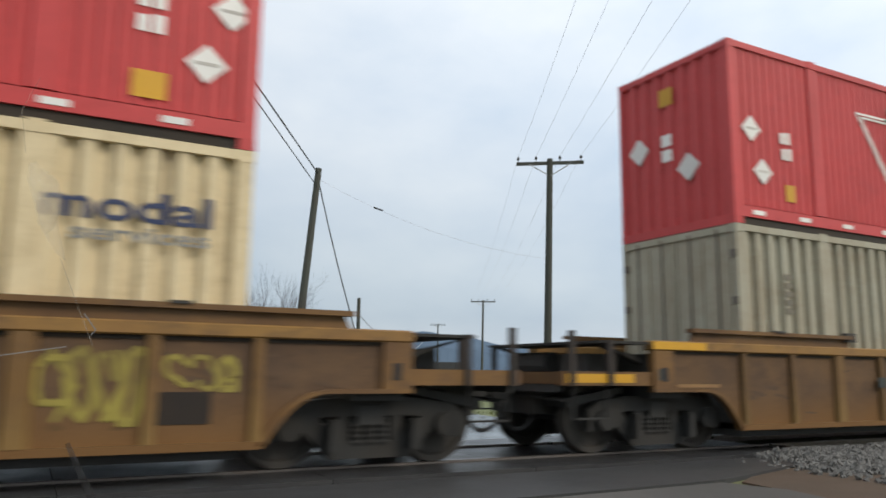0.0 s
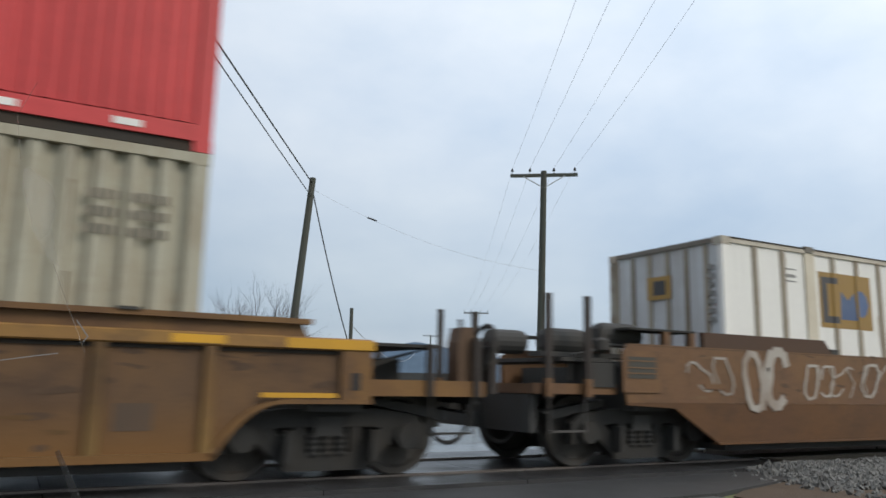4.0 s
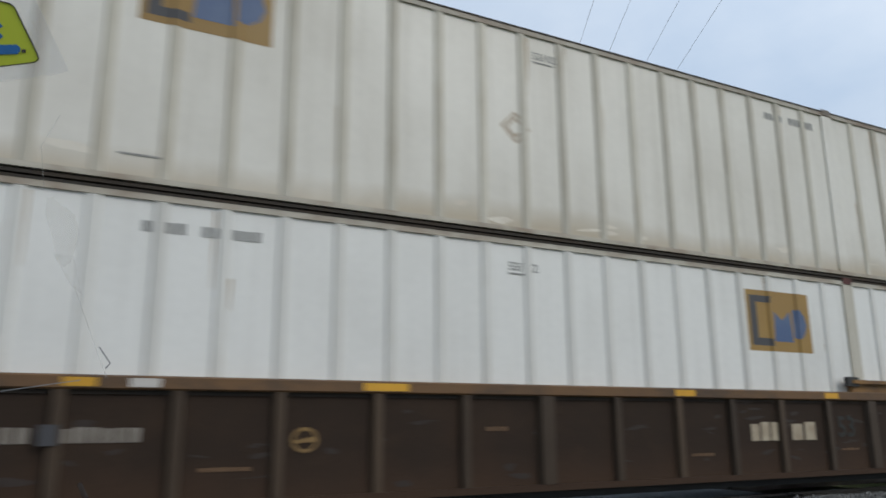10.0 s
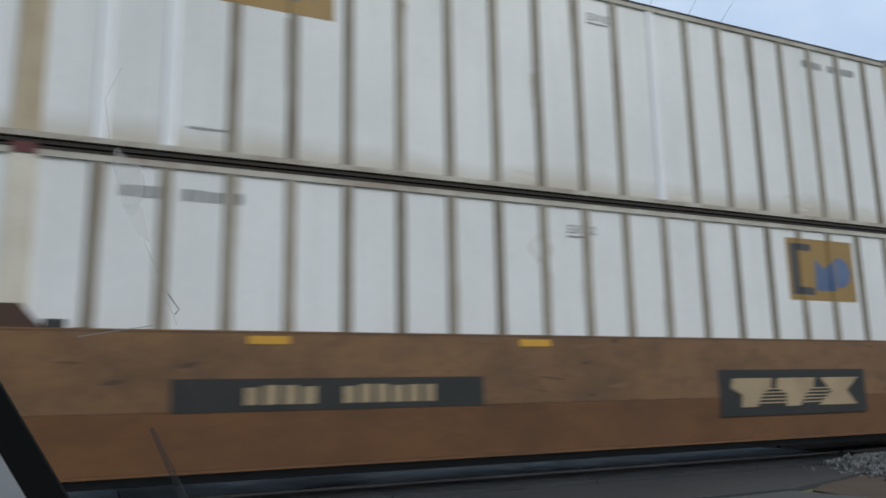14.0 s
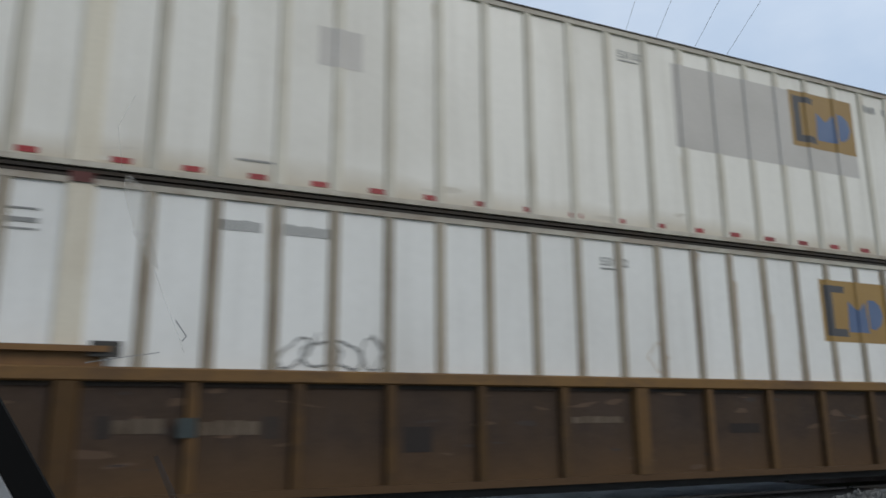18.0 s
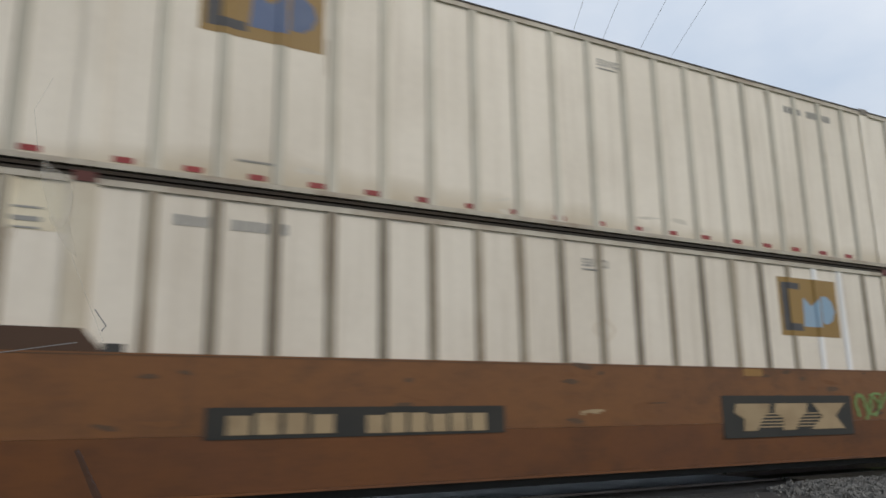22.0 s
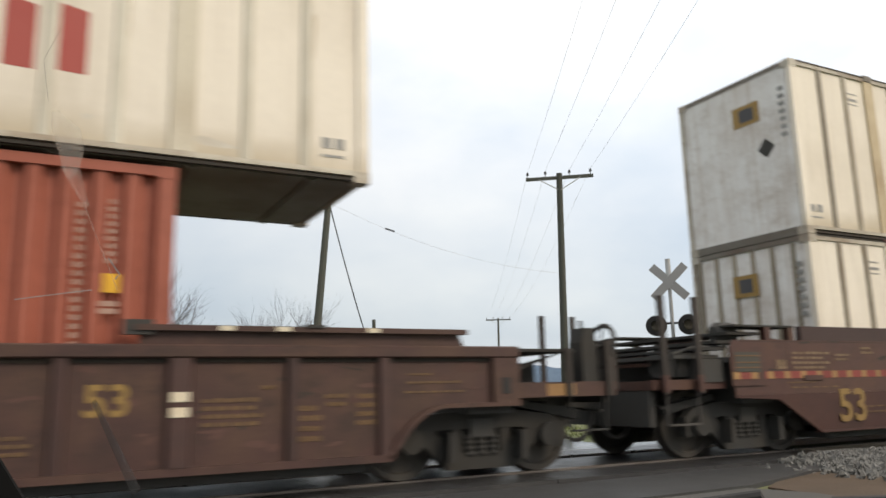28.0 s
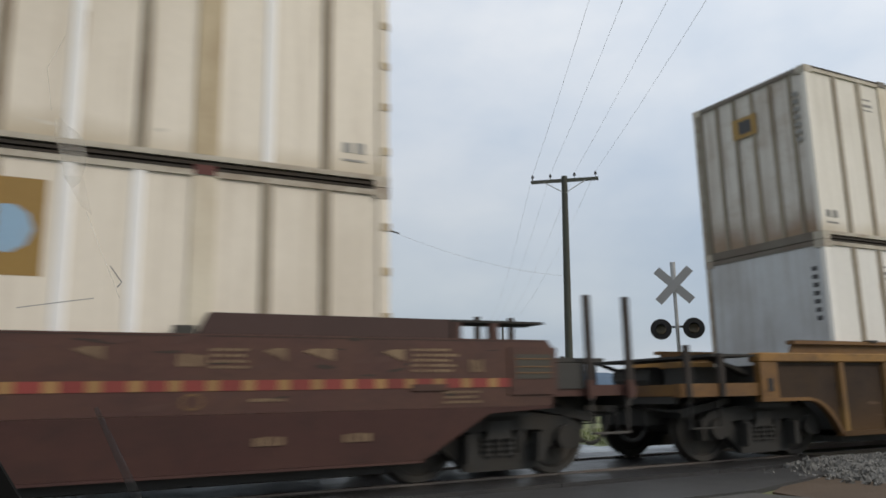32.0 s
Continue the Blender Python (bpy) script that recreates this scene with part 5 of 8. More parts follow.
def hand_brake(car, rear, paint, z0=1.06, out=0.0):
    """A slim housing near the platform's edge, with its spoked wheel on the outer face."""
    b = part("brake_housing", mslab(bmesh.new(), rear, [(px - out, z0 + pz) for px, pz in ((-3.02, 0.0), (-2.78, 0.0), (-2.78, 0.48), (-2.83, 0.66), (-2.97, 0.66), (-3.00, 0.48))], -1.30, -1.02), paint, car, "grimy hand brake housing")
    bm = bmesh.new()
    c = Vector((mirrored(-3.20 - out, rear), -1.12, z0 + 0.44))
    ring = [c + Vector((math.sin(math.tau * i / 16) * 0.07, math.cos(math.tau * i / 16) * 0.27, math.sin(math.tau * i / 16) * 0.27)) for i in range(17)]
    tube(bm, ring, 0.032, 6)
    for i in range(0, 16, 4):
        rod(bm, c, ring[i], 0.014, 5)
    rod(bm, c, (mirrored(-3.04 - out, rear), -1.12, z0 + 0.44), 0.03, 8)
    part("brake_wheel", bm, iron_brown, b, "spoked hand brake wheel")
    bm = bmesh.new()
    mbox(bm, rear, -3.34 - out, -3.24 - out, -1.26, -0.98, z0 - 0.10, z0 + 0.52)
    part("brake_gear", bm, post_iron, b, "upright gear case behind the wheel")
    part("brake_rod", rod(bmesh.new(), (mirrored(-2.88 - out, rear), -1.16, z0 + 0.60), (mirrored(-2.88 - out, rear), -1.16, z0 + 0.76), 0.025, 6), iron_lifted, b)


RIBS = (-0.08, 0.96, 2.02, 3.08, 4.07, 5.03, 6.07, 7.12, 8.2, 9.26, 10.28, 11.25, 12.22, 13.23, 14.23, 15.30, 16.28)
WIDE = (2, 8, 14)


def ribbed_car(x, paint, panel, rib, sill, label, brake=False, fresh=None, guide=None):
    """A well car whose sides carry upright ribs, with an arch over each truck."""
    car = on_train(thing("well_car", label, "well car", "well cars of the train"), x)
    arch = [(-0.20 - 0.60 * k * (1 - k) - 0.66 * k * k, 0.285 + 1.03 * k * (1 - k) + 0.515 * k * k) for k in [j / 9 for j in range(10)]]
    outline = [(LENGTH - px, pz) for px, pz in arch] + [(LENGTH + 1.78, 0.80), (LENGTH + 1.78, 1.36), (-1.78, 1.36), (-1.78, 0.80)] + arch[::-1]
    for s_ in (-1, 1):
        y = s_ * 1.33
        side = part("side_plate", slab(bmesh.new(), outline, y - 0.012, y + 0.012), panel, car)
        bm = bmesh.new()
        box(bm, -1.80, LENGTH + 1.80, min(s_ * 1.22, s_ * 1.42), max(s_ * 1.22, s_ * 1.42), 1.345, 1.475)
        bmesh.ops.bevel(bm, geom=bm.edges[:], offset=0.015, segments=1, affect="EDGES")
        part("top_sill", bm, sill, car)
        # dark strip that paints in the shade below the overhanging sill
        part("sill_flange", box(bmesh.new(), -1.44, LENGTH + 1.44, min(s_ * 1.343, s_ * 1.36), max(s_ * 1.343, s_ * 1.36), 1.306, 1.344), gap_black, car, "dark strip painted as the shade under the sill")
        bm = bmesh.new()
        box(bm, -0.19, LENGTH + 0.19, min(s_ * 1.30, s_ * 1.41), max(s_ * 1.30, s_ * 1.41), 0.272, 0.345)
        part("bottom_sill", bm, panel, car)
        for rear in (False, True):
            ring = list(arch) + [(-1.80, 0.80), (-1.80, 0.846), (-0.86, 0.846)] + [(ax + 0.05, az + 0.03) for ax, az in arch[-2::-1]]
            part("arch_flange", mslab(bmesh.new(), rear, ring, min(s_ * 1.30, s_ * 1.41), max(s_ * 1.30, s_ * 1.41)), paint, car)
            bm = bmesh.new()
            mbox(bm, rear, -1.79, -1.45, min(s_ * 1.30, s_ * 1.405), max(s_ * 1.30, s_ * 1.405), 0.846, 1.344)
            part("end_stiffener", bm, paint, car)
            bm = bmesh.new()
            mbox(bm, rear, -1.66, -1.56, min(s_ * 1.40, s_ * 1.412), max(s_ * 1.40, s_ * 1.412), 0.94, 1.12)
            part("jacking_slot", bm, black_paint, car)
            bm = bmesh.new()
            mslab(bm, rear, [(-1.08, 1.476), (2.30, 1.476), (2.30, 1.60), (-1.02, 1.60)], min(s_ * 1.31, s_ * 1.38), max(s_ * 1.31, s_ * 1.38))
            mslab(bm, rear, [(-1.10, 1.60), (2.34, 1.60), (2.34, 1.655), (-1.10, 1.655)], min(s_ * 1.31, s_ * 1.45), max(s_ * 1.31, s_ * 1.45))
            g_ = part("guide", bm, guide or paint, car)
            bm = bmesh.new()
            mbox(bm, rear, 2.18, 2.44, min(s_ * 1.36, s_ * 1.43), max(s_ * 1.36, s_ * 1.43), 1.56, 1.70)
            part("guide_latch", bm, iron_lifted, g_)
            bm = bmesh.new()
            mbox(bm, rear, 0.55, 0.75, min(s_ * 1.36, s_ * 1.47), max(s_ * 1.36, s_ * 1.47), 1.645, 1.675)
            part("guide_latch", bm, iron_lifted, g_)
            if fresh:
                bm = bmesh.new()
                mbox(bm, rear, -1.81, -0.85, min(s_ * 1.415, s_ * 1.424), max(s_ * 1.415, s_ * 1.424), 1.36, 1.46)
                part("reflector_strip", bm, fresh, car, "bright yellow reflective strip")
        for k, rx in enumerate(RIBS):
            wide = k in WIDE
            w, dpt = (0.125, 0.075) if wide else (0.065, 0.065)
            build = lambda bm, w=w, dpt=dpt: plate(bm, [(-w, 0.0), (-w * 0.72, -dpt), (w * 0.72, -dpt), (w, 0.0)], 0.346, 1.344)
            ob = part("rib", shared(("rib", wide, rib.name), build), rib, car, at=(rx, s_ * 1.342, 0))
            if s_ > 0:
                ob.rotation_euler = (0, 0, math.pi)
    # pan added low under the car to block reflected sky
    part("well_floor", box(bmesh.new(), 0.0, LENGTH, -1.22, 1.22, 0.17, 0.262), iron_lifted, car, "low dark pan added to block light under the well")
    for k in range(7):
        part("cross_member", shared("cross_member", lambda bm: box(bm, -0.15, 0.15, -1.3, 1.3, 0.27, 0.355)), iron_lifted, car, at=(0.9 + k * 2.39, 0, 0))
    for rear in (False, True):
        bm = bmesh.new()
        mslab(bm, rear, [(-0.06, 0.36), (-0.02, 0.36), (-0.02, 1.30), (-0.06, 1.30)], -1.3, 1.3)
        part("end_bulkhead", bm, iron_lifted, car)
        bm = bmesh.new()
        mbox(bm, rear, -3.22, -1.78, -1.36, -1.22, 0.885, 1.06)
        mbox(bm, rear, -3.22, -1.78, 1.22, 1.36, 0.885, 1.06)
        mbox(bm, rear, -3.22, -3.12, -1.22, 1.22, 0.90, 1.05)
        part("platform_beam", bm, paint, car)
        bm = bmesh.new()
        mbox(bm, rear, -3.10, -1.80, -1.2, 1.2, 0.96, 1.0)
        part("platform_deck", bm, iron_lifted, car, "dark grated end platform")
        bm = bmesh.new()
        mbox(bm, rear, -2.62, -1.80, -1.34, 1.34, 1.42, 1.455)
        mslab(bm, rear, [(-2.60, 1.42), (-2.52, 1.42), (-1.80, 1.16), (-1.80, 1.24)], -1.20, -1.10)
        mslab(bm, rear, [(-2.60, 1.42), (-2.52, 1.42), (-1.80, 1.16), (-1.80, 1.24)], 1.10, 1.20)
        part("upper_walkway", bm, iron_brown, car, "narrow dark crossover walkway")
        for s_ in (-1, 1):
            for px, zt in ((-3.10, 1.56), (-2.50, 1.46)):
                bm = bmesh.new()
                mbox(bm, rear, px - 0.035, px + 0.035, s_ * 1.37 - 0.035, s_ * 1.37 + 0.035, 0.885, zt)
                part("grab_post", bm, post_iron, car)
            bm = bmesh.new()
            mbox(bm, rear, -3.05, -2.55, s_ * 1.33 - 0.05, s_ * 1.33 + 0.05, 0.47, 0.49)
            mbox(bm, rear, -3.065, -3.05, s_ * 1.33 - 0.02, s_ * 1.33 + 0.02, 0.47, 0.885)
            mbox(bm, rear, -2.55, -2.535, s_ * 1.33 - 0.02, s_ * 1.33 + 0.02, 0.47, 0.885)
            part("step", bm, iron_brown, car, "dark stirrup step under the platform")
        part("valve_box", mbox(bmesh.new(), rear, -2.4, -1.9, -0.8, -0.2, 1.0, 1.30), iron_lifted, car)
        part("air_reservoir", rod(bmesh.new(), (mirrored(-2.3, rear), 0.1, 1.18), (mirrored(-2.3, rear), 0.95, 1.18), 0.16, 12), iron_lifted, car)
        body_bolster(car, rear)
        end_sill(car, rear, -3.21, 0.80)
        truck(car, rear)
        coupler(car, rear, -3.80)
    if brake:
        hand_brake(car, True, iron_brown)
    return car


def smooth_car(x, paint, lower, guide, label, brake=True, lumps=2):
    """A well car with smooth sides, folded inward along the lower half."""
    car = on_train(thing("well_car", label, "well car", "well cars of the train"), x)
    a, b = -2.05, LENGTH + 2.05
    for s_ in (-1, 1):
        y0, y1 = min(s_ * 1.385, s_ * 1.41), max(s_ * 1.385, s_ * 1.41)
        up = slab(bmesh.new(), [(a + 0.06, 0.832), (b - 0.06, 0.832), (b, 1.47), (b - 0.1, 1.59), (a + 0.1, 1.59), (a, 1.47)], y0, y1)
        part("side_plate", up, paint, car)
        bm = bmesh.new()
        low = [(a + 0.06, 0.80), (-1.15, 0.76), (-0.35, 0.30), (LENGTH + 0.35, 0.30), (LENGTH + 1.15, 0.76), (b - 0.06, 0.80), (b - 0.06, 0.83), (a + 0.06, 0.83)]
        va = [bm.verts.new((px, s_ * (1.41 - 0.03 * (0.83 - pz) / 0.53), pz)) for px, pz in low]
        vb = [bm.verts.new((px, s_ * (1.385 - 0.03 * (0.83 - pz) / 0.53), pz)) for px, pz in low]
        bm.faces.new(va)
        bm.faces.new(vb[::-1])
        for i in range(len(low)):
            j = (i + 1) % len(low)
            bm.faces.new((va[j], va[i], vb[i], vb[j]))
        # lower is the darker paint copy that holds the fold's shade
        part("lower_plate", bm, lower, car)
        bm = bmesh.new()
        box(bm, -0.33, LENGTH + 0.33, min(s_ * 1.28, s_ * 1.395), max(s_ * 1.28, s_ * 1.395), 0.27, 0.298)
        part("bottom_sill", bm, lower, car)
        for rear in (False, True):
            bm = bmesh.new()
            mslab(bm, rear, [(-0.68, 1.592), (2.0, 1.592), (1.90, 1.80), (-0.68, 1.80)] if rear else [(-0.56, 1.592), (2.24, 1.592), (2.06, 1.80), (-0.56, 1.80)], min(s_ * 1.31, s_ * 1.40), max(s_ * 1.31, s_ * 1.40))
            part("guide", bm, guide, car)
            bm = bmesh.new()
            mbox(bm, rear, 2.02 if rear else 2.24, 2.22 if rear else 2.42, min(s_ * 1.32, s_ * 1.39), max(s_ * 1.32, s_ * 1.39), 1.592, 1.67)
            part("guide_latch", bm, iron_lifted, car)
            bm = bmesh.new()
            mbox(bm, rear, -1.92, -0.70, min(s_ * 0.95, s_ * 1.40), max(s_ * 0.95, s_ * 1.40), 1.775, 1.802)
            part("upper_walkway", bm, iron_brown, car, "thin walkway plate over the end")
            for px in (-1.30, -0.82):
                bm = bmesh.new()
                mbox(bm, rear, px, px + 0.10, min(s_ * 1.30, s_ * 1.40), max(s_ * 1.30, s_ * 1.40), 1.592, 1.774)
                part("walkway_bracket", bm, paint, car)
            bm = bmesh.new()
            mbox(bm, rear, -2.06, -1.42, min(s_ * 1.412, s_ * 1.43), max(s_ * 1.412, s_ * 1.43), 0.96, 1.50)
            box_ = part("placard_frame", bm, paint, car)
            bm = bmesh.new()
            mbox(bm, rear, -1.98, -1.50, min(s_ * 1.432, s_ * 1.436), max(s_ * 1.432, s_ * 1.436), 1.14, 1.42)
            part("placard", bm, placard_dark, box_, "grey-green information placard")
            bm = bmesh.new()
            for z in (1.20, 1.27, 1.36):
                mbox(bm, rear, -1.98, -1.50, min(s_ * 1.437, s_ * 1.441), max(s_ * 1.437, s_ * 1.441), z, z + 0.015)
            part("placard_print", bm, scuff_tan, box_)
            bm = bmesh.new()
            mbox(bm, rear, -0.62, -0.20, min(s_ * 1.411, s_ * 1.43), max(s_ * 1.411, s_ * 1.43), 1.02, 1.09)
            part("hand_hold", bm, paint, car)
    # same added pan as on ribbed cars, keeps daylight out below
    part("well_floor", box(bmesh.new(), 0.0, LENGTH, -1.22, 1.22, 0.17, 0.262), iron_lifted, car, "low dark pan added to block light under the well")
    for k in range(7):
        part("cross_member", shared("cross_member", lambda bm: box(bm, -0.15, 0.15, -1.3, 1.3, 0.27, 0.355)), iron_lifted, car, at=(0.9 + k * 2.39, 0, 0))
    for rear in (False, True):
        bm = bmesh.new()
        mslab(bm, rear, [(-0.06, 0.36), (-0.02, 0.36), (-0.02, 1.45), (-0.06, 1.45)], -1.3, 1.3)
        part("end_bulkhead", bm, iron_lifted, car)
        bm = bmesh.new()
        mbox(bm, rear, -3.35, -2.06, -1.30, -1.20, 0.93, 1.06)
        mbox(bm, rear, -3.35, -2.06, 1.20, 1.30, 0.93, 1.06)
        mbox(bm, rear, -3.35, -3.26, -1.20, 1.20, 0.93, 1.05)
        part("platform_beam", bm, paint, car)
        bm = bmesh.new()
        mbox(bm, rear, -3.25, -2.06, -1.2, 1.2, 0.98, 1.01)
        part("platform_deck", bm, iron_lifted, car, "dark grated end platform")
        for s_ in (-1, 1):
            for px in (-3.19, -2.58):
                bm = bmesh.new()
                mbox(bm, rear, px - 0.04, px + 0.04, s_ * 1.37 - 0.03, s_ * 1.37 + 0.03, 0.88, 2.16)
                part("tall_post", bm, post_iron, car)
                bm = bmesh.new()
                mbox(bm, rear, px - 0.042, px + 0.042, s_ * 1.37 - 0.032, s_ * 1.37 + 0.032, 0.9, 1.12)
                part("post_band", bm, paint, car, "painted band on a post")
            bm = bmesh.new()
            mbox(bm, rear, -3.15, -2.62, s_ * 1.33 - 0.05, s_ * 1.33 + 0.05, 0.47, 0.492)
            mbox(bm, rear, -3.165, -3.15, s_ * 1.33 - 0.02, s_ * 1.33 + 0.02, 0.47, 0.93)
            mbox(bm, rear, -2.62, -2.605, s_ * 1.33 - 0.02, s_ * 1.33 + 0.02, 0.47, 0.93)
            part("step", bm, step_iron, car, "worn metal step")
        bm = bmesh.new()
        mbox(bm, rear, -2.9, -2.1, -1.25, 1.25, 1.34, 1.39)
        part("valve_box", mbox(bmesh.new(), rear, -2.55, -2.1, -1.32, -0.9, 1.02, 1.33), iron_lifted, car)
        part("end_walkway", bm, iron_lifted, car)
        if not lumps and not rear:
            for x0, x1, z, t_ in ((-2.20, -1.75, 1.54, 0.045), (-2.45, -2.05, 1.45, 0.04), (-1.98, -1.35, 1.665, 0.04)):
                part("platform_plate", box(bmesh.new(), x0, x1, -1.33, 1.33, z, z + t_), iron_brown, car, "narrow stepped platform plate")
            part("brake_valve", lathe(bmesh.new(), [(0.10, -1.95), (0.16, -1.88), (0.16, -1.62), (0.10, -1.55)], "x", (0, -1.05, 1.70), 14), iron_lifted, car)
            part("valve_box", box(bmesh.new(), -2.75, -2.35, -1.15, -0.6, 1.10, 1.42), iron_lifted, car)
            part("brake_pipe", tube(bmesh.new(), [(-2.95, -1.22, 1.10), (-2.9, -1.22, 1.40), (-2.5, -1.22, 1.50), (-1.9, -1.2, 1.50), (-1.8, -1.2, 1.62)], 0.018, 6), iron_lifted, car)
        if lumps and not rear:
            for rx0, rx1, ry, rz, rr in ((-3.0, -2.30, -0.95, 1.60, 0.17), (-2.12, -1.35, -0.95, 1.72, 0.165), (-2.9, -2.2, 0.55, 1.66, 0.18))[0 if lumps > 1 else 1: 3 if lumps > 1 else 2]:
                bm = lathe(bmesh.new(), [(rr * 0.5, rx0), (rr * 0.9, rx0 + 0.05), (rr, rx0 + 0.12), (rr, rx1 - 0.12), (rr * 0.9, rx1 - 0.05), (rr * 0.5, rx1)], "x", (0, ry, rz), 16)
                part("air_reservoir", bm, iron_lifted, car, "dark rounded brake reservoir")
            part("reservoir_cradle", box(bmesh.new(), -3.1 if lumps > 1 else -2.4, -1.3, -1.12, -0.82, 1.40, 1.46), iron_lifted, car)
            part("brake_pipe", tube(bmesh.new(), [(-2.75, -1.2, 1.10), (-2.7, -1.2, 1.42), (-2.3, -1.2, 1.50), (-2.2, -1.15, 1.58), (-1.3, -1.15, 1.56), (-1.2, -1.15, 1.40)], 0.02, 6), iron_lifted, car)
            part("brake_valve", lathe(bmesh.new(), [(0.05, 1.46), (0.11, 1.50), (0.11, 1.62), (0.06, 1.66), (0.05, 1.78)], "z", (-2.22, -1.2, 0), 12), iron_lifted, car)
        body_bolster(car, rear)
        end_sill(car, rear, -3.34, 0.80 if rear else 0.46)
        truck(car, rear)
        coupler(car, rear, -3.85)
    if brake:
        hand_brake(car, True, iron_brown, 1.06)
    return car


def scribble(car, x0, x1, z0, z1, y, material, seed, width, loops, label):
    """Looping spray-painted strokes that cannot be read."""
    rnd = random.Random(seed)
    bm = bmesh.new()
    n = loops
    for k in range(n):
        cx = x0 + (x1 - x0) * (k + 0.5) / n
        w, h = (x1 - x0) / n * rnd.uniform(0.42, 0.62), (z1 - z0) * rnd.uniform(0.36, 0.5)
        cz = (z0 + z1) / 2 + rnd.uniform(-0.06, 0.06)
        ph, turns = rnd.uniform(0, 6.28), rnd.uniform(0.7, 1.25)
        lean = rnd.uniform(-0.3, 0.4)
        pts = []
        for i in range(15):
            a = ph + turns * math.tau * i / 14
            rr = 1 - 0.35 * math.sin(2.0 * a + seed + k)
            pts.append((cx + math.cos(a) * w * rr + lean * math.sin(a) * w, max(z0, min(z1, cz + math.sin(a) * h * rr))))
        ribbon(bm, pts, width * rnd.uniform(0.7, 1.2), y)
        if rnd.random() < 0.6:
            sx = cx + rnd.uniform(-w, w)
            ribbon(bm, [(sx, z0 + 0.03), (sx + rnd.uniform(-0.1, 0.2), (z0 + z1) / 2), (sx + rnd.uniform(-0.1, 0.25), z1 - 0.02)], width * rnd.uniform(0.6, 1.0), y - 0.002)
    return part("graffiti", bm, material, car, label)


def scuffs(parent, x0, x1, z0, z1, y, material, seed, n, size, name="scuff", label="scuffed and stained paint"):
    """Ragged flat smudges scattered over a painted side."""
    rnd = random.Random(seed)
    bm = bmesh.new()
    for k in range(n):
        cx, cz = rnd.uniform(x0, x1), rnd.uniform(z0, z1)
        w, h = size * rnd.uniform(0.3, 1.6), size * rnd.uniform(0.06, 0.35)
        m, lean = rnd.randint(6, 9), rnd.uniform(-0.15, 0.15)
        yy = y - 0.0006 - 0.00004 * k
        pts = []
        for i in range(m):
            a = math.tau * i / m
            rr = rnd.uniform(0.45, 1.1)
            pts.append(bm.verts.new((cx + math.cos(a) * w * rr, yy, cz + math.sin(a) * h * rr + lean * math.cos(a) * w)))
        bm.faces.new(pts)
    return part(name, bm, material, parent, label)


def run_marks(parent, xs, z_top, y, material, seed, n):
    """Thin streaks of rust and dirt that run down from seams and posts."""
    rnd = random.Random(seed)
    bm = bmesh.new()
    for k in range(n):
        x = rnd.choice(xs) + rnd.uniform(-0.10, 0.10)
        ln, w = rnd.uniform(0.1, 0.9), rnd.uniform(0.004, 0.016)
        yy = y - 0.0006 - 0.00003 * k
        top_z = z_top - rnd.choice((0, 0, rnd.uniform(0, 1.6)))
        bm.faces.new([bm.verts.new(p) for p in ((x - w, yy, top_z), (x + w, yy, top_z), (x + w * 0.3, yy, top_z - ln), (x - w * 0.3, yy, top_z - ln))])
    return part("run_mark", bm, material, parent, "thin rust and dirt runs")


# ---- containers ----
def posts_of(bays):
    xs = [0.72, 1.35]
    xs += [1.98 + 12.194 / bays * k for k in range(1, bays)]
    return xs + [LENGTH - 1.35, LENGTH - 0.72]


POSTS = posts_of(20)


def drape(bm, lift=0.0015):
    """Lays flat paint in the x, z plane over the sheet and round the posts that cross it."""
    lo, hi = min(v.co.x for v in bm.verts), max(v.co.x for v in bm.verts)
    for p in POSTS:
        for o in (-0.064, -0.042, 0.042, 0.064):
            if lo < p + o < hi:
                bmesh.ops.bisect_plane(bm, geom=bm.verts[:] + bm.edges[:] + bm.faces[:], plane_co=(p + o, 0, 0), plane_no=(1, 0, 0))
    for v in bm.verts:
        near = min(abs(v.co.x - p) for p in POSTS)
        v.co.y = -HALF_W + 0.026 - lift - 0.024 * max(0.0, min(1.0, (0.064 - near) / 0.022))
    return bm


def flat(bm, outline):
    bm.faces.new([bm.verts.new((x, 0, z)) for x, z in outline])
    return bm


def painted(name, parent, x0, x1, z0, z1, material, label=""):
    """A painted or glued rectangle that follows the posts."""
    return part(name, drape(flat(bmesh.new(), [(x0, z0), (x1, z0), (x1, z1), (x0, z1)])), material, parent, label)


def castings(c, xs, high, material, half=HALF_W):
    for x in xs:
        for y in (-half, half - 0.17):
            for z in (0, high - 0.12):
                part("corner_casting", shared(("casting", material.name), lambda bm: box(bm, -0.006, 0.172, -0.006, 0.172, -0.003, 0.122)), material, c, at=(x, y, z))


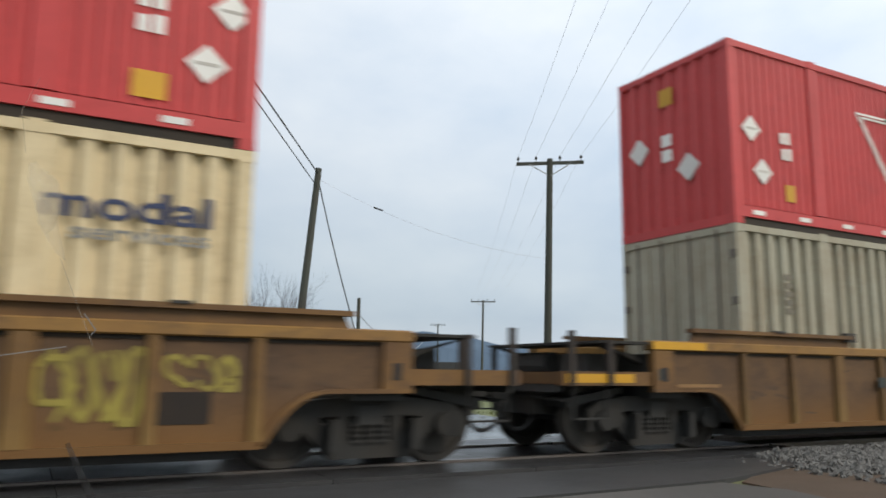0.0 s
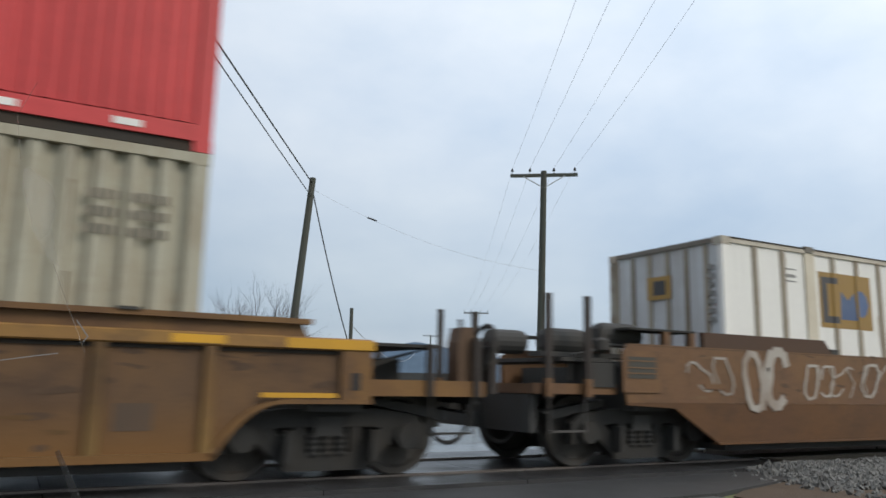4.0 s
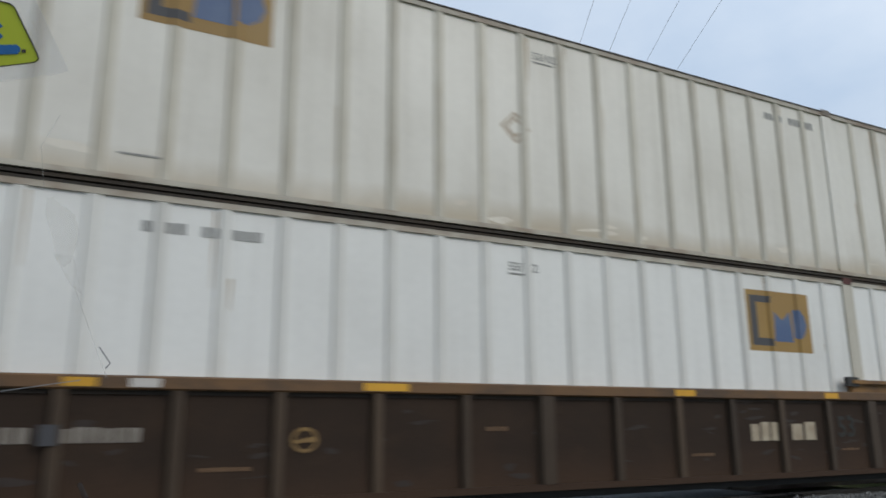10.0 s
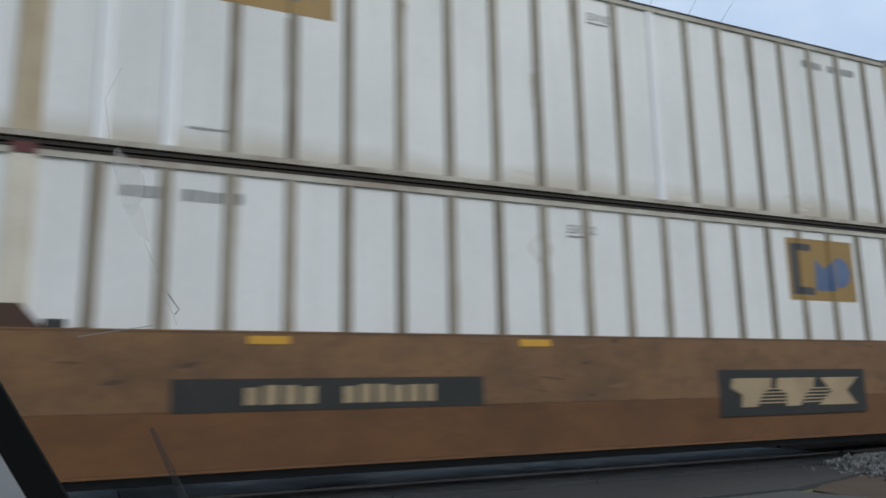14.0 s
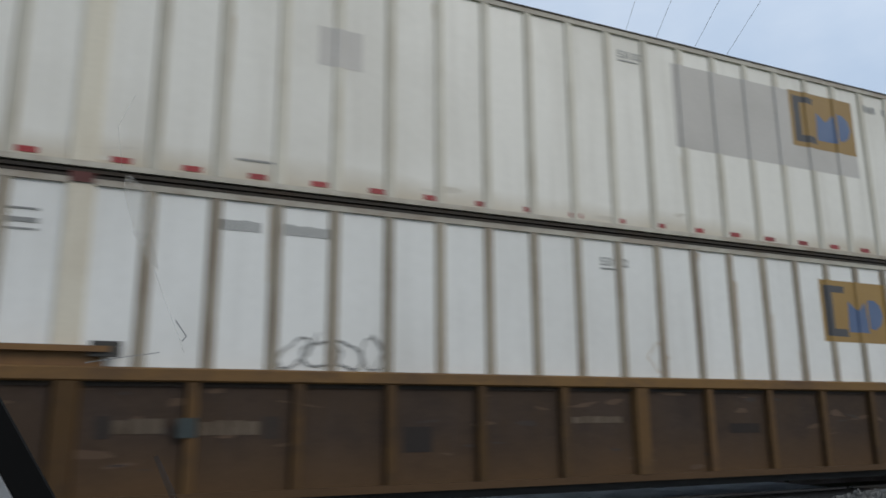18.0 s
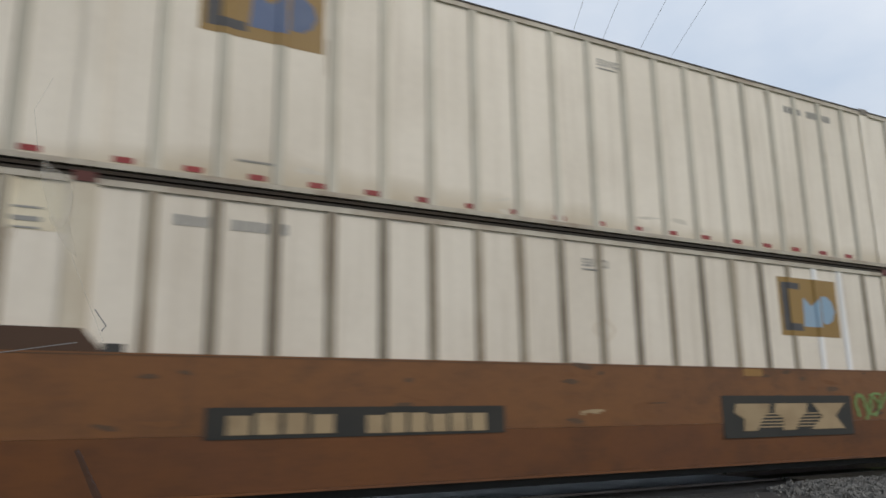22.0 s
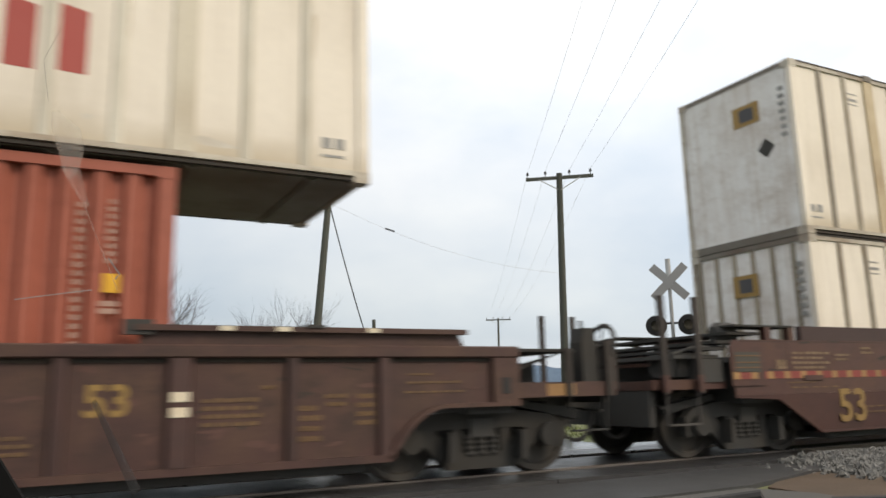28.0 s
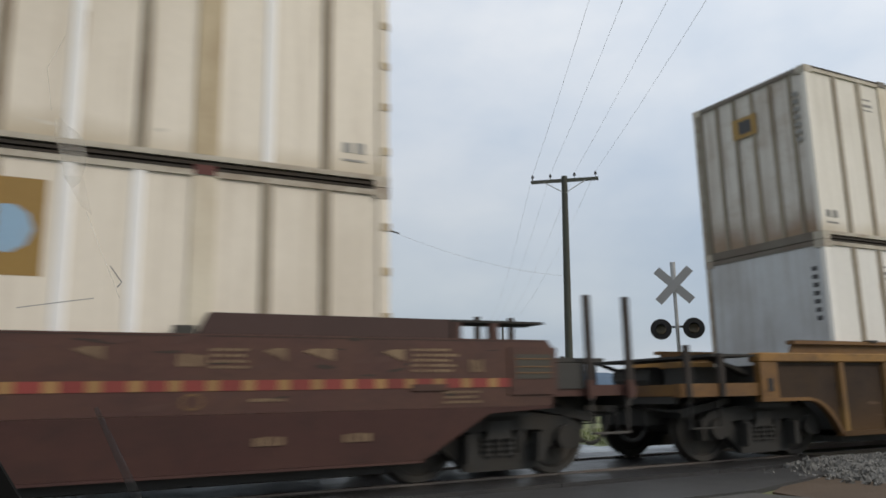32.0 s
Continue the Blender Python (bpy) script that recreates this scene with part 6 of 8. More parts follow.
def end_wall(c, style, material, rib_mat, high):
    """The end that faces the camera's side of the train."""
    if style == "smooth":
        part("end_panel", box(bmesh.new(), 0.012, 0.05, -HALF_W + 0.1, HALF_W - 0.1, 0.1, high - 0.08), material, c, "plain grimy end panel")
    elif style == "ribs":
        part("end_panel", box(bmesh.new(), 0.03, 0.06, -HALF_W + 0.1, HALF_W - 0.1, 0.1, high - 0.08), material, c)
        for k in range(6):
            y = -HALF_W + 0.32 + k * 0.39
            part("end_post", shared(("end_post", rib_mat.name), lambda bm: box(bm, 0.0, 0.03, -0.035, 0.035, 0.14, high - 0.1)), rib_mat, c, at=(0, y, 0))
    else:
        for s_ in (-1, 1):
            y0, y1 = (-HALF_W + 0.1, -0.012) if s_ < 0 else (0.012, HALF_W - 0.1)
            d = part("door", box(bmesh.new(), 0.02, 0.06, y0, y1, 0.14, high - 0.1), material, c, "closed door leaf")
            for yy in (0.30, 0.90):
                bm = rod(bmesh.new(), (-0.005, s_ * yy, 0.06), (-0.005, s_ * yy, high - 0.05), 0.017, 6)
                part("lock_rod", bm, post_grey, d, "grey upright locking rod")
                for z in (0.18, 0.95, 1.85, 2.68):
                    part("rod_guide", box(bmesh.new(), -0.03, 0.02, s_ * yy - 0.045, s_ * yy + 0.045, z - 0.03, z + 0.03), rail_dark, d)
            bm = box(bmesh.new(), -0.03, 0.018, min(s_ * 0.30, s_ * 0.62), max(s_ * 0.30, s_ * 0.62), 1.12, 1.18)
            part("door_handle", bm, rail_dark, d)
            for z in (0.3, 0.85, 1.35, 1.95, 2.6):
                part("hinge", box(bmesh.new(), -0.012, 0.03, s_ * (HALF_W - 0.08) - 0.075, s_ * (HALF_W - 0.08) + 0.06, z - 0.05, z + 0.05), rail_dark, d)


def end_mark(bm, y0, y1, z0, z1, t=0.004, x=0.0):
    return box(bm, x - t, x, y0, y1, z0, z1)


def gold_logo(c, x, z, w, h, second=None):
    """The operator's gold panel, drawn as plain shapes, glued over sheet and posts."""
    p = part("logo_panel", drape(flat(bmesh.new(), [(x, z), (x + w, z), (x + w, z + h), (x, z + h)])), gold_panel, c, "gold panel with dark and blue shapes")
    u, v = w / 1.35, h / 0.9
    bracket = [(0.07, 0.08), (0.50, 0.08), (0.48, 0.19), (0.21, 0.19), (0.21, 0.72), (0.48, 0.72), (0.50, 0.82), (0.07, 0.82)]
    crown = [(0.52, 0.15), (0.94, 0.15), (0.91, 0.61), (0.73, 0.47), (0.55, 0.61)]
    lobe = [(0.97, 0.22), (1.08, 0.20), (1.21, 0.28), (1.27, 0.42), (1.22, 0.57), (1.10, 0.65), (0.97, 0.64)]
    for shape, m in ((bracket, black_mark), (crown, second or blue_mark), (lobe, second or blue_mark)):
        part("logo_shape", drape(flat(bmesh.new(), [(x + px * u, z + pz * v) for px, pz in shape]), 0.003), m, p)
    return p


def diamond(c, x, z, r, y, material=None):
    d = part("placard", slab(bmesh.new(), [(x - r, z), (x, z - r), (x + r, z), (x, z + r)], y - 0.006, y), material or white_mark, c, "diamond-shaped placard")
    part("placard_print", box(bmesh.new(), x - r * 0.62, x + r * 0.62, y - 0.009, y - 0.006, z - 0.018, z + 0.018), pale_patch, d)
    return d


LOGO_Y = {"smooth": (-0.55, 0.0), "ribs": (-0.20, 0.32), "doors": (0.35, 0.95)}      # where the gold panel sits across the end


def sheet_container(x, z, skin, label, end="smooth", end_mat=None, logo=None, reflectors=False, codes=None, post=None, seed=1, end_logo=True, faded=False, pale_posts=(), bays=20, lift=None):
    """A long sheet-and-post container. logo: x and z of its gold panel."""
    c = on_train(thing("shipping_container", label, "shipping container", "containers on the train"), x, z, TO_NEAR)
    post = post or post_grey
    y = -HALF_W + 0.026
    part("body", box(bmesh.new(), 0.06, LENGTH - 0.06, y, -y, 0.12, HIGH - 0.06), skin, c)
    part("floor", box(bmesh.new(), 0.1, LENGTH - 0.1, -HALF_W + 0.1, HALF_W - 0.1, 0.02, 0.10), rail_dark, c, "dark underside with cross beams")
    for k in range(13):
        part("cross_beam", shared("cross_beam", lambda bm: box(bm, -0.04, 0.04, -HALF_W + 0.1, HALF_W - 0.1, -0.01, 0.016)), rail_dark, c, at=(0.6 + k * 1.245, 0, 0.0))
    for s_ in (-1, 1):
        ya, yb = min(s_ * (HALF_W - 0.08), s_ * HALF_W), max(s_ * (HALF_W - 0.08), s_ * HALF_W)
        part("bottom_rail", box(bmesh.new(), 0.17, LENGTH - 0.17, ya, yb, 0.075, 0.13), rail_pale, c)
        # black lip and roof edge paint the stacking gap's shade
        part("rail_lip", box(bmesh.new(), 0.17, LENGTH - 0.17, ya + 0.02, yb - 0.02, 0.022, 0.056), gap_black, c)
        part("top_rail", box(bmesh.new(), 0.17, LENGTH - 0.17, ya, yb, HIGH - 0.085, HIGH), rail_pale, c)
        part("roof_edge", box(bmesh.new(), 0.17, LENGTH - 0.17, ya - 0.006, yb + 0.006, HIGH - 0.020, HIGH + 0.004), gap_black, c)
        for ex in (0.0, LENGTH - 0.13):
            part("corner_post", box(bmesh.new(), ex, ex + 0.13, ya - 0.002, yb + 0.002, 0.12, HIGH - 0.12), skin if s_ < 0 else rail_pale, c)
        for ex in (1.98 - 0.12, 14.174 - 0.12):
            part("lift_post", box(bmesh.new(), ex, ex + 0.24, min(s_ * (HALF_W - 0.03), s_ * (HALF_W + 0.001)), max(s_ * (HALF_W - 0.03), s_ * (HALF_W + 0.001)), 0.131, HIGH - 0.086), lift or lift_pale, c, "wide stained lifting post")
            part("lift_casting", box(bmesh.new(), ex + 0.02, ex + 0.22, min(s_ * (HALF_W - 0.06), s_ * (HALF_W + 0.012)), max(s_ * (HALF_W - 0.06), s_ * (HALF_W + 0.012)), HIGH - 0.07, HIGH + 0.03), casting_red if s_ < 0 and seed % 2 else rail_dark, c)
    part("roof", box(bmesh.new(), 0.1, LENGTH - 0.1, -HALF_W + 0.06, HALF_W - 0.06, HIGH - 0.055, HIGH - 0.01), skin, c)
    build = lambda bm: plate(bm, [(-0.064, 0.0), (-0.042, -0.024), (0.042, -0.024), (0.064, 0.0)], 0.132, HIGH - 0.087)
    for k, px in enumerate(posts_of(bays)):
        m_ = post_white if k in pale_posts else post
        part("side_post", shared(("side_post", m_.name), build), m_, c, at=(px, y, 0))
        part("side_post", shared(("side_post", m_.name), build), m_, c, at=(px, -y, 0)).rotation_euler = (0, 0, math.pi)
    for z0, z1 in ((0.0, 0.13), (HIGH - 0.08, HIGH - 0.002)):
        part("end_rail", box(bmesh.new(), 0.0, 0.06, -HALF_W + 0.1, HALF_W - 0.1, z0, z1), rail_dark, c)
    part("rear_panel", box(bmesh.new(), LENGTH - 0.06, LENGTH - 0.02, -HALF_W + 0.09, HALF_W - 0.09, 0.02, HIGH - 0.02), skin, c)
    castings(c, (0.0, LENGTH - 0.166), HIGH, rail_pale)
    end_wall(c, end, end_mat or end_shaded, end_rib_dark if end_mat is end_dirty else post, HIGH)
    if end_logo:
        xx = 0.012 if end == "smooth" else 0.0 if end == "ribs" else 0.02
        lp = part("end_logo", end_mark(bmesh.new(), LOGO_Y[end][0], LOGO_Y[end][1], 2.05, 2.42, 0.005, xx), gold_panel, c, "small gold panel on the end")
        part("logo_shape", end_mark(bmesh.new(), LOGO_Y[end][0] + 0.12, LOGO_Y[end][1] - 0.14, 2.12, 2.35, 0.004, xx - 0.006), black_mark, lp)
        part("code_line", bars_end(bmesh.new(), seed, xx), navy_mark if seed in (7, 8) else grey_mark, c, "upright code on the end, unreadable")
    yy = y
    if logo:
        gold_logo(c, logo[0], logo[1], 1.36, 0.90, pale_blue if faded else None)
    bm = bmesh.new()
    cx, cz = codes or (3.4, 2.35)
    bars(bm, cx, 2.50, 0.42, 0.12, 4, yy - 0.002, seed=seed)
    bars(bm, cx + 0.56, 2.50, 0.60, 0.12, 6, yy - 0.002, seed=seed + 1)
    cx = 7.80 if cx < 7 else 8.25
    letters("marking", "53/102", 0.15, grey_mark, c, (cx, yy - 0.002, 2.49), "grey size marking")
    bars(bm, cx, 2.44, 0.46, 0.022, 1, yy - 0.002, seed=seed + 3)
    bars(bm, 0.15, 0.36, 0.34, 0.13, 2, yy - 0.002, seed=seed)
    bars(bm, 0.15, 0.26, 0.40, 0.03, 1, yy - 0.002, seed=seed)
    bars(bm, 1.36, 2.52, 0.42, 0.022, 1, yy - 0.002, seed=seed)
    for k in range(2):
        bars(bm, 1.36, 2.40 - 0.07 * k, 0.42, 0.05 - 0.03 * k, 1, yy - 0.002, seed=seed)
    bars(bm, 3.38, 0.34, 0.42, 0.025, 5, yy - 0.002, 0.15, seed=seed)
    if not reflectors:
        bars(bm, 15.62, 0.36, 0.30, 0.13, 2, yy - 0.002, seed=seed)
        bars(bm, 15.62, 0.26, 0.36, 0.03, 1, yy - 0.002, seed=seed)
    for zz in (0.42, 0.95, 1.45, 1.95, 2.45) if seed in (6, 8, 13, 14) else ():
        part("rear_hinge", shared("rear_hinge", lambda bm: box(bm, -0.09, 0.012, -0.010, 0.05, -0.045, 0.045)), post_tan, c, at=(LENGTH, -HALF_W, zz))
    part("code_line", bm, grey_mark, c, "small unreadable codes")
    if reflectors:
        for k in range(24):
            px = 0.30 + 0.60 * k if k < 3 else 14.65 + 0.60 * (k - 21) if k > 20 else 2.30 + 12.194 / bays * (k - 3) * 1.06
            part("reflector", shared("reflector", lambda bm: box(bm, -0.09, 0.09, -0.005, 0.0, -0.03, 0.03)), red_faded, c, at=(px, yy - 0.001, 0.185))
    return c


def bars_end(bm, seed, x):
    rnd = random.Random(seed)
    for k in range(7):
        box(bm, x - 0.004, x, -1.05, -0.95 + 0.02 * rnd.random(), 2.42 - k * 0.13, 2.49 - k * 0.13)
    return bm


def corrugated(bm, x0, x1, y, z0, z1, pitch=0.31, depth=0.06, s_=-1):
    """A folded side sheet; the outer flats lie at y."""
    n = round((x1 - x0) / pitch)
    p = (x1 - x0) / n
    xs = []
    for k in range(n):
        b = x0 + k * p
        xs += [(b, 0), (b + 0.36 * p, 0), (b + 0.5 * p, 1), (b + 0.86 * p, 1)]
    xs.append((x1, 0))
    va = [(bm.verts.new((x, y - s_ * depth * d, z0)), bm.verts.new((x, y - s_ * depth * d, z1))) for x, d in xs]
    for (a, b), (c, d) in zip(va, va[1:]):
        bm.faces.new((a, c, d, b))
    return bm


def corrugated_end(bm, y0, y1, x, z0, z1, pitch=0.3, depth=0.045):
    n = round((y1 - y0) / pitch)
    p = (y1 - y0) / n
    ys = []
    for k in range(n):
        b = y0 + k * p
        ys += [(b, 0), (b + 0.36 * p, 0), (b + 0.5 * p, 1), (b + 0.86 * p, 1)]
    ys.append((y1, 0))
    va = [(bm.verts.new((x + depth * d, y, z0)), bm.verts.new((x + depth * d, y, z1))) for y, d in ys]
    for (a, b), (c, d) in zip(va, va[1:]):
        bm.faces.new((a, b, d, c))
    return bm


def steel_container(x, z, skin, label, length=LENGTH, high=HIGH, half=HALF_W, end="corr", rail=None, bottom_lip=None, pitch=0.281, depth=0.08):
    """A corrugated steel container."""
    c = on_train(thing("shipping_container", label, "shipping container", "containers on the train"), x, z, TO_NEAR)
    rail = rail or skin
    lifts = [1.98, length - 1.98] if length > 14 else []
    edges = [0.16] + [e for l_ in lifts for e in (l_ - 0.11, l_ + 0.11)] + [length - 0.16]
    zb = 0.16 if bottom_lip is None else bottom_lip
    for s_ in (-1, 1):
        bm = bmesh.new()
        for a, b in zip(edges[::2], edges[1::2]):
            corrugated(bm, a, b, s_ * (half - 0.02), zb, high - 0.10, pitch, depth, s_)
        part("side_sheet", bm, skin, c)
        ya, yb = min(s_ * (half - 0.08), s_ * half), max(s_ * (half - 0.08), s_ * half)
        part("bottom_rail", box(bmesh.new(), 0.16, length - 0.16, ya, yb, 0.0 if bottom_lip is None else 0.11, zb - (0.0 if bottom_lip is None else 0.02)), rail, c)
        if bottom_lip:
            # black fill paints the darkness of the gap below the lip
            part("rail_recess", box(bmesh.new(), 0.17, length - 0.17, ya + 0.03, yb - 0.03, 0.005, 0.108), gap_black, c)
        part("top_rail", box(bmesh.new(), 0.16, length - 0.16, ya, yb, high - 0.10, high), rail, c)
        for l_ in lifts:
            part("lift_post", box(bmesh.new(), l_ - 0.11, l_ + 0.11, ya, yb, zb, high - 0.10), rail, c)
            part("lift_casting", box(bmesh.new(), l_ - 0.09, l_ + 0.09, ya - 0.008, yb + 0.008, high - 0.11, high + 0.02), rail, c)
        for ex in (0.0, length - 0.16):
            part("corner_post", box(bmesh.new(), ex, ex + 0.16, ya - 0.002, yb + 0.002, 0.12, high - 0.12), rail, c)
    part("roof", box(bmesh.new(), 0.05, length - 0.05, -half + 0.06, half - 0.06, high - 0.06, high - 0.02), skin, c)
    part("floor", box(bmesh.new(), 0.05, length - 0.05, -half + 0.09, half - 0.09, 0.02, 0.1), rail_dark, c, "dark underside")
    part("rear_panel", box(bmesh.new(), length - 0.06, length - 0.02, -half + 0.085, half - 0.085, 0.02, high - 0.08), skin, c)
    for z0, z1 in ((0.0, 0.14), (high - 0.11, high - 0.002)):
        part("end_rail", box(bmesh.new(), 0.0, 0.08, -half + 0.085, half - 0.085, z0, z1), rail, c)
    if end == "corr":
        part("end_sheet", corrugated_end(bmesh.new(), -half + 0.085, half - 0.085, 0.015, 0.14, high - 0.11), skin, c)
    else:
        for s_ in (-1, 1):
            y0, y1 = (-half + 0.09, -0.012) if s_ < 0 else (0.012, half - 0.09)
            d = part("door", box(bmesh.new(), 0.03, 0.07, y0, y1, 0.14, high - 0.11), skin, c, "closed door leaf")
            for k in range(2):
                ya, yb = y0 + 0.06 + k * (y1 - y0 - 0.06) / 2, y0 + (k + 1) * (y1 - y0 - 0.06) / 2
                part("door_panel", box(bmesh.new(), 0.010, 0.03, ya, yb, 0.20, high - 0.18), skin, d)
            for zz in (0.35, 0.95, 1.75, 2.45):
                part("hinge", box(bmesh.new(), -0.012, 0.03, s_ * (half - 0.08) - 0.07, s_ * (half - 0.08) + 0.05, zz - 0.06, zz + 0.06), rail_dark, d)
            part("door_handle", box(bmesh.new(), -0.03, 0.008, min(s_ * 0.30, s_ * 0.62), max(s_ * 0.30, s_ * 0.62), 1.12, 1.18), rail_dark, d)
            for yy in (0.3, 0.85):
                part("lock_rod", rod(bmesh.new(), (0.0, s_ * yy, 0.06), (0.0, s_ * yy, high - 0.05), 0.02, 6), rail_dark, d)
    castings(c, (0.0, length - 0.166), high, rail, half)
    return c


UP_Z = FLOOR_Z + HIGH + 0.012

# -- first car: golden ribbed, cream below, red above --
w0 = ribbed_car(CAR_X[0], car_gold, car_warm, car_rib, car_sill, "rusty golden-brown ribbed well car with faded yellow graffiti", False)
scribble(w0, 14.40, 15.25, 0.55, 1.20, -1.345, spray_yellow, 11, 0.07, 4, "yellow-green spray-painted graffiti")
scribble(w0, 15.45, 16.10, 0.85, 1.15, -1.345, spray_yellow, 12, 0.06, 3, "yellow-green spray-painted graffiti")
part("dark_patch", box(bmesh.new(), 15.35, 15.85, -1.349, -1.345, 0.52, 0.82), spray_dark, w0)
c0 = steel_container(CAR_X[0], FLOOR_Z, cream_paint, "cream corrugated steel container with large dark blue lettering", end="doors")
letters("lettering", "modal", 0.42, navy_mark, c0, (14.22, -HALF_W + 0.014, 2.05), "dark blue letters", 1.52)
letters("lettering", "services", 0.22, grey_mark, c0, (14.52, -HALF_W + 0.014, 1.85), "smaller grey letters", 1.75)
r0 = steel_container(CAR_X[0], UP_Z, red_paint, "bright red corrugated container with white placards", bottom_lip=0.30, pitch=0.165, depth=0.022)
# -- second car: golden ribbed, olive below, red above --
w1 = ribbed_car(CAR_X[1], car_gold, car_warm, car_rib, car_sill, "rusty golden-brown ribbed well car with worn yellow sills", False, yellow_mark)
for gx, gz, gn in ((6.26, 1.02, 4), (6.66, 0.92, 3), (6.28, 0.60, 2), (6.60, 0.58, 4)):
    bm = bmesh.new()
    for j in range(gn):
        ribbon(bm, [(gx + 0.02 * j, gz + 0.06 * j), (gx + 0.12, gz + 0.05 * j + 0.02 * (j % 2)), (gx + 0.24 - 0.03 * (j % 3), gz + 0.05 * j - 0.01)], 0.022, -1.345)
    part("spray_tag", bm, spray_white, w1, "short white spray-painted strokes")
part("code_plate", box(bmesh.new(), 3.13, 3.95, -1.349, -1.345, 0.86, 1.02), patch_faint, w1, "faded dark code plate")
part("plate_end", box(bmesh.new(), 2.95, 3.14, -1.424, -1.4185, 0.86, 1.02), teal_dark, w1, "dark green patch on a rib")
part("plate_end", box(bmesh.new(), 3.78, 3.92, -1.352, -1.3495, 0.87, 1.02), teal_dark, w1)
for x in (5.2, 9.1, 15.9):
    part("yellow_patch", box(bmesh.new(), x, x + 0.5, -1.424, -1.4205, 1.37, 1.45), yellow_mark, w1, "yellow reflective patch")
hand_brake(w1, True, scuff_brown, 1.02, 0.12)
part("yellow_patch", mbox(bmesh.new(), False, -1.40, -0.62, -1.418, -1.412, 0.862, 0.905), stripe_gold, w1, "worn yellow strip over the truck arch")
part("yellow_patch", mbox(bmesh.new(), False, -3.18, -2.10, -1.366, -1.362, 0.92, 1.03), yellow_mark, w1, "worn yellow strip on the platform beam")
part("green_patch", mbox(bmesh.new(), False, -1.72, -1.60, -1.408, -1.4055, 0.96, 1.10), teal_dark, w1, "small dark green patch")
part("yellow_patch", mbox(bmesh.new(), True, -1.40, -0.62, -1.418, -1.412, 0.862, 0.91), yellow_mark, w1, "worn yellow strip over the truck arch")
for x0, x1, z0, z1 in ((5.13, 5.56, 0.76, 1.06), (9.42, 9.95, 0.87, 0.95), (11.22, 11.46, 0.78, 1.04), (11.66, 12.08, 0.76, 1.04), (12.20, 12.52, 0.84, 1.02), (12.80, 13.08, 0.78, 1.04), (13.38, 13.84, 0.84, 1.10), (15.46, 15.80, 0.55, 0.80)):
    part("dark_patch", box(bmesh.new(), x0, x1, -1.3455, -1.3425, z0, z1), patch_faint, w1, "faded dark painted-over patch")
c1 = steel_container(CAR_X[1], FLOOR_Z, olive_paint, "dull olive-grey corrugated steel container with closed doors", end="doors")
part("placard", slab(bmesh.new(), [(12.47 + 0.19 * math.cos(math.tau * k / 8), 1.56 + 0.15 * math.sin(math.tau * k / 8)) for k in range(8)], -HALF_W + 0.008, -HALF_W + 0.014), placard_faded, c1, "worn pale round placard")
part("code_line", bars(bmesh.new(), 1.02, 1.55, 0.16, 0.65, 5, -HALF_W + 0.014, vertical=True), code_olive, c1)
for z in (1.98, 2.15, 2.32):
    part("code_line", bars(bars(bmesh.new(), 15.08, z, 0.28, 0.10, 4, -HALF_W + 0.014), 15.46, z, 0.36, 0.10, 5, -HALF_W + 0.014), code_olive, c1)
r1 = steel_container(CAR_X[1], UP_Z, red_paint, "bright red corrugated container with a white triangle emblem", bottom_lip=0.30, pitch=0.165, depth=0.022)


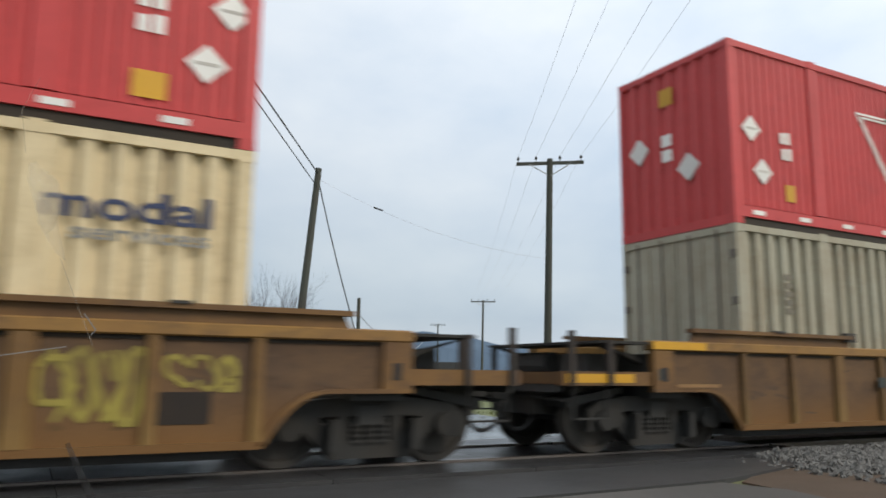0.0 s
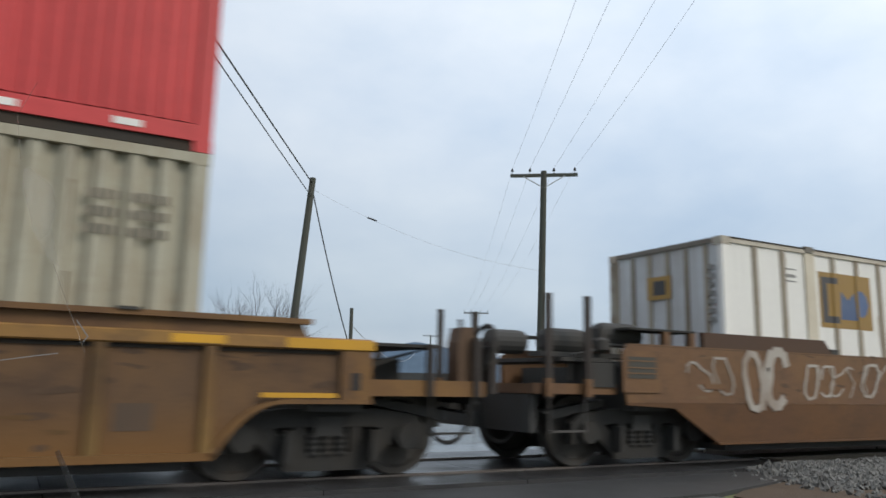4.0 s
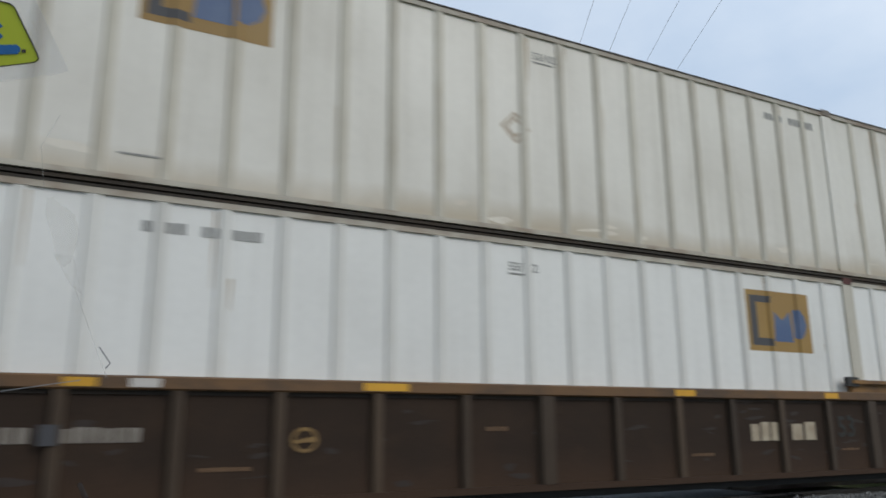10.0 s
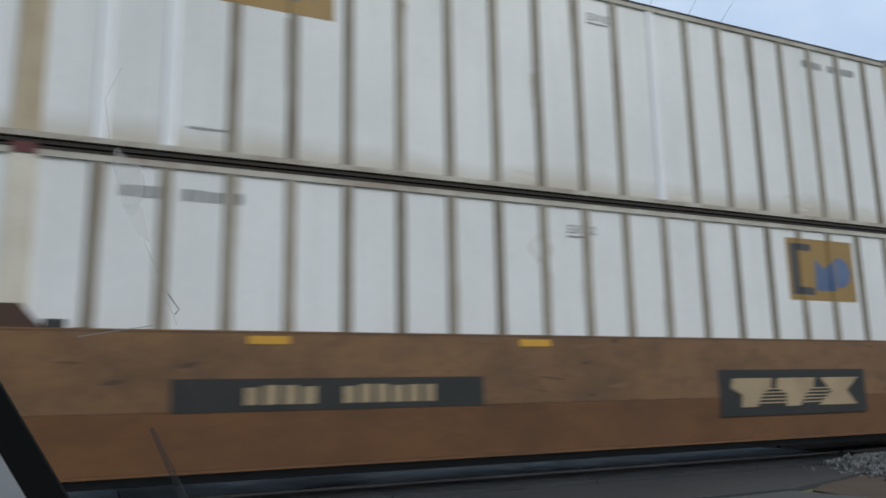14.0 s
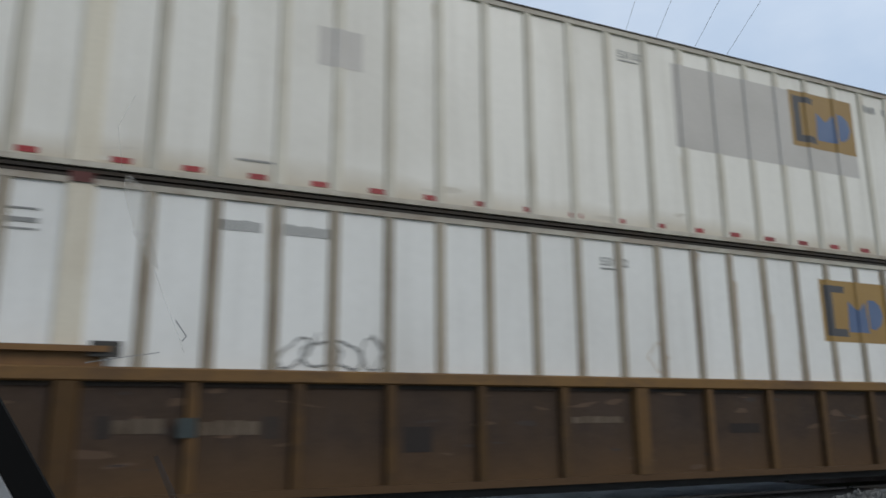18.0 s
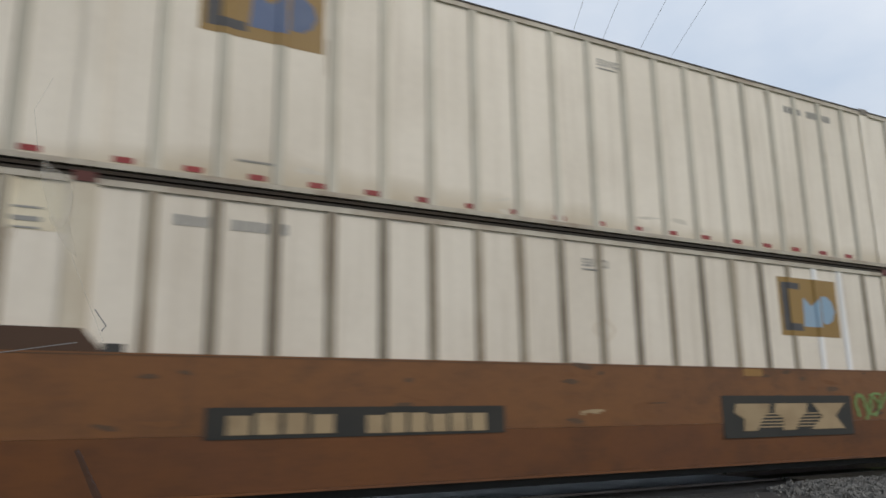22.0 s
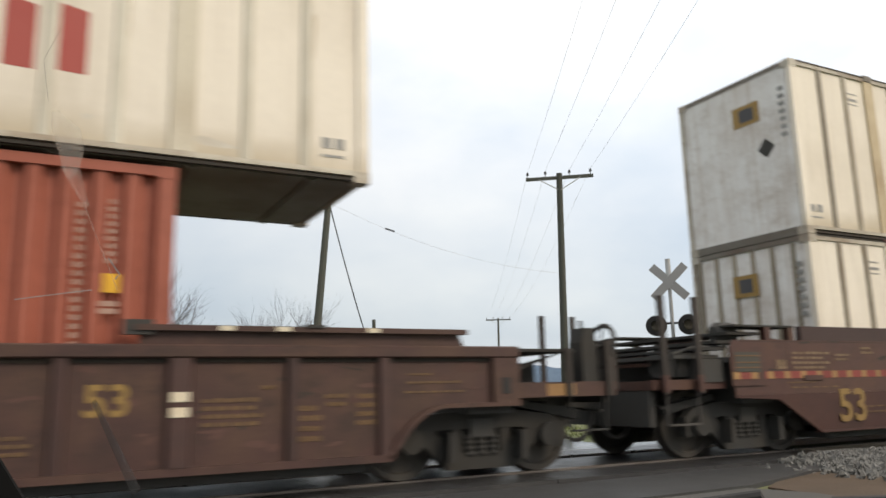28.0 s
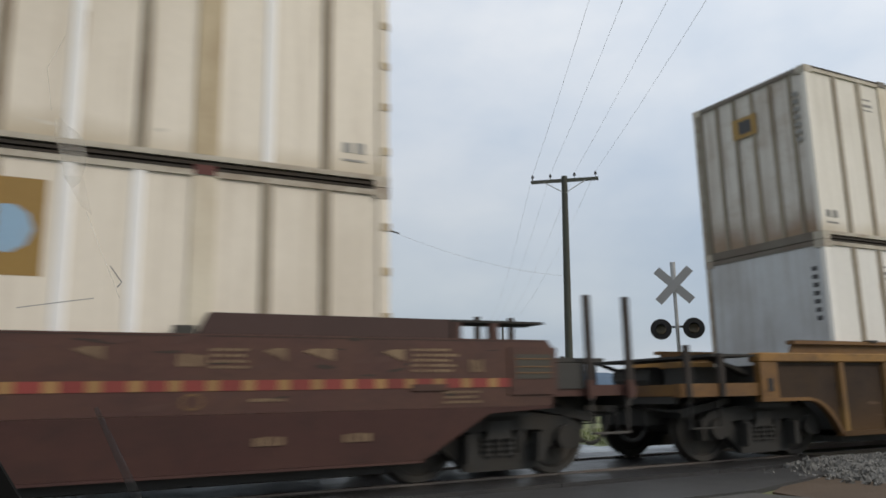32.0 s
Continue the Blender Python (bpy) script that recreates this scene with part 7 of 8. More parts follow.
def red_markings(c, emblem):
    y = -HALF_W + 0.016
    for px, pz in ((0.46, 1.52), (0.68, 0.86)) + (() if emblem else ((15.86, 1.46), (15.63, 0.84))):
        diamond(c, px, pz, 0.21, y)
    part("yellow_plate", box(bmesh.new(), 1.18, 1.40, y - 0.005, y, 0.45, 0.72), yellow_mark, c, "small yellow plate")
    if not emblem:
        part("yellow_plate", box(bmesh.new(), 14.94, 15.26, y - 0.005, y, 0.38, 0.66), yellow_mark, c, "small yellow plate")
    bm = bars(bmesh.new(), 1.12, 1.38, 0.26, 0.2, 2, y)
    bars(bm, 1.14, 1.12, 0.26, 0.2, 2, y)
    if emblem:
        for k in range(3):
            part("code_line", bars(bmesh.new(), 15.05, 2.30 - 0.16 * k, 0.5 - 0.06 * k, 0.09, 5, y), dull_white, c, "faded code bars, unreadable")
    else:
        bars(bm, 14.95, 1.32, 0.30, 0.2, 2, y)
        bars(bm, 14.95, 1.06, 0.30, 0.2, 2, y)
    part("code_line", bm, white_mark, c, "white code bars, unreadable")
    for k in range(15):
        part("reflector", shared("white_reflector", lambda bm: box(bm, -0.13, 0.13, -0.006, 0.0, -0.035, 0.035)), white_mark, c, at=(0.52 + k * 1.06, -HALF_W - 0.001, 0.19), label="white reflective strip")
    for yy, z in ((0.75, 1.55), (-0.35, 1.05)):
        bm = bmesh.new()
        ring = [[bm.verts.new((dx, yy + a, z + b)) for a, b in ((-0.24, 0), (0, -0.24), (0.24, 0), (0, 0.24))] for dx in (0.002, 0.012)]
        bm.faces.new(ring[0])
        bm.faces.new(ring[1][::-1])
        for i in range(4):
            bm.faces.new((ring[0][i], ring[1][i], ring[1][(i + 1) % 4], ring[0][(i + 1) % 4]))
        part("placard", bm, white_mark, c, "diamond-shaped placard")
    part("yellow_plate", end_mark(bmesh.new(), -0.05, 0.25, 2.2, 2.5, 0.006, 0.014), yellow_mark, c, "small yellow plate")
    bm = end_mark(bmesh.new(), 0.0, 0.22, 1.5, 1.7, 0.006, 0.014)
    end_mark(bm, 0.0, 0.22, 1.24, 1.44, 0.006, 0.014)
    part("code_line", bm, white_mark, c)
    if not emblem:
        return
    bm = bmesh.new()
    tri = [(3.12, 2.24), (5.34, 2.27), (4.20, 0.63)]
    for inset, wd in ((0.0, 0.036), (0.11, 0.036)):
        cx, cz = sum(p[0] for p in tri) / 3, sum(p[1] for p in tri) / 3
        pts = [(px + (cx - px) * inset, pz + (cz - pz) * inset) for px, pz in tri]
        for a, b in zip(pts, pts[1:] + pts[:1]):
            part("outline_stroke", ribbon(bmesh.new(), [a, b], wd, y), white_mark, c, "white stroke of a double triangle outline")
    bm = bmesh.new()
    leaf = []
    for k in range(16):
        a, r = math.tau * k / 16 + math.pi / 2, (0.33, 0.17)[k % 2]
        leaf.append((4.22 + math.cos(a) * r, 2.24 + math.sin(a) * r))
    slab(bm, leaf, y - 0.012, y - 0.006)
    part("emblem_leaf", bm, teal_mark, c, "small green star shape on the emblem")
    blocks = [6.33 + 0.578 * k for k in range(8)] + [11.48 + 0.47 * k for k in range(4)]
    z0, z1, k_ = 1.50, 2.26, 0.15
    for k, bx in enumerate(blocks):
        w = 0.46 if k < 8 else 0.38
        bm, kind = bmesh.new(), "onnnoinnnioo"[k]
        if kind == "i":
            box(bm, bx + 0.13, bx + 0.13 + k_ + 0.02, y - 0.006, y, z0, z1)
        else:
            box(bm, bx, bx + k_, y - 0.006, y, z0, z1)
            box(bm, bx + k_, bx + w, y - 0.006, y, z1 - k_ * 0.9, z1)
            box(bm, bx + w - k_, bx + w, y - 0.006, y, z0 + (0.05 if kind == "o" else 0), z1 - k_ * 0.9)
            if kind == "o":
                box(bm, bx + k_, bx + w - k_, y - 0.006, y, z0, z0 + k_ * 0.9)
        part("name_block", bm, white_mark, c, "white block shape of a brand name")


red_markings(r0, False)
red_markings(r1, True)

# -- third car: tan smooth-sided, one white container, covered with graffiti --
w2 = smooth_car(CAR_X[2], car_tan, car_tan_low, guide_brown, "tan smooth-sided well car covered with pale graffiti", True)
scribble(w2, -0.9, 0.0, 0.95, 1.45, -1.412, spray_white, 31, 0.039, 2, "pale spray-painted graffiti")
scribble(w2, 0.15, 1.15, 0.75, 1.58, -1.412, spray_white, 32, 0.125, 2, "broad white spray-painted graffiti")
scribble(w2, 1.5, 2.6, 0.90, 1.40, -1.412, spray_white, 33, 0.035, 3, "pale spray-painted graffiti")
scribble(w2, 2.9, 5.3, 0.92, 1.45, -1.412, spray_white, 34, 0.039, 5, "pale spray-painted graffiti")
scribble(w2, 5.6, 9.4, 0.88, 1.56, -1.412, spray_white, 35, 0.043, 7, "long looping pale spray-painted graffiti")
plate2 = part("logo_plate", box(bmesh.new(), 9.74, 12.46, -1.415, -1.378, 0.60, 1.20), plate_black, w2, "dark name plate under graffiti")
scribble(w2, 10.3, 12.7, 0.87, 1.55, -1.420, spray_white, 36, 0.039, 5, "pale bubble-shaped spray-painted graffiti")
scribble(w2, 12.6, 14.1, 0.95, 1.45, -1.412, spray_white, 37, 0.035, 3, "pale spray-painted graffiti")
scribble(w2, 14.30, 15.78, 0.86, 1.52, -1.412, spray_white, 38, 0.043, 5, "pale bubble-shaped spray-painted graffiti")
c2 = sheet_container(CAR_X[2], FLOOR_Z, white_b, "dirty white sheet-and-post container standing alone in its well car", "ribs", end_shaded, (2.20, 1.66), False, (6.6, 2.35), seed=2)
painted("repair_patch", c2, 10.14, 10.70, 2.35, 2.66, pale_patch)
part("seam_line", bars(bars(bmesh.new(), 11.8, 1.95, 1.3, 0.012, 1, -HALF_W + 0.022), 13.3, 1.55, 1.2, 0.012, 1, -HALF_W + 0.022), grey_mark, c2)
# -- fourth car: grimy ribbed, white over white --
w3 = ribbed_car(CAR_X[3], car_dimrib, car_dim, car_dimrib, sill_dim, "grimy brown ribbed well car with yellow sill patches", False, yellow_mark, car_sill)
part("stencil", bars(bars(bmesh.new(), 2.55, 0.88, 0.36, 0.14, 3, -1.345), 3.12, 0.88, 0.68, 0.14, 6, -1.345), stencil_grey, w3, "white stencilled car code, unreadable")
part("logo_plate", bars(bmesh.new(), 11.62, 0.78, 0.60, 0.26, 3, -1.345, 0.2), aged_cream, w3, "white block shapes of an emblem")
part("logo_plate", bars(bmesh.new(), 12.45, 0.78, 0.55, 0.26, 2, -1.345, 0.2), aged_cream, w3, "white block shapes of an emblem")
letters("number", "53", 0.42, plate_black, w3, (13.45, -1.345, 0.82), "dark number fifty-three")
part("white_sheet", box(bmesh.new(), 0.10, 0.34, -1.349, -1.345, 0.46, 0.68), aged_cream, w3)
sheet = part("white_sheet", box(bmesh.new(), 14.68, 15.16, -1.349, -1.345, 0.69, 0.89), dull_white, w3, "worn white information sheet")
part("placard_print", bars(bars(bars(bmesh.new(), 14.72, 0.72, 0.40, 0.03, 5, -1.3495), 14.72, 0.78, 0.40, 0.03, 4, -1.3495), 14.72, 0.84, 0.40, 0.03, 6, -1.3495), grey_mark, sheet)
box_ = part("dark_box", box(bmesh.new(), 15.52, 15.95, -1.362, -1.345, 0.46, 0.78), plate_black, w3, "dark framed window box")
part("box_edge", box(bmesh.new(), 15.50, 15.97, -1.370, -1.345, 0.432, 0.456), dull_white, box_, "pale lower edge")
part("box_edge", box(bmesh.new(), 15.50, 15.97, -1.366, -1.345, 0.784, 0.80), dull_white, box_, "pale upper edge")
part("yellow_patch", box(bmesh.new(), 15.97, 16.08, -1.349, -1.345, 0.57, 0.75), yellow_mark, w3)
part("white_sheet", box(bmesh.new(), 16.09, 16.22, -1.351, -1.345, 0.50, 0.76), dull_white, w3)
part("beige_sheet", box(bmesh.new(), 15.70, 16.02, -1.350, -1.345, 0.84, 1.02), scuff_tan, w3, "faded beige sheet")
part("yellow_strip", box(bmesh.new(), 16.86, 17.50, -1.346, -1.343, 0.90, 0.94), stencil_gold, w3)
for x0, z0, w_, h_, n in ((14.75, 0.60, 0.36, 0.04, 4), (14.80, 0.52, 0.30, 0.03, 3), (15.60, 0.39, 0.55, 0.03, 6), (13.5, 0.62, 0.4, 0.03, 4), (4.3, 0.6, 0.5, 0.04, 5), (7.4, 0.95, 0.3, 0.05, 3), (10.5, 0.6, 0.4, 0.04, 4)):
    part("stencil", bars(bmesh.new(), x0, z0, w_, h_, n, -1.345), scuff_tan, w3, "faint worn stencil lines")
part("red_spot", box(bmesh.new(), 17.40, 17.54, -1.346, -1.343, 1.06, 1.14), red_mark, w3)
part("dark_box", box(bmesh.new(), 0.36, 0.56, -1.36, -1.345, 0.75, 1.05), black_mark, w3)
part("yellow_ring", ribbon(bmesh.new(), [(5.30 + 0.12 * math.cos(math.tau * k / 14), 0.88 + 0.11 * math.sin(math.tau * k / 14)) for k in range(15)] + [(5.20, 0.86), (5.40, 0.90)], 0.03, -1.345), stencil_gold, w3, "worn yellow ring mark")
for x0, x1, mt in ((3.09, 3.37, yellow_mark), (3.64, 3.90, pale_patch), (5.89, 6.40, yellow_mark), (10.2, 10.55, yellow_mark), (13.14, 13.45, yellow_mark)):
    part("sill_patch", box(bmesh.new(), x0, x1, -1.424, -1.4205, 1.37, 1.45), mt, w3, "reflective patch on the sill")
part("plate_end", box(bmesh.new(), 2.95, 3.10, -1.424, -1.4185, 0.86, 1.04), black_mark, w3, "black patch on a rib")
c3 = sheet_container(CAR_X[3], FLOOR_Z, white_b, "clean white sheet-and-post container with a gold panel", "smooth", end_shaded, (11.84, 1.68), False, (3.65, 2.40), post_faint, 3, lift=post_pale)
u3 = sheet_container(CAR_X[3], UP_Z, white_a, "weathered white sheet-and-post container with worn doors", "doors", end_streaked, (3.44, 1.81), False, (12.68, 2.5), post_pale, 4, lift=white_a)
for r_ in (0.20, 0.13):
    part("placard_outline", ribbon(bmesh.new(), [(7.95 - r_, 1.46), (7.95, 1.46 - r_), (7.95 + r_, 1.46), (7.95, 1.46 + r_), (7.95 - r_, 1.46)], 0.026, -HALF_W + 0.0255, 0.001), scuff_run, u3, "worn outline of a diamond placard")
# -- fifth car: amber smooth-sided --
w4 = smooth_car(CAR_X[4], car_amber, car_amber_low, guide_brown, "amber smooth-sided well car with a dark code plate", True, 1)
letters("number", "53", 0.60, plate_black, w4, (0.10, -1.412, 0.48), "dark number fifty-three", 0.74)
part("yellow_patch", box(bmesh.new(), 0.05, 0.56, -1.415, -1.411, 1.06, 1.30), yellow_mark, w4, "yellow reflective patch")
cp4 = part("code_plate", box(bmesh.new(), 3.32, 6.52, -1.415, -1.39, 0.82, 1.13), plate_black, w4, "dark plate with pale code bars")
part("code_line", bars(bars(bmesh.new(), 3.98, 0.88, 0.75, 0.19, 4, -1.416), 4.95, 0.88, 1.05, 0.19, 6, -1.416), plate_cream, cp4)
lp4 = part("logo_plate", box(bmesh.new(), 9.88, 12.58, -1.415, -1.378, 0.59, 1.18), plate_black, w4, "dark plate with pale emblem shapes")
for x in (4.0, 7.0):
    part("yellow_patch", box(bmesh.new(), x, x + 0.4, -1.415, -1.411, 1.46, 1.54), yellow_mark, w4)
part("yellow_patch", box(bmesh.new(), 15.75, 16.29, -1.415, -1.411, 1.02, 1.20), yellow_mark, w4, "yellow reflective patch")
part("repainted_band", box(bmesh.new(), 13.95, 16.60, -1.4125, -1.4105, 1.27, 1.555), car_tan, w4, "browned repainted band")
part("repainted_band", box(bmesh.new(), -1.95, -0.62, -1.4125, -1.4105, 0.90, 1.555), car_tan, w4, "browned front panel")
part("repainted_band", box(bmesh.new(), 13.0, 15.4, -1.4125, -1.4105, 0.87, 0.93), car_tan_low, w4)
part("hand_hold", tube(bmesh.new(), [(16.2, -1.41, 1.10), (16.25, -1.46, 1.06), (16.75, -1.46, 1.06), (16.8, -1.41, 1.10)], 0.014, 6), iron_lifted, w4, "curved iron hand hold")
c4 = sheet_container(CAR_X[4], FLOOR_Z, white_b, "white sheet-and-post container with a gold panel", "doors", end_shaded, (11.46, 1.79), False, (2.8, 2.42), seed=5)
u4 = sheet_container(CAR_X[4], UP_Z, white_b, "white sheet-and-post container with a rust-stained lifting post", "doors", end_shaded, (3.50, 1.78), False, (12.2, 2.5), seed=6, pale_posts=(0, 2, 3, 13, 22), lift=post_tan)
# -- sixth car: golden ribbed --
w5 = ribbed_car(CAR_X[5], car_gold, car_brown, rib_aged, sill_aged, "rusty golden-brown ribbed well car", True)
for x0, x1, z0, z1 in ((2.28, 2.40, 0.84, 1.04), (3.74, 3.90, 0.82, 1.03), (5.18, 5.50, 0.66, 0.92), (9.6, 10.1, 0.80, 0.92), (12.6, 13.05, 0.74, 0.98)):
    part("dark_patch", box(bmesh.new(), x0, x1, -1.3455, -1.3425, z0, z1), spray_dark, w5, "faded dark painted-over patch")
part("rib_patch", box(bmesh.new(), 2.96, 3.13, -1.4135, -1.406, 0.84, 1.02), teal_dark, w5, "dark patch on a rib")
for x0, x1, z0, z1, n_ in ((2.42, 2.86, 0.88, 1.02, 3), (3.16, 3.72, 0.86, 1.00, 4), (7.25, 7.95, 0.94, 1.02, 5)):
    part("code_line", bars(bmesh.new(), x0, z0, x1 - x0, z1 - z0, n_, -1.3425, 0.12), scuff_rub, w5, "rubbed pale code bars, unreadable")
part("code_line", bars(bmesh.new(), 2.41, 0.60, 0.20, 0.02, 1, -1.3425), scuff_dark, w5)
c5 = sheet_container(CAR_X[5], FLOOR_Z, white_b, "white sheet-and-post container with a gold panel and scraped paint", "smooth", end_shaded, (11.57, 1.68), False, (3.25, 2.38), seed=7)
scribble(c5, 3.9, 5.0, 1.14, 1.52, -HALF_W + 0.024, grey_mark, 41, 0.02, 4, "thin dark scribbled tag")
u5 = sheet_container(CAR_X[5], UP_Z, white_a, "white container with a grey repainted patch and red reflectors", "smooth", end_soiled, (11.38, 1.70), True, (12.9, 2.55), post_pale, 8)
part("repair_patch", drape(flat(bmesh.new(), [(9.15, 1.34), (12.74, 1.34), (12.74, 2.58), (9.15, 2.58)]), 0.0008), pale_patch, u5, "large greyish repainted patch")
painted("repair_patch", u5, 4.19, 4.69, 1.57, 2.04, pale_patch)
# -- seventh car: orange smooth-sided --
w6 = smooth_car(CAR_X[6], car_orange, car_orange_low, guide_brown, "orange-brown smooth-sided well car with dark name plates", True, False)
letters("number", "53", 0.58, black_mark, w6, (0.09, -1.412, 0.46), "dark number fifty-three", 1.10)
cp6 = part("code_plate", box(bmesh.new(), 3.16, 6.46, -1.415, -1.39, 0.79, 1.09), plate_black, w6, "dark plate with pale code bars")
part("code_line", bars(bars(bmesh.new(), 3.36, 0.83, 1.12, 0.21, 4, -1.416, 0.2), 4.78, 0.82, 1.48, 0.21, 6, -1.416, 0.2), plate_cream, cp6)
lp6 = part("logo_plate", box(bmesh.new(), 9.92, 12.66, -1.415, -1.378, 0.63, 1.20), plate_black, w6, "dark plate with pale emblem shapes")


def emblem(parent, x0, y, zs=0.0):
    """Three pale slanted blocks joined by thin stripes."""
    wedge = [(0.02, 0.95), (0.06, 1.07), (0.74, 1.07), (0.71, 0.95), (0.56, 0.86), (0.44, 0.70), (0.18, 0.70), (0.20, 0.86)]
    glass = [(0.06, 1.07), (0.80, 1.07), (0.56, 0.89), (0.74, 0.70), (0.0, 0.70), (0.26, 0.88)]
    for k, shape in enumerate((wedge, wedge, glass)):
        bm = slab(bmesh.new(), [(x0 + 0.79 * k + px, pz + zs) for px, pz in shape], y - 0.006, y)
        part("emblem_shape", bm, plate_cream, parent)
    bm = bmesh.new()
    for k in range(5):
        box(bm, x0 + 0.5, x0 + 1.0, y - 0.004, y, 0.74 + 0.045 * k + zs, 0.757 + 0.045 * k + zs)
        box(bm, x0 + 1.30, x0 + 1.8, y - 0.004, y, 0.74 + 0.045 * k + zs, 0.757 + 0.045 * k + zs)
    part("emblem_stripe", bm, plate_cream, parent)


emblem(lp6, 10.12, -1.416, 0.02)
emblem(plate2, 10.03, -1.416)
emblem(lp4, 10.05, -1.416)
scribble(w6, 12.74, 14.4, 0.86, 1.23, -1.412, spray_green, 51, 0.045, 5, "green spray-painted graffiti")
scribble(w6, -1.25, -0.55, 1.0, 1.42, -1.412, spray_green, 55, 0.075, 4, "green spray-painted graffiti")
scuffs(w6, 7.55, 7.85, 0.98, 1.06, -1.4115, plate_cream, 61, 5, 0.12, "pale_smudge", "pale rubbed spot")
part("yellow_patch", box(bmesh.new(), 0.10, 0.48, -1.415, -1.411, 1.16, 1.23), stencil_gold, w6, "dull yellow patch")
part("orange_patch", box(bmesh.new(), 10.40, 10.78, -1.415, -1.411, 1.47, 1.57), car_sill, w6, "faded orange reflective patch")
c6 = sheet_container(CAR_X[6], FLOOR_Z, cream_w, "aged white sheet-and-post container with a faded gold panel", "ribs", end_shaded, (11.47, 1.73), False, (2.80, 2.40), seed=9, faded=True, pale_posts=(18, 19))
for x0, x1 in ((0.72, 1.27), (1.38, 1.84)):
    painted("repair_patch", c6, x0, x1, 2.32, 2.80, cream_mark, "cream repainted upper field")
u6 = sheet_container(CAR_X[6], UP_Z, cream_w, "aged white container with rust-streaked doors and red reflectors", "doors", end_rusty, (2.92, 1.74), True, (12.1, 2.55), post_pale, 10, lift=cream_w)
# -- eighth car: maroon ribbed, short oxide-red container under a long white one --
w7 = ribbed_car(CAR_X[7], car_maroon, car_maroon, car_maroonrib, car_maroon, "dark maroon ribbed well car with yellow lettering", True)
letters("number", "53", 0.40, stencil_gold, w7, (13.42, -1.345, 0.83), "yellow number fifty-three")


def stencil_block(car, x0, z0, w_, h_, lines, seed, y=-1.345, material=None):
    """A worn block of stencilled lines that can no longer be read."""
    bm, rnd = bmesh.new(), random.Random(seed)
    step = h_ / lines
    for k in range(lines):
        bars(bm, x0 + w_ * rnd.uniform(0, 0.08), z0 + step * k, w_ * rnd.uniform(0.75, 1.0), step * 0.55, rnd.randint(4, 8), y, 0.3, False, seed + k)
    return part("stencil", bm, material or stencil_dim, car, "faded yellow stencilled lines, unreadable")


for k, (x0, z0, w_, h_, n) in enumerate(((14.42, 0.70, 0.66, 0.30, 4), (15.32, 0.52, 0.30, 0.40, 4), (15.64, 0.86, 0.24, 0.16, 2), (15.98, 0.66, 0.22, 0.36, 4), (15.0, 1.04, 0.16, 0.08, 1), (16.55, 1.07, 0.75, 0.05, 1), (16.50, 0.97, 0.85, 0.04, 1), (16.55, 1.16, 0.35, 0.04, 1),
                                      (-1.28, 1.06, 0.65, 0.03, 1), (-1.20, 0.99, 0.55, 0.03, 1), (-1.28, 0.90, 0.65, 0.03, 1), (-0.10, 1.0, 0.2, 0.09, 2), (-0.08, 0.48, 0.22, 0.22, 3), (0.27, 0.50, 0.5, 0.09, 2), (1.07, 1.0, 0.2, 0.07, 1),
                                      (3.15, 0.69, 0.8, 0.06, 1), (12.55, 0.52, 0.5, 0.2, 3))):
    stencil_block(w7, x0, z0, w_, h_, n, 300 + k)
for x0, z0, w_, h_, n in ((2.56, 0.86, 0.3, 0.14, 2), (3.15, 0.83, 0.78, 0.17, 5), (9.0, 0.9, 0.8, 0.2, 5)):
    part("stencil", bars(bmesh.new(), x0, z0, w_, h_, n, -1.345, 0.2), stencil_gold, w7, "faded yellow stencilled code, unreadable")
for k in (2, 14):
    for z0 in (0.80, 0.94):
        part("pale_patch", box(bmesh.new(), RIBS[k] - 0.08, RIBS[k] + 0.08, -1.424, -1.418, z0, z0 + 0.09), cream_mark, w7)
for x0 in (-0.05, 0.9, 1.45):
    part("pale_patch", box(bmesh.new(), x0, x0 + 0.14, -1.4535, -1.4505, 1.605, 1.65), cream_mark, w7)
    part("pale_patch", box(bmesh.new(), LENGTH - x0 - 0.14, LENGTH - x0, -1.4535, -1.4505, 1.605, 1.65), cream_mark, w7)
part("yellow_patch", box(bmesh.new(), 18.35, 18.75, -1.366, -1.362, 0.90, 1.04), stripe_gold, w7)
c7 = steel_container(CAR_X[7] + 1.98, FLOOR_Z, oxide_paint, "oxide-red corrugated steel container, shorter than the one above it", 12.19, HIGH - 0.02, 1.219 + TO_NEAR, "corr")
part("code_line", bars(bars(bmesh.new(), 0.68, 0.9, 0.11, 1.68, 5, -1.124, 0.25, True), 0.83, 0.9, 0.13, 1.60, 5, -1.124, 0.45, True, 3), dull_white, c7, "upright white name blocks")
part("code_line", bars(bars(bars(bmesh.new(), 11.33, 0.65, 0.06, 1.80, 22, -1.124, 0.4, True), 11.60, 1.85, 0.06, 0.65, 9, -1.124, 0.4, True), 11.55, 1.38, 0.16, 0.14, 2, -1.124, 0.3, True), code_faded, c7, "upright white codes, unreadable")
part("yellow_plate", box(bmesh.new(), 11.58, 11.72, -1.130, -1.124, 1.60, 1.78), yellow_mark, c7)
u7 = sheet_container(CAR_X[7], UP_Z, cream_w, "aged cream-white container with red and orange block pattern", "ribs", end_dirty, None, False, (2.4, 2.3), post_pale, 11, end_logo=False)
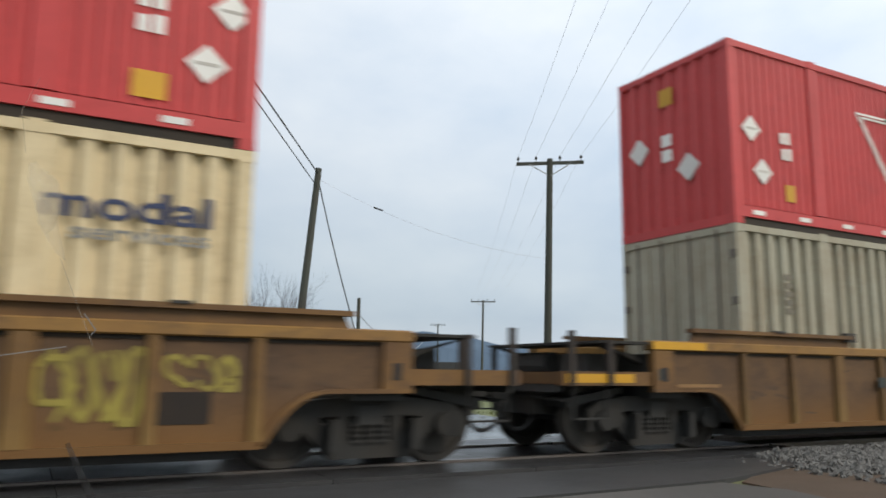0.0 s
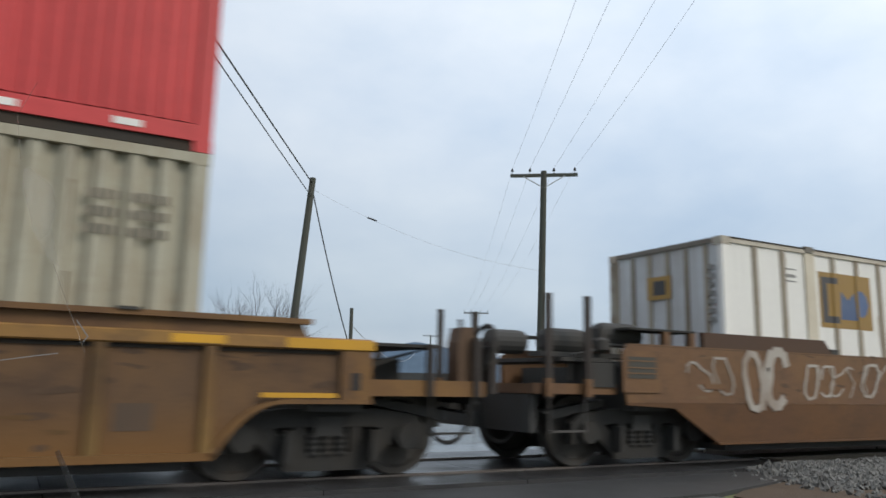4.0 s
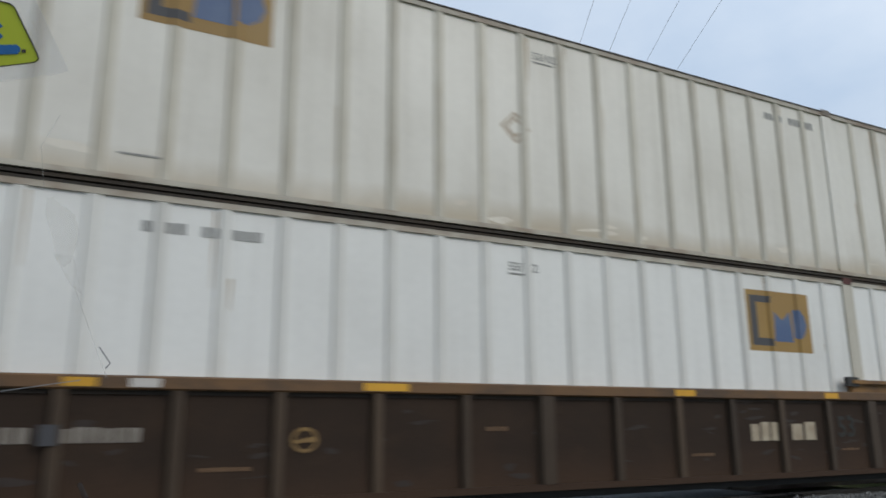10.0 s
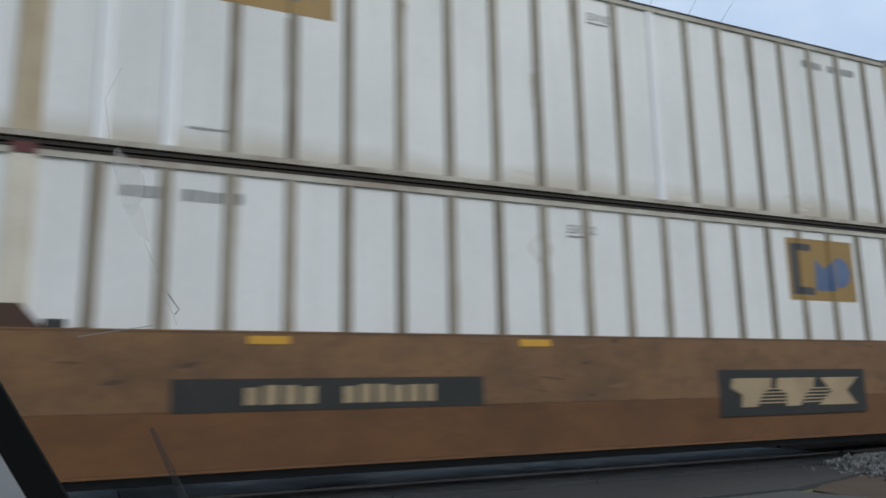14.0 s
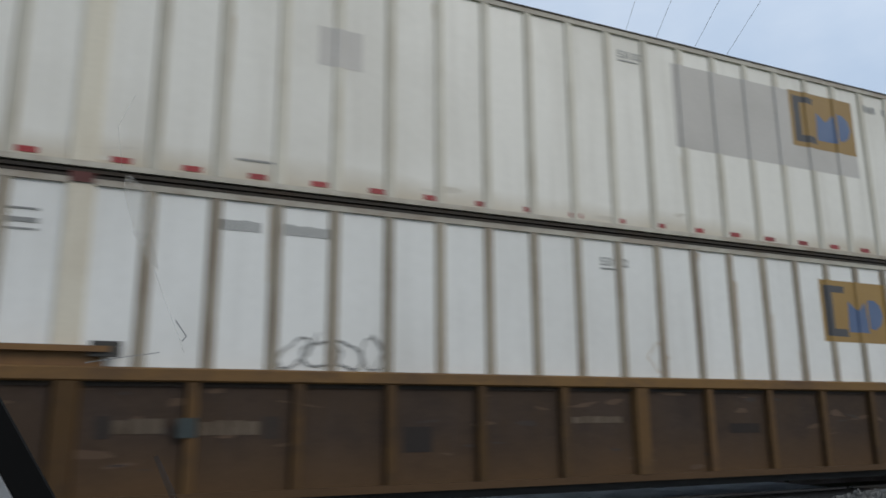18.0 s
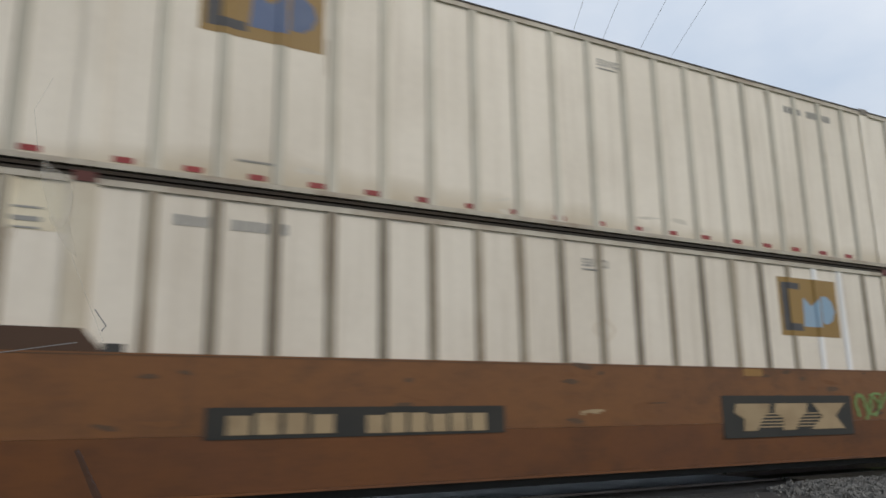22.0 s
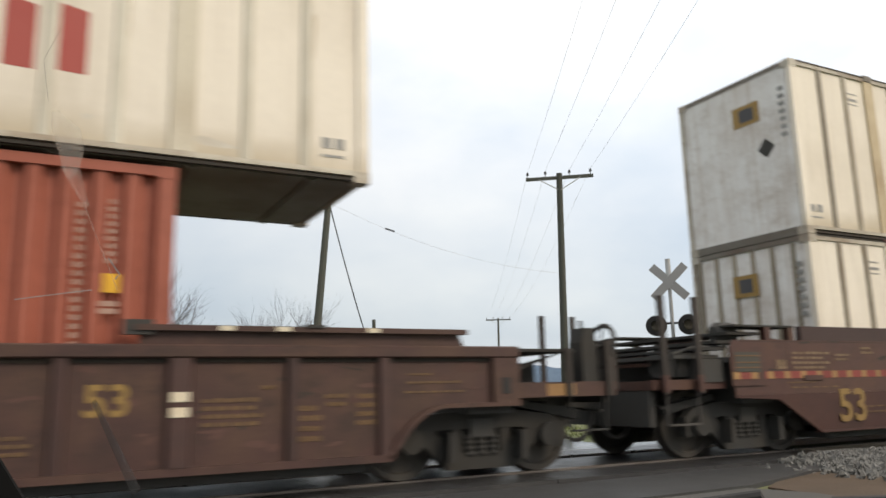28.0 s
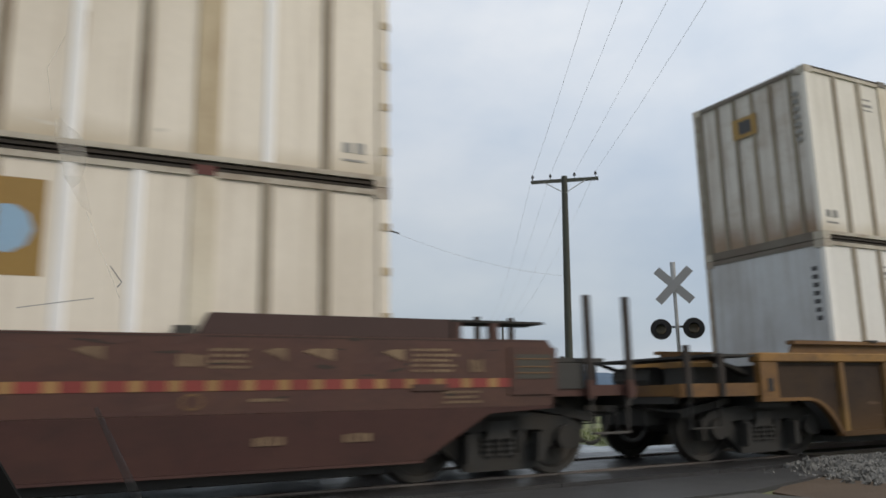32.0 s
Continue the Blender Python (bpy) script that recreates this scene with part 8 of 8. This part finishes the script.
for y0, y1, z0, z1, mt in ((-0.54, -0.18, 1.93, 2.28, dull_red), (-0.16, 0.20, 1.93, 2.26, dull_red), (-0.54, -0.20, 2.33, 2.66, dull_red), (-0.16, 0.20, 2.31, 2.64, dull_red), (0.34, 0.85, 2.14, 2.30, dull_gold), (0.34, 0.70, 2.36, 2.56, dull_gold),
                           (-1.16, -0.67, 1.02, 1.46, dark_brown), (0.47, 0.85, 1.15, 1.55, dull_red), (0.66, 0.85, 1.25, 1.50, dull_gold), (-0.40, 0.20, 0.38, 0.80, dull_gold)):
    part("end_pattern", end_mark(bmesh.new(), y0, y1, z0, z1, 0.004, 0.029), mt, u7, "dull painted block of a pattern")
painted("small_panel", u7, 2.84, 3.38, 1.85, 2.18, gold_panel, "small gold panel")
for x0, x1, zlo0, zlo1, ztop, mt in ((10.25, 10.76, 1.42, 1.32, 2.12, yellow_mark), (10.92, 11.48, 1.26, 1.17, 1.95, yellow_mark), (11.64, 12.20, 1.08, 0.95, 1.62, orange_mark), (11.64, 12.20, 1.70, 1.64, 2.25, red_mark),
                                  (12.34, 12.46, 0.85, 0.82, 1.50, red_mark), (12.57, 12.84, 0.77, 0.76, 1.46, red_mark), (13.03, 13.28, 0.79, 0.78, 1.48, red_mark), (12.57, 12.84, 1.58, 1.58, 2.3, red_mark), (13.03, 13.28, 1.60, 1.60, 2.35, red_mark)):
    part("pattern_block", drape(flat(bmesh.new(), [(x0, zlo0), (x1, zlo1), (x1, ztop - 0.05), (x0, ztop)])), mt, u7, "coloured block of a curved pattern")
for bx in (9.50, 10.07, 10.65, 11.23):
    part("name_block", drape(flat(bmesh.new(), [(bx, 0.75), (bx + 0.24, 0.75), (bx + 0.20, 1.02), (bx + 0.03, 1.02)])), pale_patch, u7, "pale grey block of a brand name")
diamond(u7, 7.86, 1.35, 0.17, -HALF_W + 0.024, pale_patch)
# -- ninth car: maroon smooth-sided --
w8 = smooth_car(CAR_X[8], car_wine, car_wine_low, maroon_guide, "dark maroon smooth well car with a red and yellow stripe", False, False)
for k in range(116):
    part("stripe_piece", shared(("stripe", k % 2), lambda bm, k=k: box(bm, -(0.104, 0.064)[k % 2], (0.104, 0.064)[k % 2], -0.005, 0.0, -0.05, 0.05)), (dull_red, stripe_gold)[k % 2], w8, at=(-1.80 + 0.1695 * k, -1.411, 1.10))
for k in (-1, 0, 1):
    part("stripe_piece", shared(("stripe", k % 2), lambda bm: bm), (dull_red, stripe_gold)[k % 2], w8, at=(-1.80 + 0.1695 * k, -1.431, 1.10))
for k, (x0, z0, w_) in enumerate(((-1.0, 0.98, 0.8), (-0.95, 0.91, 1.2), (0.75, 0.60, 0.9), (0.75, 0.52, 0.7))):
    stencil_block(w8, x0, z0, w_, 0.04, 1, 340 + k, -1.412 if z0 > 0.86 else -1.400)
ring = [(7.27 + 0.17 * math.cos(math.tau * k / 14), 0.79 + 0.15 * math.sin(math.tau * k / 14)) for k in range(15)]
part("round_emblem", ribbon(bmesh.new(), ring, 0.03, -1.398), scuff_brown, w8, "faint round emblem ring")
part("orange_plate", box(bmesh.new(), 10.38, 10.70, -1.416, -1.408, 1.37, 1.49), car_sill, w8, "small orange plate")
letters("number", "53", 0.66, stencil_gold, w8, (0.08, -1.412, 0.42), "yellow number fifty-three")
for k, (x0, z0, w_, h_, n) in enumerate(((-1.16, 1.18, 0.24, 0.26, 1), (-0.85, 1.18, 0.85, 0.28, 4), (0.10, 1.30, 0.34, 0.13, 2), (0.72, 1.40, 0.3, 0.13, 2), (1.55, 1.40, 0.3, 0.13, 2), (13.97, 1.28, 0.26, 0.22, 1), (14.27, 1.26, 0.42, 0.22, 4), (16.36, 1.22, 0.58, 0.28, 5),
                                      (17.05, 1.22, 0.20, 0.26, 1), (14.63, 0.94, 0.36, 0.06, 1), (16.72, 0.88, 0.52, 0.16, 3), (8.62, 0.86, 0.42, 0.085, 1), (9.15, 0.86, 0.38, 0.085, 1), (7.7, 1.45, 0.45, 0.06, 1))):
    stencil_block(w8, x0, z0, w_, h_, n, 360 + k, -1.413, stencil_pale)
for x0, w_ in ((14.78, 0.22), (15.17, 0.32), (16.03, 0.24), (13.1, 0.25)):
    part("flag_mark", slab(bmesh.new(), [(x0, 1.43), (x0 + w_, 1.33), (x0 + w_, 1.46), (x0 + 0.1, 1.46)], -1.417, -1.413), stencil_pale, w8, "small worn cream mark")
part("round_emblem", ribbon(bmesh.new(), [(14.12 + 0.09 * math.cos(math.tau * k / 12), 0.95 + 0.07 * math.sin(math.tau * k / 12)) for k in range(13)], 0.02, -1.412), stencil_dim, w8, "faint small round emblem")
part("scratch", ribbon(bmesh.new(), [(7.9, 1.33), (8.6, 1.38), (9.2, 1.39), (9.9, 1.45)], 0.014, -1.4112, 0.001), scuff_dark, w8, "long dark scrape")
for x0, w_, n in ((2.88, 0.42, 2), (3.47, 1.05, 6)):
    part("stencil", bars(bmesh.new(), x0, 1.24, w_, 0.19, n, -1.413), stencil_pale, w8, "cream stencilled code, unreadable")
for x0 in (14.70, 15.60):
    part("stencil", bars(bmesh.new(), x0, 0.52, 0.32, 0.09, 4, -1.402), stencil_pale, w8)
c8 = sheet_container(CAR_X[8], FLOOR_Z, cream_w, "aged white sheet-and-post container with a gold panel", "ribs", end_fair, (11.44, 1.72), False, (2.74, 2.40), seed=13, faded=True, pale_posts=(19, 20))
u8 = sheet_container(CAR_X[8], UP_Z, cream_w, "aged white container with a stained end and tan lifting posts", "smooth", end_fair, (11.44, 1.80), False, (2.9, 2.5), seed=14, pale_posts=(14, 15, 19, 21), lift=post_tan)
bm = bmesh.new()
bm.faces.new([bm.verts.new((0.009, -0.62 + a, 1.55 + b)) for a, b in ((-0.17, 0), (0, 0.17), (0.17, 0), (0, -0.17))])
bmesh.ops.solidify(bm, geom=bm.faces[:], thickness=0.003)
part("placard", bm, grey_mark, u8, "dull grey diamond placard")
diamond(u8, 8.0, 1.9, 0.2, -HALF_W + 0.024, pale_patch)
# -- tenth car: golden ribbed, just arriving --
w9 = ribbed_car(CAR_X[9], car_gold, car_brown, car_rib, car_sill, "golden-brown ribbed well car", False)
c9 = sheet_container(CAR_X[9], FLOOR_Z, white_b, "white container with a smooth stained end", "smooth", end_shaded, (11.4, 1.66), False, (3.0, 2.4), seed=15, end_logo=False)
part("code_line", bars_end(bmesh.new(), 3, 0.012), black_mark, c9)
u9 = sheet_container(CAR_X[9], UP_Z, white_a, "rust-stained white container with a ribbed end", "ribs", end_worn, (3.4, 1.8), False, (11, 2.5), seed=16)


# -- wear on the sides that pass close by --
for w_, dark in ((w2, scuff_brown), (w4, scuff_brown), (w6, scuff_brown), (w8, scuff_dark)):
    bm = bmesh.new()
    for z in (1.565,):
        box(bm, -1.9, LENGTH + 1.9, -1.4125, -1.4105, z, z + 0.008)
    for x in (-0.9, 3.0, 9.3, 13.6, LENGTH + 0.9):
        box(bm, x, x + 0.006, -1.4125, -1.4105, 0.90, 1.56)
    part("dent_line", bm, dark, w_, "thin weld seams")
for k, (w_, tone_a, tone_b, n) in enumerate(((w0, scuff_brown, scuff_rust, 34), (w1, scuff_brown, scuff_rust, 40), (w3, scuff_dark, scuff_dark, 40), (w5, scuff_brown, scuff_dark, 44), (w7, scuff_maroon, scuff_dark, 70), (w9, scuff_brown, scuff_rust, 20))):
    scuffs(w_, 0.0, LENGTH, 0.40, 1.30, -1.3424, tone_a, 200 + k, n, 0.16)
    scuffs(w_, 0.0, LENGTH, 0.45, 1.30, -1.3440, tone_b, 220 + k, n // 2, 0.13)
    scuffs(w_, 14.4, LENGTH + 1.3, 0.86, 1.30, -1.3455, tone_a, 240 + k, 14, 0.15)
for k, (w_, tone_a, tone_b, n) in enumerate(((w2, scuff_tan, scuff_brown, 60), (w4, scuff_tan, scuff_brown, 50), (w6, scuff_orange, scuff_brown, 60), (w8, scuff_maroon, scuff_dark, 80))):
    scuffs(w_, -1.3, LENGTH + 1.3, 0.90, 1.58, -1.4104, tone_a, 260 + k, n, 0.17)
    scuffs(w_, -1.3, LENGTH + 1.3, 0.90, 1.58, -1.4112, tone_b, 280 + k, n // 2, 0.13)
for k, (c_, n) in enumerate(((c2, 40), (c3, 14), (u3, 40), (c4, 30), (u4, 40), (c5, 40), (u5, 30), (c6, 40), (u6, 30), (u7, 40), (c8, 40), (u8, 50), (c9, 30), (u9, 60))):
    run_marks(c_, POSTS, HIGH - 0.12, -HALF_W + 0.0255, scuff_run, 120 + k, n)
    scuffs(c_, 0.2, LENGTH - 0.2, 0.16, 0.40, -HALF_W + 0.0257, scuff_pale, 140 + k, 12, 0.20)
    for j, (px, pz) in enumerate(((7.42, 2.27), (8.1, 1.67), (8.6, 1.37))[k % 3: k % 3 + 1] if k % 2 and c_ is not c3 else ()):
        pts = [(px - 0.17, pz), (px, pz - 0.19), (px + 0.17, pz), (px, pz + 0.19)]
        part("placard_outline", ribbon(bmesh.new(), pts + pts[:1], 0.012, -HALF_W + 0.0255, 0.001), scuff_run, c_, "worn outline of a removed placard")
for k, (c_, n) in enumerate(((c0, 30), (c1, 50))):
    run_marks(c_, [0.3 + 0.281 * j for j in range(55)], HIGH - 0.12, -HALF_W + 0.0195, scuff_brown, 150 + k, n)


def motions():
    """The train rolls by to the left; its wheels turn with it."""
    # added drift of the windscreen sticker, in place of small camera shifts
    sticker_keys = ((0.0, -0.075, 0.500, 1.215), (5.4, -0.075, 0.500, 1.215), (6.5, -0.0241, 0.5083, 1.2262), (6.8, -0.0236, 0.5094, 1.2239), (7.5, -0.0200, 0.5118, 1.2207), (8.0, -0.0184, 0.5126, 1.2199),
            (8.6, -0.0087, 0.5209, 1.1990), (9.0, -0.0018, 0.5149, 1.2194), (9.5, -0.0136, 0.5117, 1.2201), (10.0, -0.0183, 0.5025, 1.2339), (10.4, -0.060, 0.5000, 1.2400), (11.0, -0.16, 0.480, 1.28), (32.0, -0.16, 0.480, 1.28))
    walk(windscreen_sticker, [(t, pose(x, y, z, 10, 0, -28.5)) for t, x, y, z in sticker_keys])
    for lens, right in LENSES:
        away = right                     # the left lens begins lit, the right one turned away
        rows = [(0.0, 178.0 if away else 0.0)]
        for k in range(1, 79):
            first = round(12.2 * k - 0.4)
            for step in (0, 1, 2):
                rows.append(((first + step) / FPS, 178.0 - 89.0 * step if away else 89.0 * step))
            away = not away
        rows.append((32.0, rows[-1][1]))
        walk(lens, [(a, pose(0, -0.115, 0, 0, 0, b)) for a, b in rows])
    for ob, x, y, z in MOVERS:
        walk(ob, [(t, pose(x - s, y, z)) for t, s in RUN])
    ts, ss = [t for t, _ in RUN], [s for _, s in RUN]
    turn = [(k / 10, math.degrees(float(np.interp(k / 10, ts, ss)) - ss[0]) / WHEEL_R) for k in range(321)]
    for ob, x in WHEELS:
        walk(ob, [(t, pose(x, 0, WHEEL_R, 0, -a, 0)) for t, a in turn])


motions()
